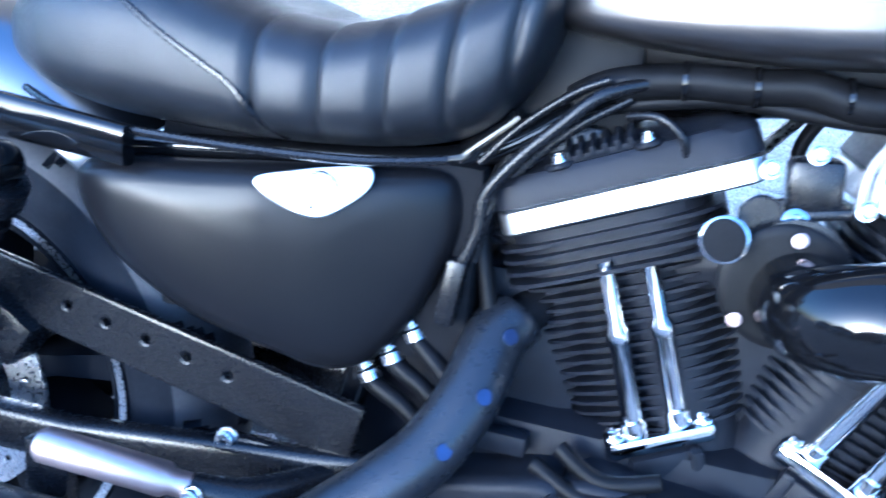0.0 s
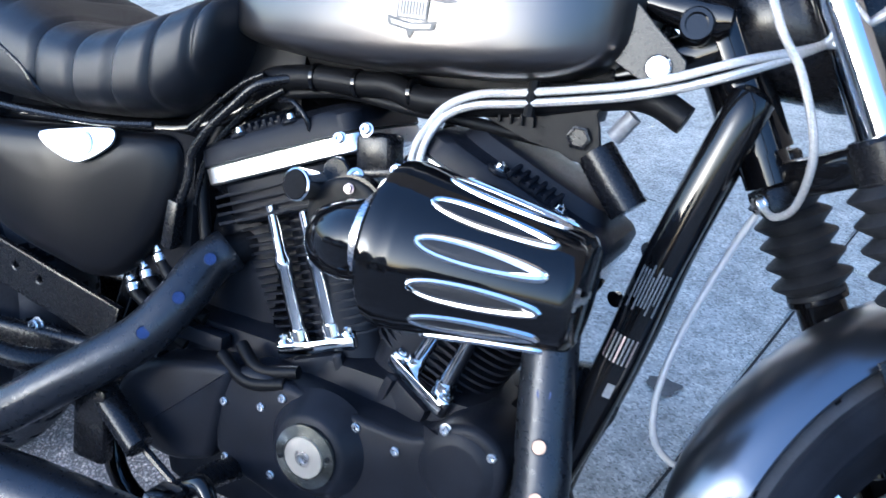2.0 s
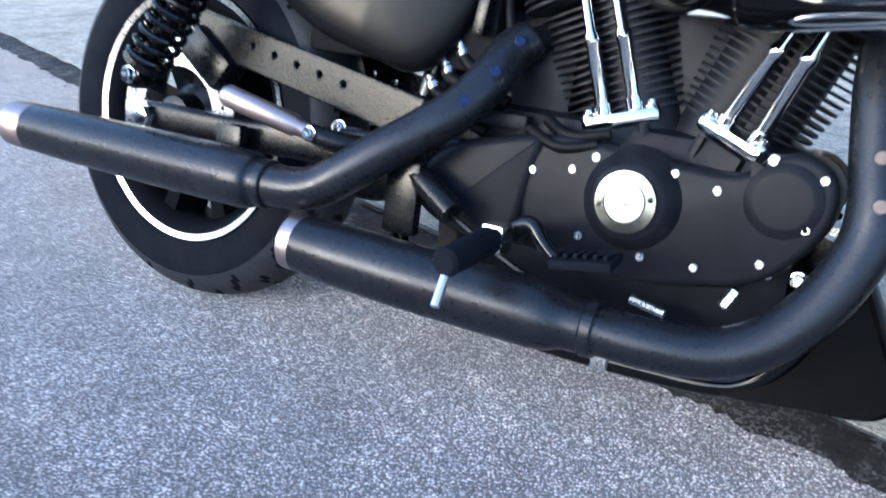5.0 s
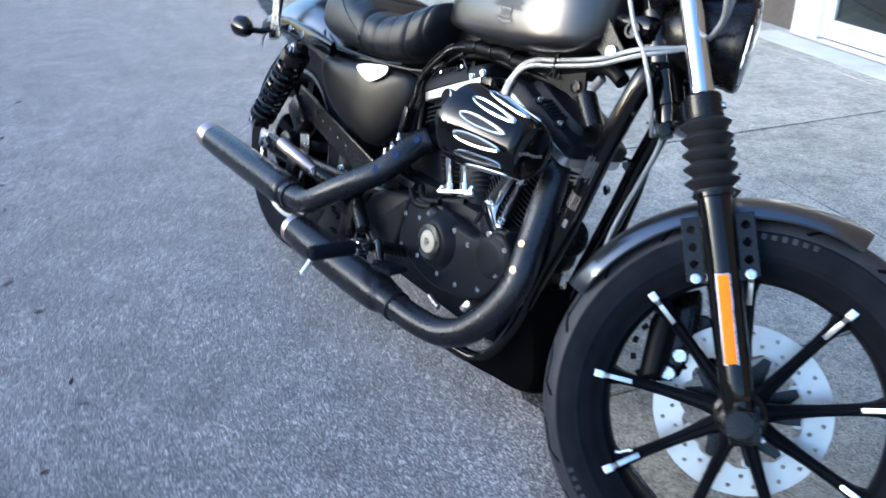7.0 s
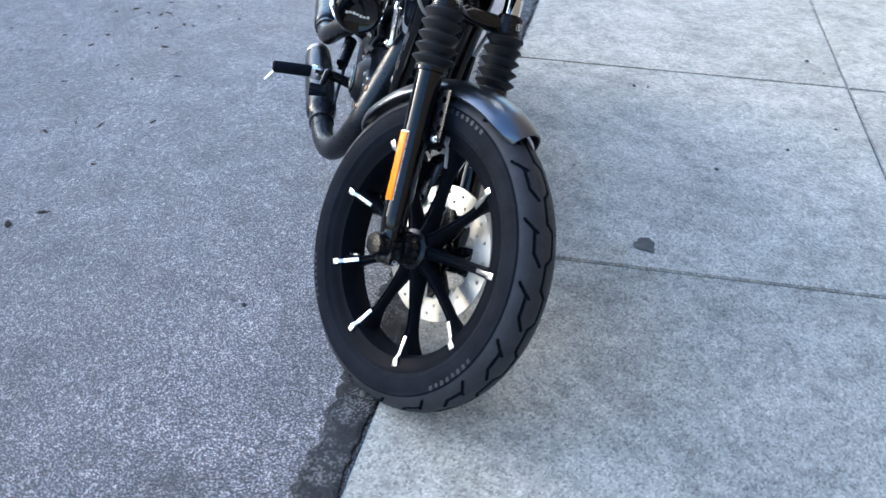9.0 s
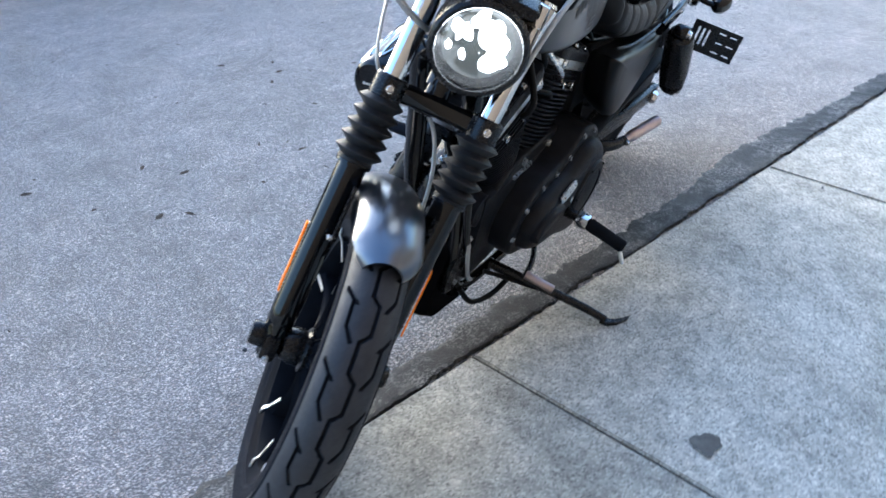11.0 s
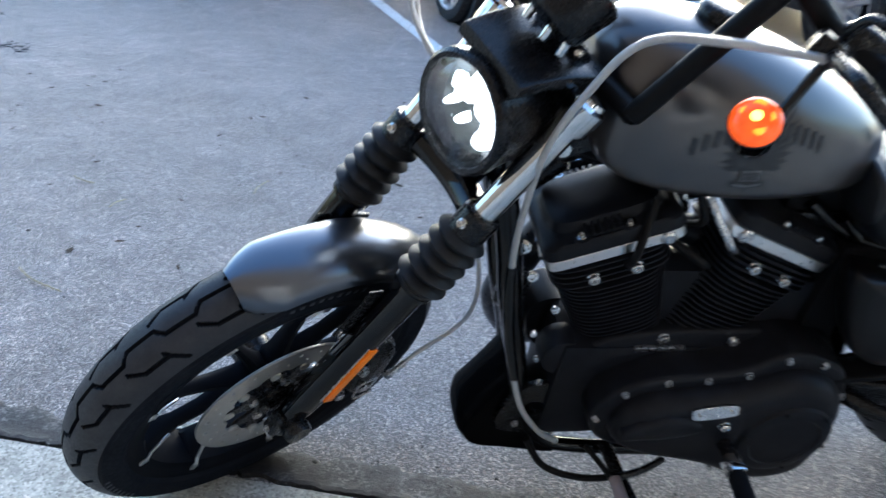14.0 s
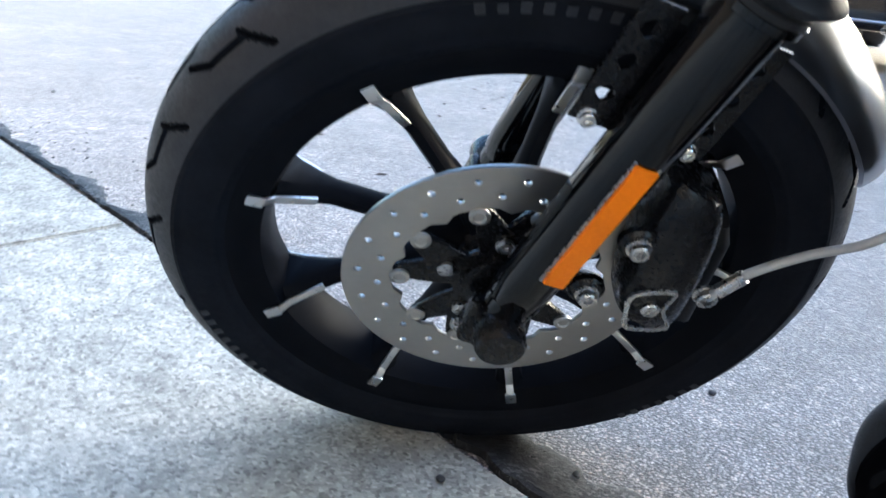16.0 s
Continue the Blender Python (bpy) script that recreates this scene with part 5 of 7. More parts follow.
CRANK = Vector((0.83, 0, 0.33))
for lean, cname in ((-22.5, "rear"), (22.5, "front")):
    cm = Matrix.Translation(CRANK) @ Matrix.Rotation(radians(lean), 4, "Y")    # z up the cylinder
    s = 1 if lean > 0 else -1
    barrel = part("cylinder", lathe([(0.05, 0.09), (0.05, 0.30)], cm, 28), ENGINE, bike, "finned black cylinder")
    off = 0.022 * s
    for k in range(15):
        h = 0.125 + k * 0.0105
        rx, ry = 0.078 + 0.0012 * k, 0.074 + 0.0008 * k
        fin = [cm @ v for v in oval((off, 0, h), X, Y, rx, ry, 3.2, 36, 0.64)]
        fin2 = [cm @ v for v in oval((off, 0, h + 0.0032), X, Y, rx, ry, 3.2, 36, 0.64)]
        part("cooling_fin", skin([fin, fin2]), ENGINE, barrel)
    part("cylinder_core", skin([[cm @ v for v in oval((off, 0, h), X, Y, 0.062, 0.062, 3, 32, 0.62)] for h in (0.10, 0.30)]), ENGINE, barrel)
    head = part("cylinder_head", skin([[cm @ v for v in oval((off, 0, h), X, Y, rx, ry, 4, 36)] for h, rx, ry in ((0.280, 0.07, 0.062), (0.284, 0.086, 0.07), (0.330, 0.09, 0.066), (0.335, 0.086, 0.06))]), ENGINE, bike, "black cylinder head")
    for k in range(4):
        part("cooling_fin", skin([[cm @ v for v in oval((off, 0, 0.286 + 0.0105 * k + q), X, Y, 0.1, 0.083 - 0.002 * k, 5, 40)] for q in (0, 0.0035)]), ENGINE, head)
    ctr, top = (0.012, 0.406) if s > 0 else (0.002, 0.392)
    part("rocker_band", skin([[cm @ v for v in oval((ctr, 0, h), X, Y, rx, ry, 11, 64)] for h, rx, ry in ((0.334, 0.110, 0.080), (0.336, 0.112, 0.082), (0.354, 0.112, 0.082), (0.356, 0.110, 0.080))]), BAND, head, "polished aluminium rocker box band")
    rock = part("rocker_box", skin([[cm @ v for v in oval((ctr, 0, h), X, Y, rx, ry, e, 56)] for h, rx, ry, e in ((0.356, 0.110, 0.081, 10), (0.358, 0.1135, 0.084, 10), (0.377, 0.112, 0.083, 9), (0.383, 0.107, 0.079, 7), (0.3845, 0.098, 0.07, 6), (0.389, 0.092, 0.062, 5), (top - 0.002, 0.086, 0.056, 5), (top + 0.001, 0.078, 0.048, 5), (top + 0.0015, 0.04, 0.02, 4))]), ENGINE, bike, "wrinkle black rocker box cover")
    for side in (-1, 1):
        part("rib_pad", block((0.062, 0.03, 0.008), cm @ pose(ctr + 0.012 * s, 0.062 * side, 0.389, -14 * side, 0, 0), 0.003), ENGINE, rock)
        for k in range(6):
            part("cover_rib", block((0.005, 0.036, 0.009), cm @ pose(ctr + (0.012 - 0.026 + 0.0105 * k) * s, 0.062 * side, 0.3935, -14 * side, 0, 0), 0.002), ENGINE, rock)
        for x in (-0.027, 0.047):
            part("bolt_seat", disc(cm @ pose(ctr + x * s, 0.073 * side, 0.381), 0.0125, 0.0055, 20), ENGINE, rock)
            bolt(cm @ pose(ctr + x * s, 0.073 * side, 0.3865), 0.0062, rock)
    part("vacuum_fitting", lathe([(0.011, -0.008), (0.013, 0.0), (0.013, 0.012), (0.008, 0.016)], cm @ pose(-0.08 * s + ctr, 0.072, 0.345) @ ROT_Y, 18), STEEL, head)
    for x in (-0.014, 0.055):
        bolt(cm @ pose(x * s if s > 0 else -x, 0.076, 0.297) @ ROT_Y, 0.0095, head)
    # pushrod tubes on the right
    feet = ((0.741, -0.058, 0.437), (0.777, -0.0455, 0.452)) if s < 0 else ((0.891, -0.047, 0.446), (0.935, -0.0595, 0.433))
    tops = ((0.690, -0.071, 0.594), (0.7255, -0.06, 0.602)) if s < 0 else ((0.967, -0.066, 0.605), (0.999, -0.078, 0.605))
    for a, b in zip(feet, tops):
        a, b = Vector(a), Vector(b)
        rod = part("pushrod_tube", tube([a, a.lerp(b, 0.53), a.lerp(b, 0.54), a.lerp(b, 0.60), a.lerp(b, 0.64), b], [0.0092, 0.0092, 0.0104, 0.0104, 0.0072, 0.0072], 18, 1), CHROME, bike, "chrome pushrod tube")
        part("tube_collar", tube([a - (b - a).normalized() * 0.004, a + (b - a).normalized() * 0.012], 0.0118, 18, 1), CHROME, rod)
    ends = (Vector((0.726, -0.062, 0.422)), Vector((0.799, -0.037, 0.447))) if s < 0 else (Vector((0.872, -0.044, 0.445)), Vector((0.941, -0.064, 0.418)))
    along_x = (ends[1] - ends[0]).normalized()
    rise = (Vector(tops[0]) + Vector(tops[1]) - Vector(feet[0]) - Vector(feet[1])).normalized()
    rise = (rise - along_x * rise.dot(along_x)).normalized()
    depth = rise.cross(along_x)
    LB = Matrix.Translation((ends[0] + ends[1]) / 2) @ Matrix((along_x, depth, rise)).transposed().to_4x4()
    base = part("lifter_block", block(((ends[1] - ends[0]).length + 0.014, 0.034, 0.017), LB, 0.005), CHROME, bike, "chrome lifter block")
    for dx in (-0.5, 0.5):
        end = LB @ pose(dx * (ends[1] - ends[0]).length, -0.004, 0.0)
        part("bolt_lug", lathe([(0.009, -0.010), (0.0105, -0.008), (0.0105, 0.010), (0.009, 0.012)], end, 20), CHROME, base)
        bolt(end @ pose(0, 0, 0.011), 0.0065, base)
    part("lifter_body", block((0.066, 0.05, 0.085), LB @ pose(0.0, 0.004, -0.052), 0.01), ENGINE, base)
    part("body_rib", block((0.012, 0.054, 0.08), LB @ pose(0.026 * -s, 0.0, -0.05), 0.004), ENGINE, base)
# gearbox and rear engine mass behind the cylinders
part("gearbox_housing", block((0.24, 0.09, 0.24), pose(0.565, 0.012, 0.44), 0.02), ENGINE, bike, "black gearbox housing")
part("cylinder_valley", block((0.15, 0.07, 0.2), pose(0.83, 0.015, 0.475), 0.015), ENGINE, bike)
part("frame_mount", block((0.1, 0.09, 0.12), pose(0.625, 0.0, 0.64), 0.01), BLACK_SATIN, bike)
part("seat_post", block((0.12, 0.07, 0.13), pose(0.635, 0.0, 0.725), 0.012), BLACK_MATTE, bike, "black seat post and frame junction")
# intake between the cylinders
part("intake_manifold", tube([(0.72, -0.01, 0.58), (0.83, -0.03, 0.605), (0.94, -0.01, 0.58)], 0.026, 16), ENGINE, bike, "black intake manifold")
carb = part("throttle_body", lathe([(0.03, 0), (0.034, 0.01), (0.034, 0.06), (0.04, 0.065), (0.04, 0.08)], along((0.83, -0.05, 0.62), (0, -1, 0.05)), 28), BLACK_SATIN, bike, "black throttle body")
part("sensor", block((0.038, 0.04, 0.038), pose(0.835, -0.09, 0.686, 0, -6, 0), 0.006), BLACK_SATIN, carb)
part("sensor_flange", block((0.066, 0.05, 0.008), pose(0.83, -0.09, 0.664, 0, -12, 0), 0.002), BLACK_SATIN, carb)
part("screw_washer", lathe([(0.0095, -0.003), (0.0095, 0.002), (0.005, 0.003), (0.0045, 0.001), (0.001, 0.001)], along((0.824, -0.117, 0.66), (0, -1, 0.5)), 20), CHROME, carb)
part("cable_quadrant", disc(along((0.80, -0.11, 0.66), (0, -1, 0)), 0.016, 0.008, 20), BLACK_SATIN, carb)
for k, (x, z) in enumerate(((0.80, 0.695), (0.87, 0.675), (0.83, 0.71))):
    bolt(along((x, -0.115, z), (0, -1, 0.3)), 0.006, carb)
for pts in ([(0.86, 0.03, 0.66), (0.84, 0.06, 0.69), (0.86, 0.05, 0.74)], [(0.8, 0.06, 0.6), (0.83, 0.09, 0.63), (0.88, 0.06, 0.65)], [(0.77, 0.07, 0.64), (0.8, 0.09, 0.67), (0.84, 0.05, 0.73)], [(0.95, 0.085, 0.62), (0.95, 0.1, 0.66), (0.93, 0.06, 0.73)]):
    part("hose", tube(pts, 0.007, 10), STEEL if pts[0][0] < 0.85 and pts[0][2] > 0.61 else BLACK_MATTE, bike, "short engine hose")

# air cleaner: cone with chrome-rimmed slots, on an elbow
A0, A1 = Vector((0.915, -0.192, 0.625)), Vector((1.098, -0.19, 0.622))
acw = (A1 - A0).normalized()
am = along(A0, acw)
ac = part("air_cleaner", lathe([(0.05, -0.004), (0.072, -0.002), (0.078, 0.004), (0.079, 0.016), (0.0775, 0.02), (0.0775, 0.03), (0.0765, 0.034), (0.053, 0.176), (0.05, 0.182), (0.044, 0.185), (0.04, 0.1825), (0.002, 0.1825)], am, 64), BLACK_GLOSS, bike, "gloss black conical air cleaner with chrome-rimmed slots")
part("clamp_band", lathe([(0.0415, -0.024), (0.0435, -0.0235), (0.0435, -0.0045), (0.0415, -0.004)], am, 64), STEEL, ac, "steel hose clamp")


def cone_r(h):
    return 0.0765 + (0.053 - 0.0765) * (h - 0.034) / 0.142


for k in range(12):
    a = radians(30 * k + 8)
    loop = []
    for j in range(28):
        t = 2 * math.pi * j / 28
        h = 0.106 - 0.054 * math.cos(t)
        half = (0.0105 - 0.0045 * (h - 0.052) / 0.108)
        da = half * math.sin(t) / cone_r(h)
        loop.append((h, da))
    rim = [am @ Vector((cone_r(h) * math.cos(a + d), cone_r(h) * math.sin(a + d), h)) for h, d in loop]
    slot = part("slot_rim", tube(rim + rim[:1], [0.0026 + 0.0016 * (0.5 - 0.5 * math.cos(2 * math.pi * j / 28)) for j in range(29)], 8, 1), CHROME, ac, "chrome slot rim")
    inner = [am @ Vector(((cone_r(h) + 0.0004) * math.cos(a + d * 0.95), (cone_r(h) + 0.0004) * math.sin(a + d * 0.95), h)) for h, d in loop]
    floor_ = [am @ Vector(((cone_r(h) + 0.0009) * math.cos(a + d * 0.5), (cone_r(h) + 0.0009) * math.sin(a + d * 0.5), h)) for h, d in loop]
    part("slot_mesh", skin([inner, floor_]), BOOT, slot)
for k in range(7):      # script on the end cap, as plain bars
    part("cap_lettering", block((0.0008, 0.006, 0.006 - 0.0015 * (k % 2)), Matrix.Translation(A1 + acw * -0.0002 + Vector((0, -0.024 + 0.008 * k, -0.006 + 0.002 * math.sin(k)))), 0), BAND, ac)
elb = part("intake_elbow", tube([(0.918, -0.192, 0.622), (0.885, -0.192, 0.619), (0.862, -0.186, 0.613), (0.846, -0.168, 0.608), (0.838, -0.14, 0.606), (0.835, -0.1, 0.607)], [0.041, 0.04, 0.0385, 0.037, 0.036, 0.036], 32, 5), BLACK_GLOSS, bike, "gloss black intake elbow")
part("elbow_flange", lathe([(0.0475, -0.014), (0.049, 0.0), (0.048, 0.004), (0.046, 0.0055), (0.04, 0.006), (0.01, 0.007)], along((0.826, -0.126, 0.612), (0, -1, 0.0)), 40), BLACK_MATTE, elb)
bolt(along((0.828, -0.134, 0.65), (0, -1, 0.15)), 0.0045, elb, COPPER)
bolt(along((0.795, -0.136, 0.583), (-0.1, -1, 0)), 0.0045, elb, COPPER)
hm = along((0.776, -0.146, 0.645), (-0.1, -1, 0.1))
breather = part("breather_cover", lathe([(0.014, -0.05), (0.0165, -0.004), (0.0175, 0.0), (0.0175, 0.006), (0.0155, 0.0075)], hm, 32), CHROME, bike, "chrome-rimmed breather bolt cover")
part("breather_face", disc(hm @ pose(0, 0, 0.006), 0.0158, 0.0025, 28), DARK, breather)
hm2 = along((0.905, -0.128, 0.628), (0.05, -1, 0.15))
breather2 = part("breather_cover", lathe([(0.014, -0.05), (0.0165, -0.004), (0.0175, 0.0), (0.0175, 0.006), (0.0155, 0.0075)], hm2, 32), CHROME, bike, "chrome-rimmed breather bolt cover")
part("breather_face", disc(hm2 @ pose(0, 0, 0.006), 0.0158, 0.0025, 28), DARK, breather2)
part("breather_bolt", tube([(0.777, -0.14, 0.643), (0.785, -0.08, 0.63)], 0.008, 12, 1), BLACK_SATIN, bike)

# exhaust
def muffler(points, radii, name, label):
    ob = part(name, tube(points, radii, 32, 5), EXHAUST, bike, label)
    tip, way = Vector(points[-1]), (Vector(points[-1]) - Vector(points[-2])).normalized()
    part("muffler_tip", lathe([(0.037, -0.05), (0.0395, -0.046), (0.0385, 0.0), (0.034, 0.004), (0.029, 0.0), (0.0285, -0.04), (0.005, -0.042)], along(tip, way), 32), COPPER, ob, "heat-tinted steel tail pipe tip")
    return ob


def shield_hole(at, out, parent, floor=None):
    m = along(at, out)
    ring = part("shield_hole", lathe([(0.0082, -0.001), (0.0086, 0.0006), (0.0078, 0.0008), (0.0072, -0.001)], m, 20), EXHAUST, parent)
    part("hole_floor", disc(m @ pose(0, 0, -0.0004), 0.0074, 0.0012, 16, 0.0002), floor or BLUED, ring)


up = muffler([(0.35, -0.222, 0.276), (0.32, -0.223, 0.276), (0.29, -0.224, 0.276), (0.1, -0.23, 0.276), (-0.1, -0.236, 0.277), (-0.205, -0.24, 0.278)], [0.029, 0.032, 0.042, 0.0425, 0.041, 0.036], "upper_muffler", "matte black upper muffler")
rear_pts = [(0.6205, -0.047, 0.519), (0.617, -0.052, 0.5145), (0.606, -0.068, 0.502), (0.597, -0.109, 0.460), (0.575, -0.14, 0.418), (0.542, -0.165, 0.386), (0.50, -0.188, 0.352), (0.455, -0.206, 0.315), (0.42, -0.215, 0.29), (0.385, -0.22, 0.279), (0.33, -0.223, 0.276)]
rp = part("rear_pipe", tube(rear_pts, [0.027, 0.029, 0.029, 0.029, 0.029, 0.029, 0.029, 0.029, 0.029, 0.03], 28, 6), EXHAUST, bike, "matte black rear exhaust pipe with heat shield")
part("header_pipe", tube([(0.665, 0.02, 0.53), (0.64, -0.015, 0.527), (0.612, -0.058, 0.51)], 0.02, 20, 5), DARK, rp)
for x, y, z in ((0.623, -0.089, 0.514), (0.614, -0.13, 0.472), (0.592, -0.161, 0.43)):
    shield_hole(Vector((x, y, z)), Vector((0.573, -0.715, 0.40)).normalized(), rp)
low = muffler([(0.83, -0.192, 0.194), (0.79, -0.195, 0.195), (0.75, -0.198, 0.196), (0.6, -0.212, 0.2), (0.47, -0.225, 0.206), (0.395, -0.232, 0.21)], [0.03, 0.033, 0.043, 0.0435, 0.0425, 0.037], "lower_muffler", "matte black lower muffler")
front_pts = [(1.02, -0.03, 0.60), (1.043, -0.058, 0.568), (1.052, -0.075, 0.51), (1.065, -0.0945, 0.44), (1.076, -0.111, 0.387), (1.074, -0.122, 0.34), (1.05, -0.138, 0.28), (1.009, -0.155, 0.228), (0.956, -0.17, 0.2), (0.89, -0.185, 0.194), (0.82, -0.193, 0.195)]
fpipe = part("front_pipe", tube(front_pts, [0.022, 0.027, 0.0295, 0.0295, 0.0295, 0.0295, 0.0295, 0.0295, 0.0295, 0.0295, 0.03], 28, 6), EXHAUST, bike, "matte black front exhaust pipe with heat shield")
for x, y, z in ((1.061, -0.11, 0.488), (1.07, -0.126, 0.439), (1.08, -0.14, 0.39)):
    shield_hole(Vector((x, y, z)), Vector((0.12, -0.94, 0.3)).normalized(), fpipe, BLUED if z > 0.46 else TANNED)
for c, r in (((0.82, -0.193, 0.195), 0.0325), ((0.335, -0.223, 0.276), 0.0325)):
    part("pipe_clamp", lathe([(r, -0.008), (r + 0.002, -0.006), (r + 0.002, 0.006), (r, 0.008)], along(c, (1, 0.04, 0)), 28), EXHAUST, bike)
part("muffler_bracket", block((0.02, 0.012, 0.03), pose(0.835, -0.19, 0.163), 0.003), STEEL, bike, "bare steel muffler bracket")
for x in (0.52, 0.2):
    part("hanger", block((0.05, 0.02, 0.1), pose(x, -0.16, 0.29), 0.005), BLACK_SATIN, bike)

# chin spoiler
rings = []
for y in np.linspace(-1, 1, 17):
    k = 1 - abs(y) ** 3 * 0.14
    cx, cz = 1.055, 0.215
    out = []
    for x, z in rounded([(1.068, 0.335), (1.095, 0.285), (1.128, 0.222), (1.15, 0.175), (1.148, 0.15), (1.12, 0.132), (1.05, 0.124), (0.955, 0.112), (0.95, 0.122), (1.005, 0.165), (1.035, 0.24), (1.05, 0.315)], 4):
        out.append(Vector((cx + (x - cx) * k, y * (0.06 + 0.026 * (max(0.0, 0.33 - z) / 0.22) ** 4), cz + (z - cz) * k)))
    rings.append(out)
part("chin_spoiler", skin(rings), SPOILER, bike, "gloss black chin spoiler")

# foot controls
for s in (-1, 1):
    inner, tip = Vector((0.70, 0.245 * s, 0.283)), Vector((0.70, 0.355 * s, 0.268))
    peg = part("foot_peg", tube([inner, inner.lerp(tip, 0.1), inner.lerp(tip, 0.95), tip], [0.012, 0.017, 0.0165, 0.012], 18, 1), RUBBER, bike, "black rubber rider foot peg")
    part("peg_mount", tube([(0.70, 0.11 * s, 0.27), (0.70, 0.19 * s, 0.285), inner], [0.016, 0.014, 0.013], 14, 3), BLACK_SATIN, peg)
    part("peg_clevis", block((0.03, 0.035, 0.034), Matrix.Translation(inner + Vector((0, -0.012 * s, 0))), 0.006), CHROME, peg)
    part("peg_feeler", tube([tip + Vector((0, -0.011 * s, -0.008)), tip + Vector((0.004, 0.012 * s, -0.044))], 0.0055, 10, 1), BAND, peg, "bright peg feeler bolt")
    a, b = Vector((0.374, 0.193 * s, 0.355)), Vector((0.252, 0.237 * s, 0.39))
    pp = part("passenger_peg", tube([a, a.lerp(b, 0.12), a.lerp(b, 0.16), a.lerp(b, 0.95), b], [0.012, 0.012, 0.016, 0.016, 0.011], 18, 1), COPPER, bike, "folded chrome passenger foot peg")
    part("peg_bracket", tube([(0.47, 0.11 * s, 0.34), (0.42, 0.17 * s, 0.345), a], [0.018, 0.016, 0.013], 14, 3), BLACK_SATIN, pp)
    bolt(along(a + Vector((0.01, 0.01 * s, 0)), (0, s, 0)), 0.008, pp)
mount = part("peg_mount_plate", plate(rounded([(-0.06, -0.055), (-0.045, 0.0), (-0.01, 0.018), (0.05, 0.014), (0.095, -0.012), (0.11, -0.055), (0.03, -0.075)], 4), [], 0.016, Matrix.Translation((0.385, -0.107, 0.342)) @ FACE, 0.004), BLACK_SATIN, bike, "black passenger peg mounting plate")
for x, y, z, r in ((0.365, -0.112, 0.36, 0.0095), (0.452, -0.112, 0.33, 0.0125), (0.415, -0.112, 0.352, 0.006)):
    bolt(along((x, y, z), (0, -1, 0.05)), r, mount, STEEL)
ped = part("brake_pedal", tube([(0.706, -0.2, 0.29), (0.729, -0.205, 0.302), (0.75, -0.212, 0.285), (0.775, -0.218, 0.27), (0.81, -0.222, 0.272)], [0.013, 0.011, 0.009, 0.008, 0.008], 12), BLACK_GLOSS, bike, "gloss black rear brake pedal")
part("pedal_pad", block((0.075, 0.045, 0.012), pose(0.808, -0.224, 0.28, 12, -10, 0), 0.004), RUBBER, ped)
for k in range(6):
    part("pad_rib", block((0.005, 0.042, 0.005), Matrix.Translation((0.78 + 0.0115 * k, -0.226, 0.2825 + 0.002 * k)), 0.001), RUBBER, ped)
part("brake_rod", tube([(0.55, -0.15, 0.30), (0.7, -0.165, 0.235), (0.8, -0.17, 0.215)], 0.005, 8), BLACK_SATIN, ped)
part("master_cylinder", tube([(0.52, -0.15, 0.33), (0.6, -0.165, 0.285)], 0.018, 16, 1), BLACK_SATIN, bike, "black rear master cylinder")
part("banjo_fitting", tube([(0.84, -0.125, 0.225), (0.885, -0.13, 0.218)], 0.006, 8, 1), STEEL, bike)
part("drain_plug", lathe([(0.008, 0), (0.008, 0.022), (0.006, 0.025)], along((0.955, -0.11, 0.262), (-0.4, -0.3, -0.85)), 6), STEEL, bike)
for x0, z0, x1, z1 in ((0.527, 0.497, 0.582, 0.445), (0.507, 0.47, 0.57, 0.425), (0.486, 0.447, 0.555, 0.402)):
    line = part("oil_line", tube([(x0, -0.07, z0), (x0 + 0.009, -0.072, z0 - 0.014), (x0 * 0.45 + x1 * 0.55, -0.077, z0 * 0.42 + z1 * 0.58), (x1, -0.08, z1), (x1 + 0.03, -0.075, z1 - 0.014)], 0.0092, 14), BLACK_MATTE, bike, "black oil line")
    bolt(along((x0, -0.07, z0), (x0 - x1, -0.01, (z0 - z1) * 1.6)), 0.0075, line, STEEL)
    part("hose_clamp", tube([(x0 + 0.002, -0.07, z0 - 0.004), (x0 + 0.007, -0.0715, z0 - 0.012)], 0.0108, 14, 1), STEEL, line, "steel hose clamp")
part("wire_connector", block((0.017, 0.02, 0.062), pose(0.5655, -0.09, 0.545, 0, 7, 0), 0.004), BLACK_SATIN, bike, "black wire connector")
for pts, r in (([(0.572, -0.09, 0.572), (0.582, -0.09, 0.603), (0.585, -0.09, 0.635), (0.608, -0.09, 0.669), (0.64, -0.088, 0.703), (0.667, -0.084, 0.729), (0.70, -0.07, 0.742)], 0.0058), ([(0.578, -0.07, 0.57), (0.588, -0.07, 0.62), (0.612, -0.07, 0.66), (0.65, -0.07, 0.70), (0.69, -0.065, 0.728)], 0.0042), ([(0.575, -0.08, 0.66), (0.605, -0.08, 0.695), (0.645, -0.08, 0.728), (0.672, -0.08, 0.742)], 0.0035), ([(0.69, -0.07, 0.715), (0.715, -0.082, 0.718), (0.735, -0.085, 0.705), (0.74, -0.08, 0.69)], 0.0035)):
    part("wire_loom", tube(pts, r, 10), BLACK_SATIN, bike, "taped black wiring")
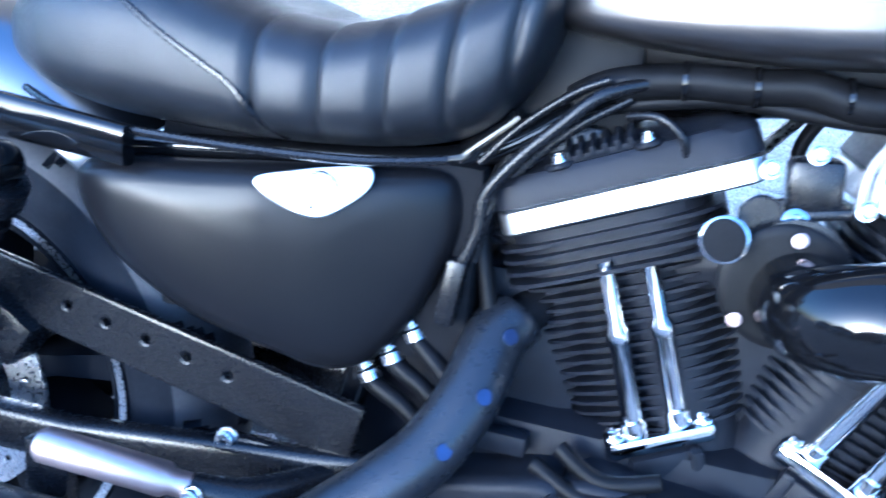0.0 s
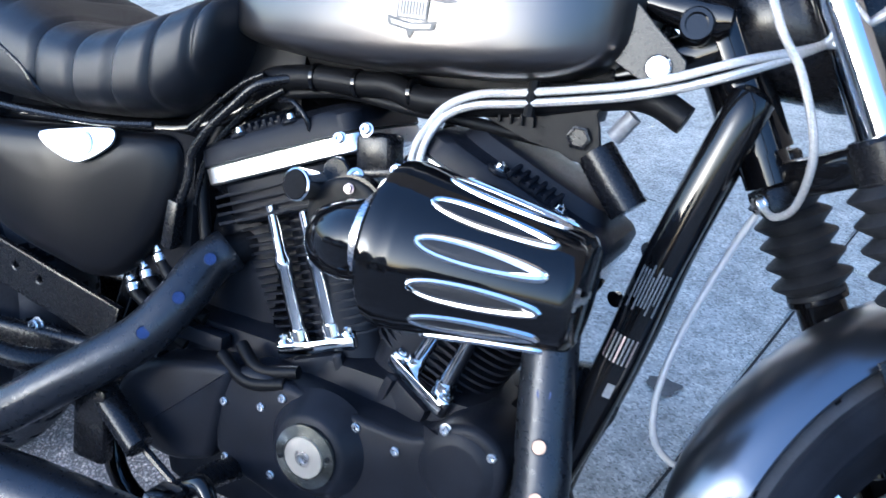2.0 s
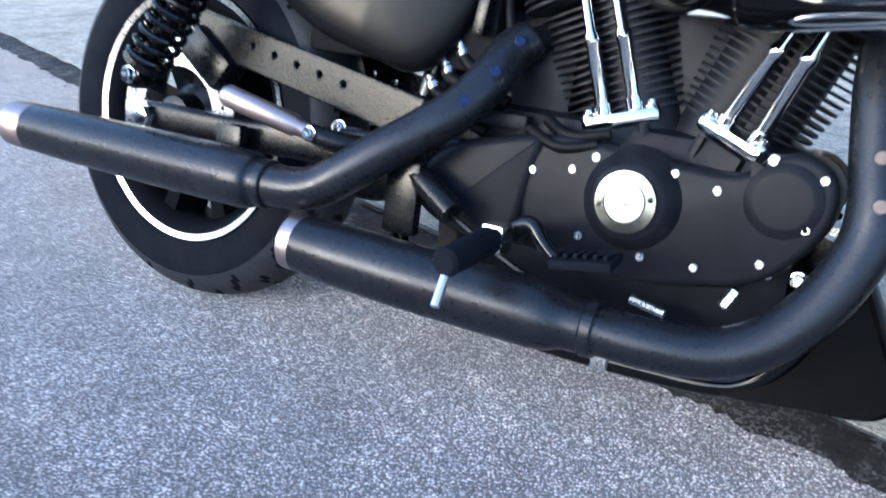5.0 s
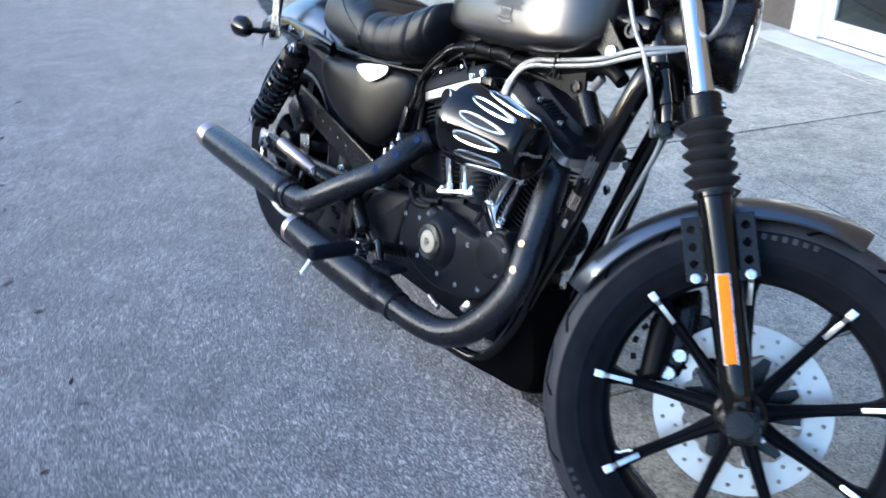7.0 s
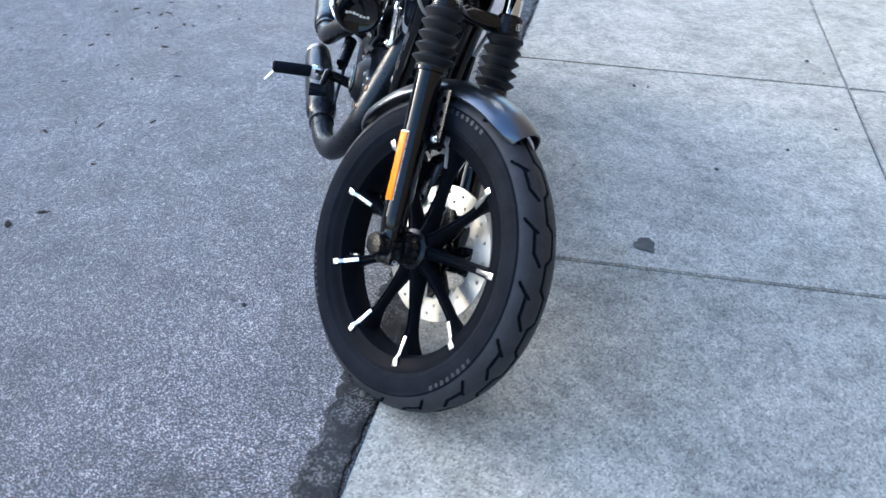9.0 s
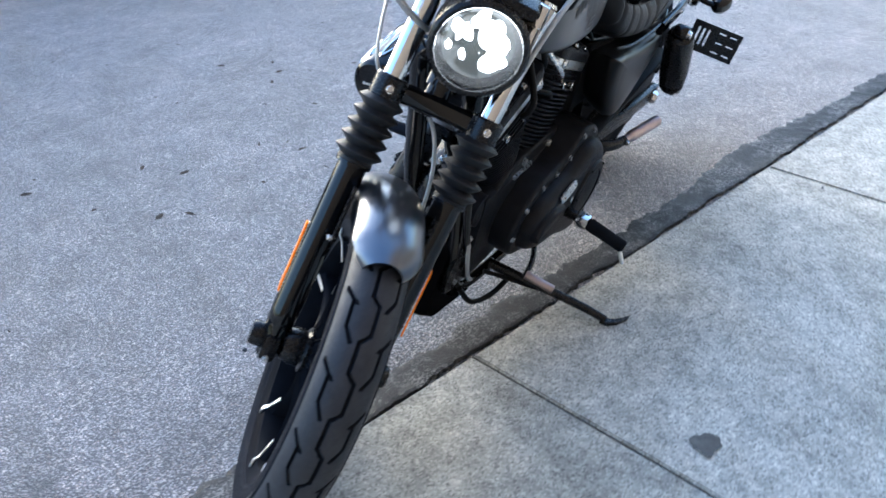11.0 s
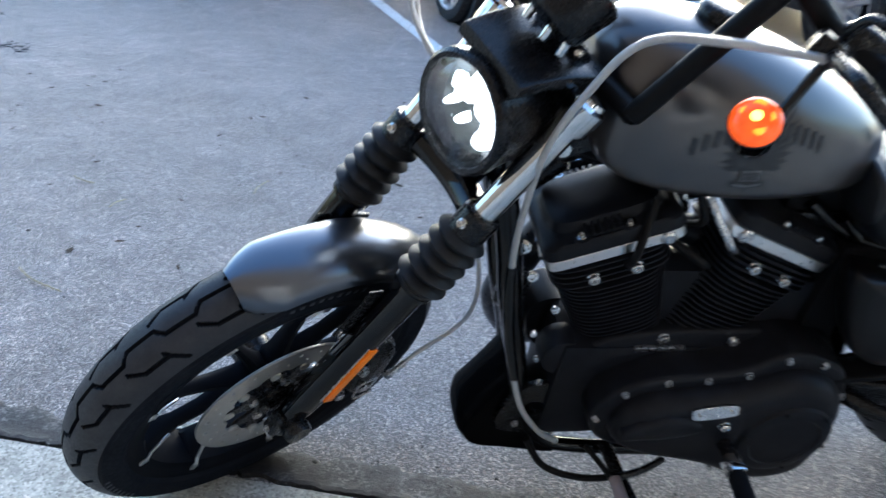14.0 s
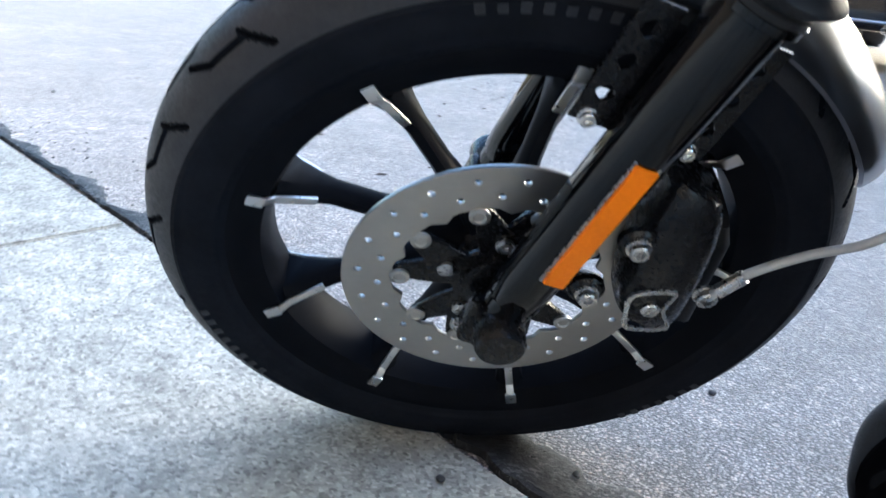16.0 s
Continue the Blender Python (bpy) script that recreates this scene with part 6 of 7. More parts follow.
for pts in ([(0.68, -0.09, 0.42), (0.72, -0.105, 0.405), (0.77, -0.1, 0.415)], [(0.66, -0.1, 0.405), (0.71, -0.115, 0.39), (0.76, -0.11, 0.40)], [(0.57, -0.08, 0.41), (0.6, -0.07, 0.5), (0.58, -0.06, 0.6), (0.6, -0.05, 0.68)]):
    part("hose", tube(pts, 0.008, 10), BLACK_MATTE, bike, "black rubber engine hose")
part("shift_lever", tube([(0.78, 0.16, 0.2), (0.83, 0.18, 0.195), (0.885, 0.19, 0.19)], 0.007, 10), BLACK_SATIN, bike, "black gear shift lever")
part("shift_peg", tube([(0.88, 0.19, 0.19), (0.875, 0.265, 0.185)], 0.011, 14, 1), COPPER, bike, "chrome gear shift peg")
# exhaust port hardware beside the down tubes
for x, z, r in ((1.11, 0.618, 0.010), (1.082, 0.555, 0.008), (1.025, 0.478, 0.006), (1.051, 0.418, 0.005), (1.031, 0.354, 0.005)):
    bolt(along((x, 0.045, z), (0.35, 0.9, 0.25)), r, bike)
part("exhaust_clamp", lathe([(0.03, -0.008), (0.033, -0.005), (0.033, 0.005), (0.03, 0.008)], along((1.06, -0.01, 0.585), (0.9, -0.2, -0.35)), 24), CHROME, bike, "chrome exhaust port clamp")
# side stand, its foot on the ground
stand = part("side_stand", tube([(0.86, 0.085, 0.15), (0.85, 0.15, 0.145), (0.83, 0.26, 0.14), (0.815, 0.35, 0.133), (0.81, 0.40, 0.128)], [0.014, 0.013, 0.012, 0.011, 0.01], 14, 4), BLACK_SATIN, bike, "black side stand, lowered")
part("stand_foot", skin([oval((x, y, z), X, Z, w, 0.006, 3, 16) for x, y, z, w in ((0.812, 0.39, 0.122, 0.012), (0.808, 0.41, 0.124, 0.014), (0.79, 0.43, 0.127, 0.014), (0.765, 0.445, 0.13, 0.01))]), BLACK_SATIN, stand)
part("stand_spring", tube([(0.9, 0.09, 0.15), (0.87, 0.14, 0.14), (0.84, 0.22, 0.135)], 0.006, 8), BLACK_MATTE, stand)
part("lower_cable_loop", tube([(1.02, 0.085, 0.17), (0.98, 0.11, 0.115), (0.9, 0.13, 0.10), (0.82, 0.14, 0.12)], 0.007, 10), BLACK_MATTE, bike)

# ---- ground ----
def asphalt_material():
    """Worn asphalt: pale and dark stones of three sizes in a dark binder, with cloudy stains."""
    m, nt, bsdf, tc = shader("coarse_asphalt")
    cells = []
    for scale in (215.0, 380.0, 100.0):
        v = node(nt, "ShaderNodeTexVoronoi", Scale=scale, Randomness=1.0)
        warp = node(nt, "ShaderNodeTexNoise", Scale=scale * 1.7, Detail=2.0)
        nt.links.new(tc.outputs["Object"], warp.inputs["Vector"])
        shift = nt.nodes.new("ShaderNodeVectorMath")
        shift.operation = "MULTIPLY_ADD"
        shift.inputs[1].default_value = (0.9 / scale,) * 3
        nt.links.new(warp.outputs["Color"], shift.inputs[0])
        nt.links.new(tc.outputs["Object"], shift.inputs[2])
        nt.links.new(shift.outputs[0], v.inputs["Vector"])
        split = nt.nodes.new("ShaderNodeSeparateColor")
        nt.links.new(v.outputs["Color"], split.inputs["Color"])
        cells.append((v, split))
    (mid, midc), (small, smallc), (big, bigc) = cells
    stones = ramp(nt, midc.outputs["Red"], ((0.0, (0.028, 0.028, 0.03)), (0.35, (0.085, 0.082, 0.083)), (0.6, (0.165, 0.16, 0.16)), (0.85, (0.24, 0.234, 0.231)), (1.0, (0.33, 0.322, 0.313))))
    stones = mix(nt, ramp(nt, midc.outputs["Green"], ((0.78, 0.0), (0.82, 0.5))), stones, (0.27, 0.21, 0.17, 1))
    fine = ramp(nt, smallc.outputs["Blue"], ((0.0, (0.025, 0.025, 0.028)), (0.6, (0.13, 0.127, 0.128)), (1.0, (0.3, 0.294, 0.286))))
    tone = mix(nt, ramp(nt, smallc.outputs["Red"], ((0.5, 0.0), (0.56, 0.85))), stones, fine)
    tone = mix(nt, ramp(nt, bigc.outputs["Red"], ((0.9, 0.0), (0.92, 0.6))), tone, (0.36, 0.34, 0.31, 1))
    binder = ramp(nt, mid.outputs["Distance"], ((0.36, 0.0), (0.57, 0.85)))
    tone = mix(nt, binder, tone, (0.018, 0.018, 0.021, 1))
    tone = mix(nt, 1.0, tone, ramp(nt, noise_of(nt, tc, 0.8, 6, 0.6), ((0.3, (2.5, 2.4, 2.42)), (0.7, (3.5, 3.36, 3.4)))), "MULTIPLY")
    tone = mix(nt, 1.0, tone, ramp(nt, noise_of(nt, tc, 9, 6, 0.7), ((0.34, 0.72), (0.52, 1.0), (0.7, 1.22))), "MULTIPLY")
    tone = mix(nt, 1.0, tone, ramp(nt, noise_of(nt, tc, 3.4, 7, 0.68), ((0.32, 0.74), (0.5, 1.0), (0.68, 1.26))), "MULTIPLY")
    warm = ramp(nt, noise_of(nt, tc, 0.33, 5, 0.6), ((0.42, 0.0), (0.7, 0.35)))
    tone = mix(nt, warm, tone, (0.2, 0.182, 0.168, 1))
    stain = ramp(nt, noise_of(nt, tc, 2.6, 7, 0.7), ((0.62, 0.0), (0.7, 0.6)))
    tone = mix(nt, stain, tone, (0.06, 0.06, 0.062, 1))
    nt.links.new(tone, bsdf.inputs["Base Color"])
    bsdf.inputs["Roughness"].default_value = 0.72
    bsdf.inputs["Specular IOR Level"].default_value = 0.28
    bsdf.inputs["Diffuse Roughness"].default_value = 1.0
    bsdf.inputs["Sheen Weight"].default_value = 0.55
    bsdf.inputs["Sheen Roughness"].default_value = 0.45
    bsdf.inputs["Sheen Tint"].default_value = (0.95, 0.93, 0.9, 1)
    add = node(nt, "ShaderNodeMath")
    add.operation = "SUBTRACT"
    nt.links.new(smallc.outputs["Green"], add.inputs[0])
    nt.links.new(mid.outputs["Distance"], add.inputs[1])
    bump(nt, bsdf, add.outputs[0], 0.7, 0.0022)
    return m


def concrete_material():
    """Old pavement concrete: sandy grain, pits, pale and dark blotches, scattered dirt."""
    m, nt, bsdf, tc = shader("broom_finished_concrete")
    base = ramp(nt, noise_of(nt, tc, 2.6, 8, 0.65), ((0.28, (0.32, 0.312, 0.275)), (0.5, (0.43, 0.417, 0.368)), (0.75, (0.52, 0.505, 0.447))))
    tone = mix(nt, 1.0, base, ramp(nt, noise_of(nt, tc, 17, 7, 0.72), ((0.36, 0.72), (0.52, 1.0), (0.66, 1.16))), "MULTIPLY")
    grit = node(nt, "ShaderNodeTexVoronoi", Scale=210.0)
    nt.links.new(tc.outputs["Object"], grit.inputs["Vector"])
    split = nt.nodes.new("ShaderNodeSeparateColor")
    nt.links.new(grit.outputs["Color"], split.inputs["Color"])
    tone = mix(nt, 1.0, tone, ramp(nt, split.outputs["Red"], ((0.0, 0.55), (0.25, 0.88), (0.7, 1.05), (1.0, 1.38))), "MULTIPLY")
    pits = node(nt, "ShaderNodeTexVoronoi", Scale=48.0)
    nt.links.new(tc.outputs["Object"], pits.inputs["Vector"])
    pit = ramp(nt, pits.outputs["Distance"], ((0.07, 1.0), (0.15, 0.0)))
    keep = ramp(nt, noise_of(nt, tc, 21, 3), ((0.5, 0.0), (0.58, 0.9)))
    pit = mix(nt, 1.0, pit, keep, "MULTIPLY")
    tone = mix(nt, pit, tone, (0.11, 0.108, 0.1, 1))
    grime = ramp(nt, noise_of(nt, tc, 6.5, 8, 0.75), ((0.56, 0.0), (0.74, 0.55)))
    tone = mix(nt, grime, tone, (0.2, 0.196, 0.18, 1))
    tint = nt.nodes.new("ShaderNodeObjectInfo")
    tone = mix(nt, 1.0, tone, ramp(nt, tint.outputs["Random"], ((0.0, 0.95), (1.0, 1.1))), "MULTIPLY")
    nt.links.new(tone, bsdf.inputs["Base Color"])
    bsdf.inputs["Roughness"].default_value = 0.86
    bsdf.inputs["Specular IOR Level"].default_value = 0.3
    bump(nt, bsdf, noise_of(nt, tc, 240, 4, 0.65), 0.55, 0.002)
    return m


ASPHALT, CONCRETE = asphalt_material(), concrete_material()


def tar_material():
    """Old poured tar: dull black, greyed in patches where grit is trodden into it."""
    m, nt, bsdf, tc = shader("tar_seam")
    tone = ramp(nt, noise_of(nt, tc, 14, 7, 0.7), ((0.32, (0.008, 0.008, 0.009)), (0.5, (0.017, 0.017, 0.019)), (0.68, (0.045, 0.044, 0.046))))
    grit = node(nt, "ShaderNodeTexVoronoi", Scale=230.0)
    nt.links.new(tc.outputs["Object"], grit.inputs["Vector"])
    split = nt.nodes.new("ShaderNodeSeparateColor")
    nt.links.new(grit.outputs["Color"], split.inputs["Color"])
    trodden = mix(nt, 1.0, ramp(nt, split.outputs["Red"], ((0.55, 0.0), (0.7, 0.8))), ramp(nt, noise_of(nt, tc, 7, 6, 0.7), ((0.46, 0.05), (0.62, 1.0))), "MULTIPLY")
    tone = mix(nt, trodden, tone, (0.2, 0.195, 0.19, 1))
    nt.links.new(tone, bsdf.inputs["Base Color"])
    bsdf.inputs["Roughness"].default_value = 0.62
    bsdf.inputs["Specular IOR Level"].default_value = 0.25
    bump(nt, bsdf, noise_of(nt, tc, 120, 5, 0.7), 0.8, 0.003)
    return m


TAR = tar_material()
JOINT = mat("joint_dirt", (0.05, 0.048, 0.044), 0.9, 0.0, 0.3, 60, 0.5, 300)
STAIN = mat("oil_spot", (0.12, 0.115, 0.105), 0.8, 0.0, 0.3, 40, 0.4, 240)
GRAVEL = mat("loose_stone", (0.3, 0.29, 0.28), 0.85, 0.0, 0.3, 60, 0.4, 300)
GRASS = mat("dry_stalk", (0.45, 0.4, 0.25), 0.8, 0.0, 0.2, 60)


def line_paint():
    m, nt, bsdf, tc = shader("worn_white_paint")
    wear = ramp(nt, noise_of(nt, tc, 38, 7, 0.72), ((0.36, 1.0), (0.44, 0.0)))
    tone = mix(nt, wear, (0.78, 0.79, 0.79, 1), (0.16, 0.16, 0.16, 1))
    nt.links.new(tone, bsdf.inputs["Base Color"])
    bsdf.inputs["Roughness"].default_value = 0.65
    bump(nt, bsdf, noise_of(nt, tc, 200, 3), 0.4, 0.002)
    return m


PAINT = line_paint()
me = bpy.data.meshes.new("ground")
me.from_pydata([(-300, -300, 0), (300, -300, 0), (300, 300, 0), (-300, 300, 0)], [], [(0, 1, 2, 3)])
ground = tagged(new("ground", finish("ground", me, ASPHALT)), "coarse grey asphalt car park", "ground", kind="structure")

# pavement: u along the kerb line, v towards the building
PAVE = pose(-0.292, 0.366, 0, 0, 0, -10.3)
bed = bmesh.new()
bmesh.ops.create_cube(bed, size=1.0, matrix=Matrix.Translation((0, 4.5, -0.05)) @ Matrix.Diagonal((60, 9.0, 0.104, 1)))
bed.transform(PAVE)
pavement = tagged(part("pavement", bed, JOINT, None), "pale concrete pavement with saw-cut joints", "pavement", kind="structure")
SLAB_U, GAP = 1.362, 0.0065
V_ROWS = (0.0, 1.287, 2.574, 3.2)
SKEW = -0.066      # the cross joints are not quite square to the kerb


def slab_mesh(w, d):
    bm = bmesh.new()
    bmesh.ops.create_cube(bm, size=1.0, matrix=Matrix.Diagonal((w - GAP, d - GAP, 0.05, 1)))
    bmesh.ops.bevel(bm, geom=[e for e in bm.edges if all(v.co.z > 0 for v in e.verts)], offset=0.004, segments=2, affect="EDGES")
    for v in bm.verts:
        v.co.x += v.co.y * SKEW
    me = bpy.data.meshes.new("slab")
    bm.to_mesh(me)
    bm.free()
    return finish("slab", me, CONCRETE)


for r in range(3):
    d = V_ROWS[r + 1] - V_ROWS[r]
    shared = slab_mesh(SLAB_U, d)
    for k in range(-9, 10):
        slab = new("slab", shared)
        slab.parent = pavement
        slab.matrix_world = PAVE @ pose((k + 0.5) * SLAB_U + SKEW * (V_ROWS[r] + V_ROWS[r + 1]) / 2, (V_ROWS[r] + V_ROWS[r + 1]) / 2, -0.016 + 0.0008 * ((k * 7 + r * 3) % 4), 0.05 * ((k * 5 + r) % 3 - 1), 0.04 * ((k + r) % 3 - 1), 0)

# tar seam along the kerb line: a low ragged ribbon, worn thin further along
rng = random.Random(4)
rows, n = [], 2600
for i in range(n + 1):
    u = -14 + 28 * i / n
    edge = 0.007 * noise.noise((u * 34, 0.3, 0)) + 0.006 * noise.noise((u * 90, 3.3, 0)) + 0.018 * noise.noise((u * 5, 2.3, 0)) - 0.004
    edge2 = 0.018 * noise.noise((u * 24, 7.3, 0)) + 0.013 * noise.noise((u * 70, 5.3, 0)) + 0.02 * noise.noise((u * 3.4, 9.3, 0))
    v1, v0 = -0.004 + edge, -0.102 + edge2 - 0.05 * math.exp(-((u + 1.5) / 0.4) ** 2)
    v0 *= 1 - 0.62 * max(0.0, min(1.0, (u - 1.2) * 3)) * (0.75 + 0.6 * noise.noise((u * 7, 8.8, 0)))
    lump = [0.0025 * noise.noise((u * 30, k * 2.7, 1)) + 0.002 * noise.noise((u * 75, k * 4.1, 2)) for k in range(5)]
    rows.append([PAVE @ Vector((u, v, z)) for v, z in ((v0, -0.002), (v0 + 0.007, 0.0018), (v0 * 0.78, 0.0035 + lump[0] * 0.6), (v0 * 0.56, 0.005 + lump[1]), (v0 * 0.34, 0.0065 + lump[2]), (v0 * 0.14, 0.0085 + lump[3]), (v1 - 0.010, 0.0125 + lump[4] * 0.3), (v1, 0.0118), (v1 + 0.002, 0.002))])
bm = bmesh.new()
prev = None
for row in rows:
    cur = [bm.verts.new(p) for p in row]
    if prev:
        for a, b, c, d in zip(prev, prev[1:], cur[1:], cur):
            bm.faces.new((a, b, c, d))
    prev = cur
tagged(part("tar_seam", bm, TAR, None), "ragged black tar seam between asphalt and concrete", "tar seam", kind="structure")


def blotch(name, x, y, z, r, material, label, seed):
    bm = bmesh.new()
    pts = []
    for k in range(36):
        a = 2 * math.pi * k / 36
        q = r * (0.8 + 0.35 * noise.noise((math.cos(a) * 1.7 + seed, math.sin(a) * 1.7, seed)))
        pts.append(bm.verts.new((x + q * math.cos(a) * 1.2, y + q * math.sin(a), z)))
    bm.faces.new(pts)
    return tagged(part(name, bm, material, None), label, "stain", kind="stuff")


blotch("oil_spot", -0.336, 0.925, 0.0135, 0.036, STAIN, "small dark oil spot on the concrete", 3.0)

# loose stones and dry stalks
bm = bmesh.new()
for k in range(420):
    x, y = rng.uniform(-4.5, 2.2), rng.uniform(-4.2, 2.6)
    s = rng.uniform(0.0015, 0.0045) * (1.7 if k % 23 == 0 else 1)
    on = (PAVE.inverted() @ Vector((x, y, 0))).y > 0
    m = Matrix.Translation((x, y, (0.0115 if on else 0.0) + s * 0.4)) @ Euler((rng.uniform(0, 6), rng.uniform(0, 6), 0)).to_matrix().to_4x4() @ Matrix.Diagonal((s * rng.uniform(0.8, 1.6), s, s * 0.7, 1))
    bmesh.ops.create_icosphere(bm, subdivisions=1, radius=1.0, matrix=m)
tagged(part("loose_gravel", bm, GRAVEL, None), "loose grey grit scattered on the ground", "gravel", kind="stuff")
for (x0, y0), (x1, y1), bow in (((0.915, -0.513), (0.765, -0.397), 0.012), ((0.807, -0.944), (0.777, -1.015), 0.006), ((0.998, -1.186), (0.913, -1.13), 0.008), ((0.381, -1.135), (0.35, -1.26), 0.01), ((-2.387, -2.365), (-2.521, -2.196), 0.015)):
    tagged(part("dry_stalk", tube([(x0, y0, 0.003), ((x0 + x1) / 2 + bow, (y0 + y1) / 2 + bow, 0.007), (x1, y1, 0.003)], 0.0019, 5, 4), GRASS, None), "dry pale grass stalk on the asphalt", "stalk", "dry stalks")

# dark pebbles trodden on to the concrete and the asphalt
PEBBLE = mat("dark_pebble", (0.05, 0.05, 0.055), 0.8, 0.0, 0.3, 60, 0.4, 300)
for k, (x, y, r) in enumerate(((-1.733, 1.809, 0.008), (-1.401, 1.051, 0.006), (-0.784, 1.223, 0.006), (-1.114, 1.714, 0.005), (-0.939, 1.494, 0.006), (-1.615, 1.839, 0.005), (0.164, 0.35, 0.0055), (0.003, -0.101, 0.006))):
    bm = bmesh.new()
    bmesh.ops.create_icosphere(bm, subdivisions=2, radius=r)
    for v in bm.verts:
        v.co *= 1 + 0.3 * noise.noise(v.co * 160 + Vector((k * 3.1, 0, 0)))
        v.co.z *= 0.65
    bm.transform(Matrix.Translation((x, y, (0.0105 if (PAVE.inverted() @ Vector((x, y, 0))).y > 0 else 0.0) + r * 0.45)) @ Matrix.Rotation(k * 1.3, 4, "Z"))
    tagged(part("pebble", bm, PEBBLE, None), "small dark pebble lying on the ground", "pebble", "scattered pebbles")
bm = bmesh.new()
for cx, cy, spread in ((2.5, -3.56, 0.17), (1.96, -2.85, 0.09), (-2.57, -2.63, 0.09)):
    for k in range(70):
        s_ = rng.uniform(0.003, 0.01)
        at = Vector((cx + rng.gauss(0, spread), cy + rng.gauss(0, spread * 0.7), s_ * 0.3))
        bmesh.ops.create_icosphere(bm, subdivisions=1, radius=1.0, matrix=Matrix.Translation(at) @ Matrix.Rotation(rng.uniform(0, 6), 4, "Z") @ Matrix.Diagonal((s_ * 1.6, s_, s_ * 0.5, 1)))
tagged(part("swept_dirt", bm, PEBBLE, None), "scattered patches of dark swept dirt on the asphalt", "dirt", kind="stuff")

# crumbled asphalt along the seam
crumb_rng = random.Random(11)
bm = bmesh.new()
for k in range(520):
    u, v = crumb_rng.uniform(-3.0, 4.0), -0.06 + crumb_rng.gauss(0, 0.055)
    if v > 0.03:
        continue
    s = crumb_rng.uniform(0.001, 0.0032) * (1.6 if k % 17 == 0 else 1)
    p = PAVE @ Vector((u, v, 0))
    m = Matrix.Translation((p.x, p.y, 0.003 + s * 0.3)) @ Euler((crumb_rng.uniform(0, 0.5), crumb_rng.uniform(0, 0.5), crumb_rng.uniform(0, 6))).to_matrix().to_4x4() @ Matrix.Diagonal((s * crumb_rng.uniform(0.9, 1.8), s, s * 0.6, 1))
    bmesh.ops.create_icosphere(bm, subdivisions=1, radius=1.0, matrix=m)
tagged(part("asphalt_crumbs", bm, mat("crumbled_asphalt", (0.08, 0.078, 0.076), 0.85, 0.0, 0.6, 40, 0.4, 300), None), "crumbled dark asphalt bits along the seam", "rubble", kind="stuff")

LITTER = mat("dry_leaf_litter", (0.07, 0.052, 0.038), 0.8, 0.0, 0.5, 30)
bm = bmesh.new()
for k in range(360):
    x, y = rng.uniform(-4.8, 2.4), -0.55 - abs(rng.gauss(0, 1.3))
    a, ln = rng.uniform(0, 6.28), rng.uniform(0.006, 0.022)
    wd = ln * rng.uniform(0.18, 0.5)
    c, s = math.cos(a), math.sin(a)
    ring = [bm.verts.new((x + c * p * ln - s * q * wd, y + s * p * ln + c * q * wd, 0.002 + z)) for p, q, z in ((-1, 0, 0.001), (-0.4, 0.8, 0.004), (0.4, 0.7, 0.003), (1, 0, 0.002), (0.4, -0.8, 0.0), (-0.4, -0.7, 0.0))]
    bm.faces.new(ring)
bmesh.ops.solidify(bm, geom=bm.faces[:], thickness=0.0012)
tagged(part("leaf_litter", bm, LITTER, None), "dry brown leaf scraps scattered on the asphalt", "leaf litter", kind="stuff")

# parking lines
for (x0, y0), (x1, y1), lbl in (((-0.461, -3.366), (0.56, -7.15), "a"), ((-3.387, -2.858), (-2.53, -6.95), "b"), ((-6.24, -2.35), (-5.66, -6.8), "c"), ((-9.2, -1.85), (-8.5, -6.0), "d"), ((2.45, -3.87), (3.6, -7.6), "e")):
    way = Vector((x1 - x0, y1 - y0, 0)).normalized()
    side = Vector((-way.y, way.x, 0)) * 0.05
    ln = (Vector((x1, y1, 0)) - Vector((x0, y0, 0))).length
    bm, prev = bmesh.new(), None
    for k in range(81):
        p = Vector((x0, y0, 0.0035)) + way * ln * k / 80
        j = 0.006 * noise.noise((k * 0.9, x0, 0))
        cur = [bm.verts.new(p + side * (1 + j * 12) * q) for q in (-1, 1)]
        if prev:
            bm.faces.new((prev[0], prev[1], cur[1], cur[0]))
        prev = cur
    tagged(part("parking_line", bm, PAINT, None), "worn white parking bay line", "parking line", "parking lines", "structure")

# ---- building behind the pavement: white-framed shop doors in a mostly unseen wall ----
WHITE = mat("white_powder_coat", (0.78, 0.79, 0.80), 0.32, 0.0, 0.05, 9, dust=0.06)
RENDER = mat("brown_render", (0.075, 0.066, 0.06), 0.85, 0.0, 0.1, 4, 0.6, 160)
SHOP_GLASS = mat("dark_shop_glass", (0.01, 0.014, 0.014), 0.04, 0.0, 0.1, 3)
HOUSE = pose(-1.89, 3.69, 0.0, 0, 0, -10.8)     # x along the wall, y into the building, origin at the meeting stiles


def wall_block(name, x0, x1, y0, y1, z0, z1, material, parent, soft=0.004, label=""):
    return part(name, block((x1 - x0, y1 - y0, z1 - z0), HOUSE @ pose((x0 + x1) / 2, (y0 + y1) / 2, (z0 + z1) / 2), soft), material, parent, label)


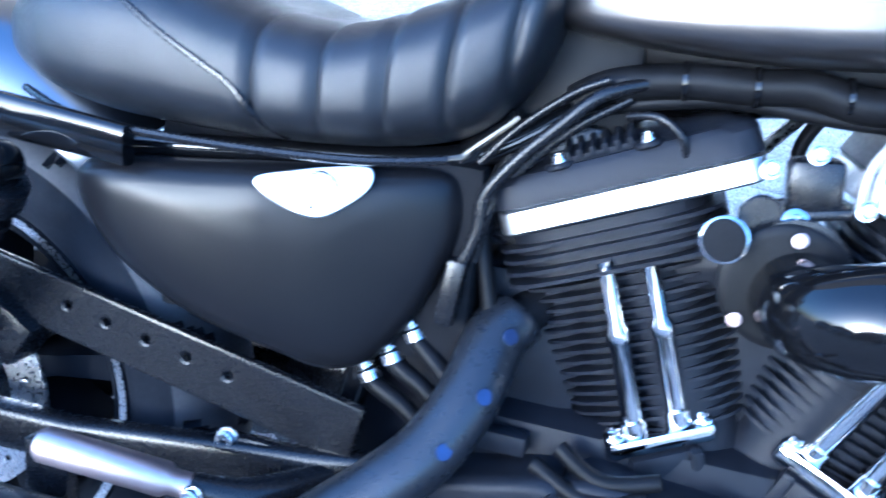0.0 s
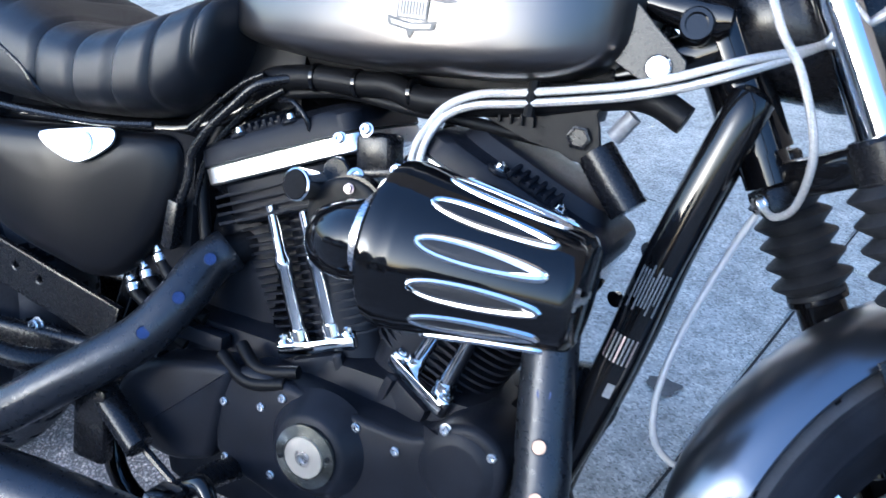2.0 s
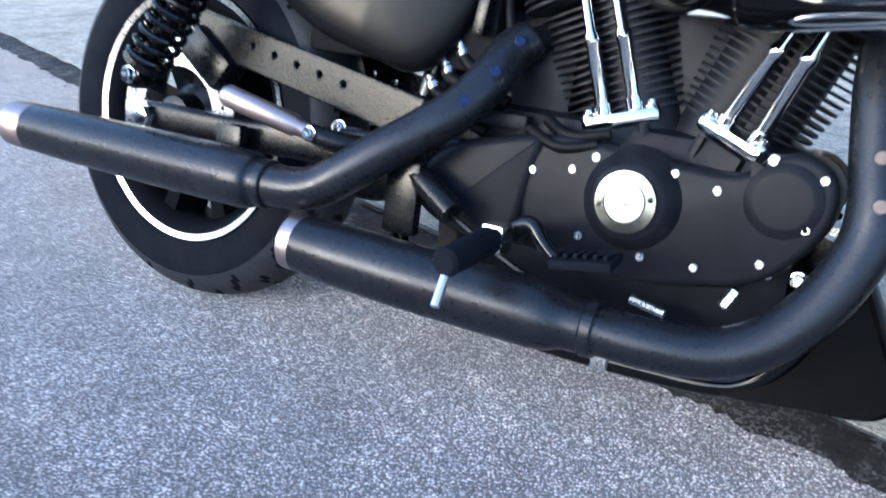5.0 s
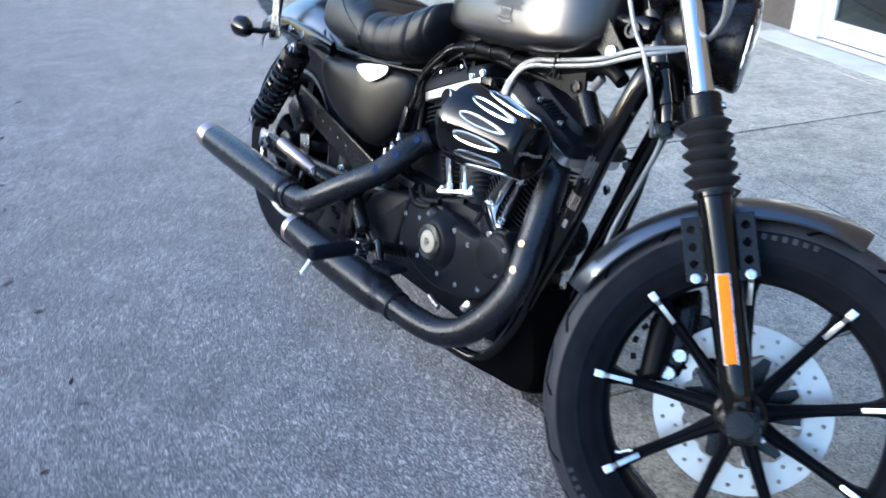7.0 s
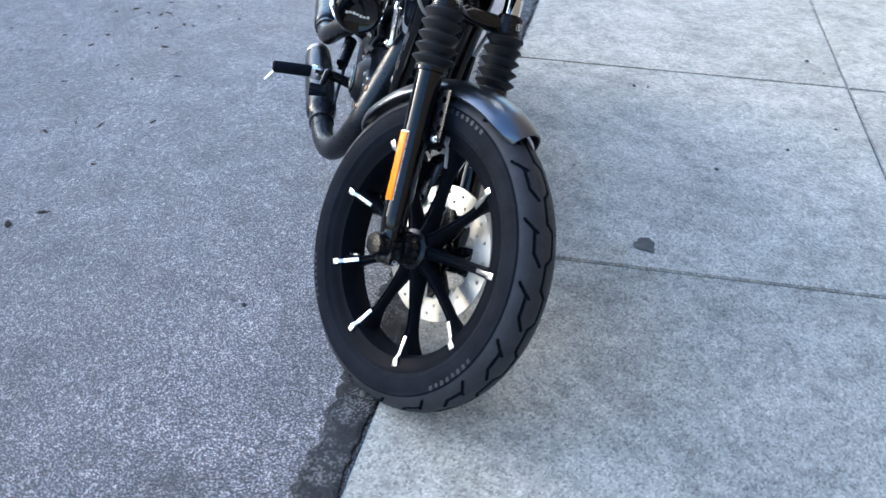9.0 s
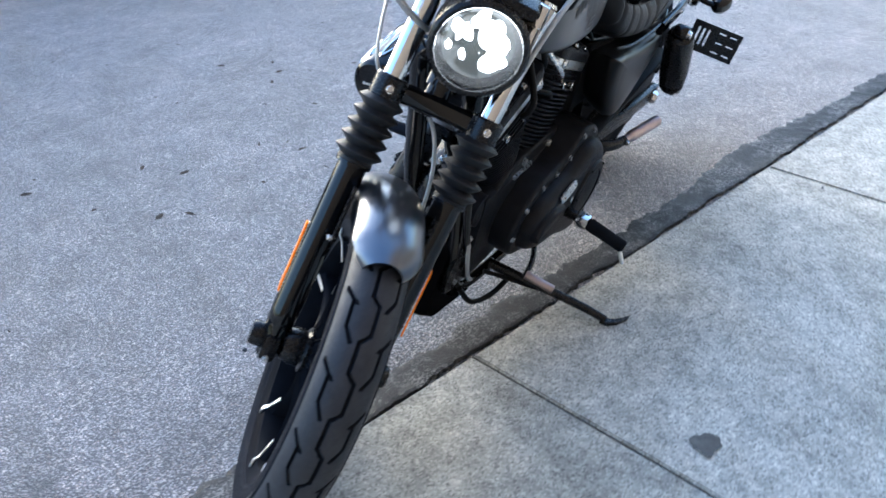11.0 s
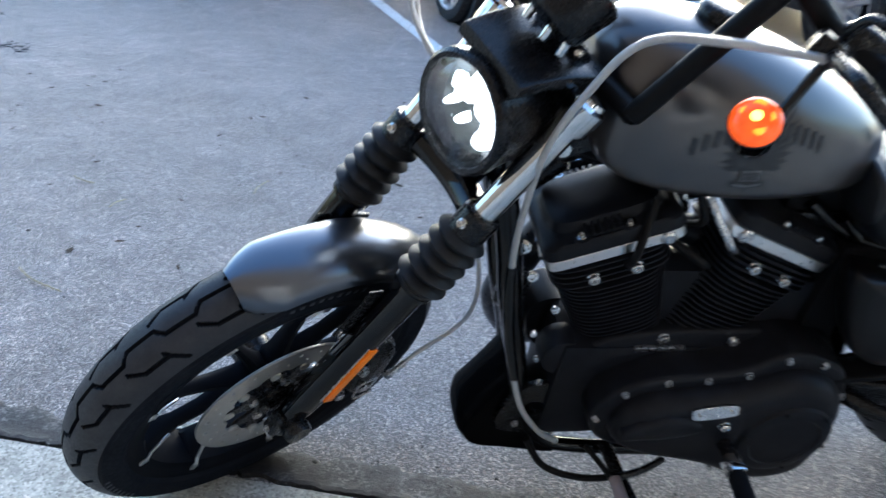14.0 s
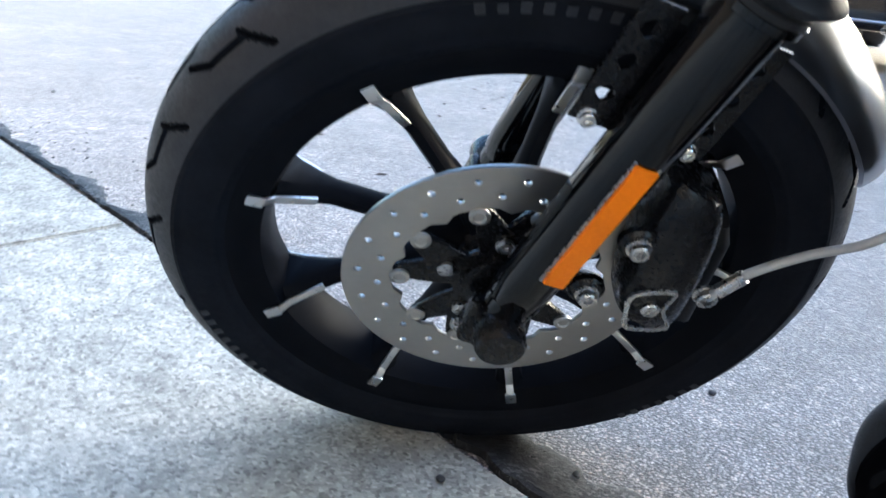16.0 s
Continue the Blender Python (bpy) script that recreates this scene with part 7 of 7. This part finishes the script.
# unseen above the door foot; height and dark tone added to dim the motorcycle's left
wall = tagged(wall_block("wall_north", -14, -0.86, 0.02, 0.3, 0.0, 14.0, RENDER, None), "brown shop wall, mostly unseen, made tall to block sky light", "wall", kind="structure")
tagged(wall_block("wall_north", 0.96, 14, 0.02, 0.3, 0.0, 14.0, RENDER, None), "brown shop wall, mostly unseen, made tall to block sky light", "wall", kind="structure")
tagged(wall_block("wall_north", -0.86, 0.96, 0.02, 0.3, 2.4, 14.0, RENDER, None), "unseen brown wall above the doors, made tall to block sky light", "wall", kind="structure")
tagged(wall_block("roof_slab", -14, 14, 0.02, 9, 14.0, 14.3, RENDER, None), "unseen flat roof slab added on top of the shop", "roof", kind="structure")
tagged(wall_block("wall_back", -0.86, 0.96, 2.2, 2.3, 0.0, 2.4, RENDER, None), "unseen plain wall added inside the shop entrance", "wall", kind="structure")
tagged(wall_block("threshold", -0.8, 0.92, -0.06, 0.12, 0.008, 0.022, STEEL, None, 0.004), "aluminium door threshold", "threshold", kind="structure")
# pale strip: reflected sky light before the doors, put into the colour
tagged(wall_block("pavement_band", -0.9, 2.4, -0.3, -0.07, 0.0095, 0.0125, mat("pale_sky_reflection", (0.52, 0.525, 0.53), 0.7, 0, 0.12, 6, 0.4, 240), None, 0.001), "paler band before the doors, sky reflection painted on the concrete", "pavement band", kind="structure")
for nm, x0, x1 in (("door_1", -0.63, -0.004), ("door_2", 0.004, 0.84)):
    door = tagged(wall_block(nm, x0, x1, 0.03, 0.075, 0.026, 0.135, WHITE, None, 0.006), "white-framed glazed shop door", "door", kind="structure")
    wall_block("stile", x0, x0 + 0.075, 0.03, 0.075, 0.137, 2.3, WHITE, door)
    wall_block("stile", x1 - 0.075, x1, 0.03, 0.075, 0.137, 2.3, WHITE, door)
    wall_block("top_rail", x0 + 0.077, x1 - 0.077, 0.03, 0.075, 2.2, 2.3, WHITE, door)
    wall_block("pane", x0 + 0.07, x1 - 0.07, 0.05, 0.058, 0.13, 2.21, SHOP_GLASS, door, 0.001, "dark glass pane")
    for k in range(4):
        wall_block("screw", x0 + 0.05 + k * (x1 - x0 - 0.1) / 3, x0 + 0.058 + k * (x1 - x0 - 0.1) / 3, 0.026, 0.031, 0.05 + 0.012 * (k % 2), 0.058 + 0.012 * (k % 2), STEEL, door, 0.001)
for x0, x1 in ((-0.86, -0.635), (0.845, 0.96)):
    tagged(wall_block("door_jamb", x0, x1, 0.0, 0.12, 0.0, 2.4, WHITE, None), "white door jamb", "door jamb", kind="structure")
tagged(wall_block("door_head", -0.633, 0.843, 0.0, 0.12, 2.305, 2.4, WHITE, None), "white door head", "door head", kind="structure")

# ---- parked cars: x to the nose from the rear axle, y left ----
CAR_TYRE = mat("car_tyre_rubber", (0.02, 0.02, 0.021), 0.75, 0, 0.2, 20, 0.2, 500, dust=0.2)
ALLOY = mat("silver_alloy", (0.75, 0.75, 0.76), 0.35, 0.5, 0.08, 20)
GREY_ALLOY = mat("grey_alloy", (0.5, 0.5, 0.51), 0.35, 0.6, 0.1, 20)
CLADDING = mat("black_plastic_cladding", (0.025, 0.025, 0.027), 0.55, 0, 0.15, 20, 0.3, 700)
CAR_GLASS = mat("tinted_car_glass", (0.012, 0.014, 0.016), 0.03, 0, 0.1, 4)
TAIL = mat("tail_light_red", (0.35, 0.012, 0.015), 0.12, 0, 0.1, 60)


def car_wheel(x, y, out, r, alloy, spokes, split, car):
    m = Matrix.Translation((x, y, r)) @ (Matrix.Rotation(-math.pi / 2, 4, "X") if out > 0 else Matrix.Rotation(math.pi / 2, 4, "X"))
    tyre_ = part("wheel", lathe([(r * 0.7, -0.1), (r * 0.8, -0.115), (r * 0.95, -0.108), (r * 0.995, -0.08), (r, -0.04), (r, 0.04), (r * 0.995, 0.08), (r * 0.95, 0.108), (r * 0.82, 0.115), (r * 0.75, 0.106), (r * 0.72, 0.08)], m, 56, True), CAR_TYRE, car, "black car tyre on an alloy wheel")
    part("rim", lathe([(r * 0.7, -0.06), (r * 0.69, 0.09), (r * 0.725, 0.112), (r * 0.76, 0.113), (r * 0.75, 0.1)], m, 48, True), alloy, tyre_, "alloy rim")
    part("hub_disc", lathe([(r * 0.45, 0.066), (r * 0.45, 0.07), (r * 0.15, 0.071)], m, 32), STEEL, tyre_)
    # flat dark disc painting the shade behind the spokes
    part("wheel_dark", lathe([(r * 0.7, 0.058), (r * 0.7, 0.062), (0.02, 0.063)], m, 32), DARK, tyre_)
    part("hub_cap", lathe([(0.035, 0.08), (0.033, 0.098), (0.02, 0.101)], m, 20), alloy, tyre_)
    for k in range(spokes):
        for q in ((-split, split) if split else (0,)):
            a = 2 * math.pi * k / spokes
            sm = m @ Matrix.Rotation(a, 4, "Z")
            rr = []
            for f, w, h in ((0.08, 0.022, 0.09), (0.35, 0.019, 0.096), (0.71, 0.026, 0.106)):
                yy = q * (f - 0.05) * r
                rr.append([sm @ Vector((f * r, yy + dy, h + dz)) for dy, dz in ((-w, -0.02), (-w * 0.7, 0), (w * 0.7, 0), (w, -0.02))])
            part("wheel_spoke", skin(rr), alloy, tyre_)


def car(m, paint, paint_name, alloy, spokes, split, length, width, height, r, label, tall):
    body_mat = mat(paint_name, paint, 0.22, 0.35, 0.05, 6, coat=0.8)
    c = tagged(new("parked_car"), label, "car", "cars in the bays")
    hw, base, rear = width / 2, length - 1.75, -0.92
    # x, underside, belt height, half width
    rows = rows_between([(rear, 0.42, 0.80, hw * 0.80), (rear + 0.05, 0.34, 0.92, hw * 0.9), (rear + 0.2, 0.30, 0.99, hw * 0.97), (-0.2, 0.26, 1.0, hw), (0.6, 0.24, 0.98, hw), (1.6, 0.24, 0.95, hw), (2.6, 0.25, 0.92, hw * 0.99), (base, 0.27, 0.82, hw * 0.94), (length - 1.05, 0.3, 0.72, hw * 0.82), (length - 0.93, 0.36, 0.62, hw * 0.66)], 44)
    part("body", skin([oval((x, 0, (zb + zt) / 2), Y, Z, w, (zt - zb) / 2, 5, 44) for x, zb, zt, w in rows]), body_mat, c, label)
    g = rows_between([(rear + 0.12, 0.98, 0.99, hw * 0.82), (rear + 0.35, 0.96, height * 0.9, hw * 0.76), (0.0, 0.95, height, hw * 0.74), (1.0, 0.94, height, hw * 0.73), (1.7, 0.92, height * 0.93, hw * 0.76), (2.35, 0.9, 0.93, hw * 0.84)], 26)
    part("cabin", skin([oval((x, 0, (zb + zt) / 2), Y, Z, w, max(0.01, (zt - zb) / 2), 4, 36) for x, zb, zt, w in g]), CAR_GLASS, c, "tinted windows")
    part("roof", skin([oval((x, 0, z), Y, Z, hw * 0.70, 0.03, 4, 24) for x, z in ((-0.45, height - 0.02), (0.0, height), (1.0, height), (1.5, height - 0.05))]), body_mat, c)
    # lower bumper, reflectors, lamps
    part("rear_bumper", skin([oval((rear + 0.10 + 0.16 * (abs(f) ** 3), f * hw * 0.93, 0.44), X, Z, 0.13, 0.15, 3.5, 28) for f in np.linspace(-1, 1, 15)]), CLADDING if tall else body_mat, c, "rear bumper")
    part("bumper_strip", tube([(rear - 0.035 + 0.16 * (abs(f) ** 3), f * hw * 0.9, 0.36) for f in np.linspace(-1, 1, 15)], 0.012, 8, 1), BAND if not tall else CLADDING, c, "bright bumper strip")
    for s in (-1, 1):
        part("reflector", block((0.02, 0.17, 0.035), pose(rear + 0.022, s * hw * 0.72, 0.53, 0, 0, s * 16), 0.006), TAIL, c, "red rear reflector")
        part("tail_light", block((0.2, 0.12, 0.15), pose(rear + 0.18, s * hw * 0.87, 0.83, 0, 0, s * 12), 0.04), TAIL, c, "red tail light")
        ex = part("exhaust_tip", lathe([(0.032, 0.0), (0.036, 0.004), (0.036, 0.09), (0.03, 0.09), (0.03, 0.0)], along((rear + 0.06, s * hw * 0.52, 0.31), (-1, 0, 0)), 20, True), CHROME, c, "chrome exhaust tip")
        part("exhaust_tip", lathe([(0.032, 0.0), (0.036, 0.004), (0.036, 0.09), (0.03, 0.09), (0.03, 0.0)], along((rear + 0.06, s * hw * 0.42, 0.31), (-1, 0, 0)), 20, True), CHROME, c, "chrome exhaust tip")
        for x in (0.0, base):
            part("wheel_arch", lathe([(r * 1.13, -0.2), (r * 1.13, 0.012), (r * 1.22, 0.012), (r * 1.24, 0.0), (r * 1.24, -0.05)], Matrix.Translation((x, s * hw * 0.985, r)) @ (Matrix.Rotation(-math.pi / 2, 4, "X") if s > 0 else Matrix.Rotation(math.pi / 2, 4, "X")), 48, True), CLADDING, c, "black wheel arch")
            # flat dark disc in place of the hollow arch, its shade put in as colour
            part("wheel_well_shade", disc(Matrix.Translation((x, s * (hw * 0.985 - 0.0), r)) @ (Matrix.Rotation(-math.pi / 2, 4, "X") if s > 0 else Matrix.Rotation(math.pi / 2, 4, "X")) @ pose(0, 0, -0.002), r * 1.12, 0.006, 40), DARK, c)
            car_wheel(x, s * (hw - 0.06), s, r, alloy, spokes, split, c)
        part("sill", block((base - 2 * r, 0.06, 0.1), pose(base / 2, s * hw * 0.95, 0.29), 0.02), CLADDING, c)
        part("door_mirror", block((0.1, 0.18, 0.13), pose(2.0, s * (hw + 0.08), 1.0), 0.03), body_mat, c)
    part("plate_recess", block((0.03, 0.5, 0.13), pose(rear + 0.03, 0, 0.72), 0.008), DARK, c)
    part("plate_blank", block((0.012, 0.31, 0.15), pose(rear + 0.012, 0, 0.72), 0.004), LABEL, c)
    c.matrix_world = m
    return c


YAW = -73.4
lft = Vector((math.cos(radians(YAW + 90)), math.sin(radians(YAW + 90)), 0))


def parked(x, y, width):
    """The pose of a car whose left rear tyre stands at (x, y)."""
    p = Vector((x, y, 0)) - lft * (width / 2 - 0.07)
    return pose(p.x, p.y, 0, 0, 0, YAW)


car(parked(-0.59, -4.66, 1.84), (0.006, 0.0065, 0.009), "charcoal_car_paint", ALLOY, 10, 0, 4.6, 1.84, 1.62, 0.365, "charcoal grey crossover parked nose-in", False)
car(parked(-3.54, -4.68, 1.82), (0.62, 0.65, 0.68), "silver_blue_car_paint", GREY_ALLOY, 5, 0.32, 4.5, 1.82, 1.65, 0.365, "silver hatchback with grey bumper, parked nose-in", True)
car(parked(-6.45, -4.22, 1.85), (0.85, 0.85, 0.84), "white_car_paint", ALLOY, 5, 0, 4.7, 1.85, 1.68, 0.375, "white estate car parked nose-in", False)
car(parked(2.15, -6.6, 1.84), (0.02, 0.021, 0.024), "black_car_paint", ALLOY, 10, 0, 4.6, 1.84, 1.5, 0.34, "black saloon car parked nose-in", False)
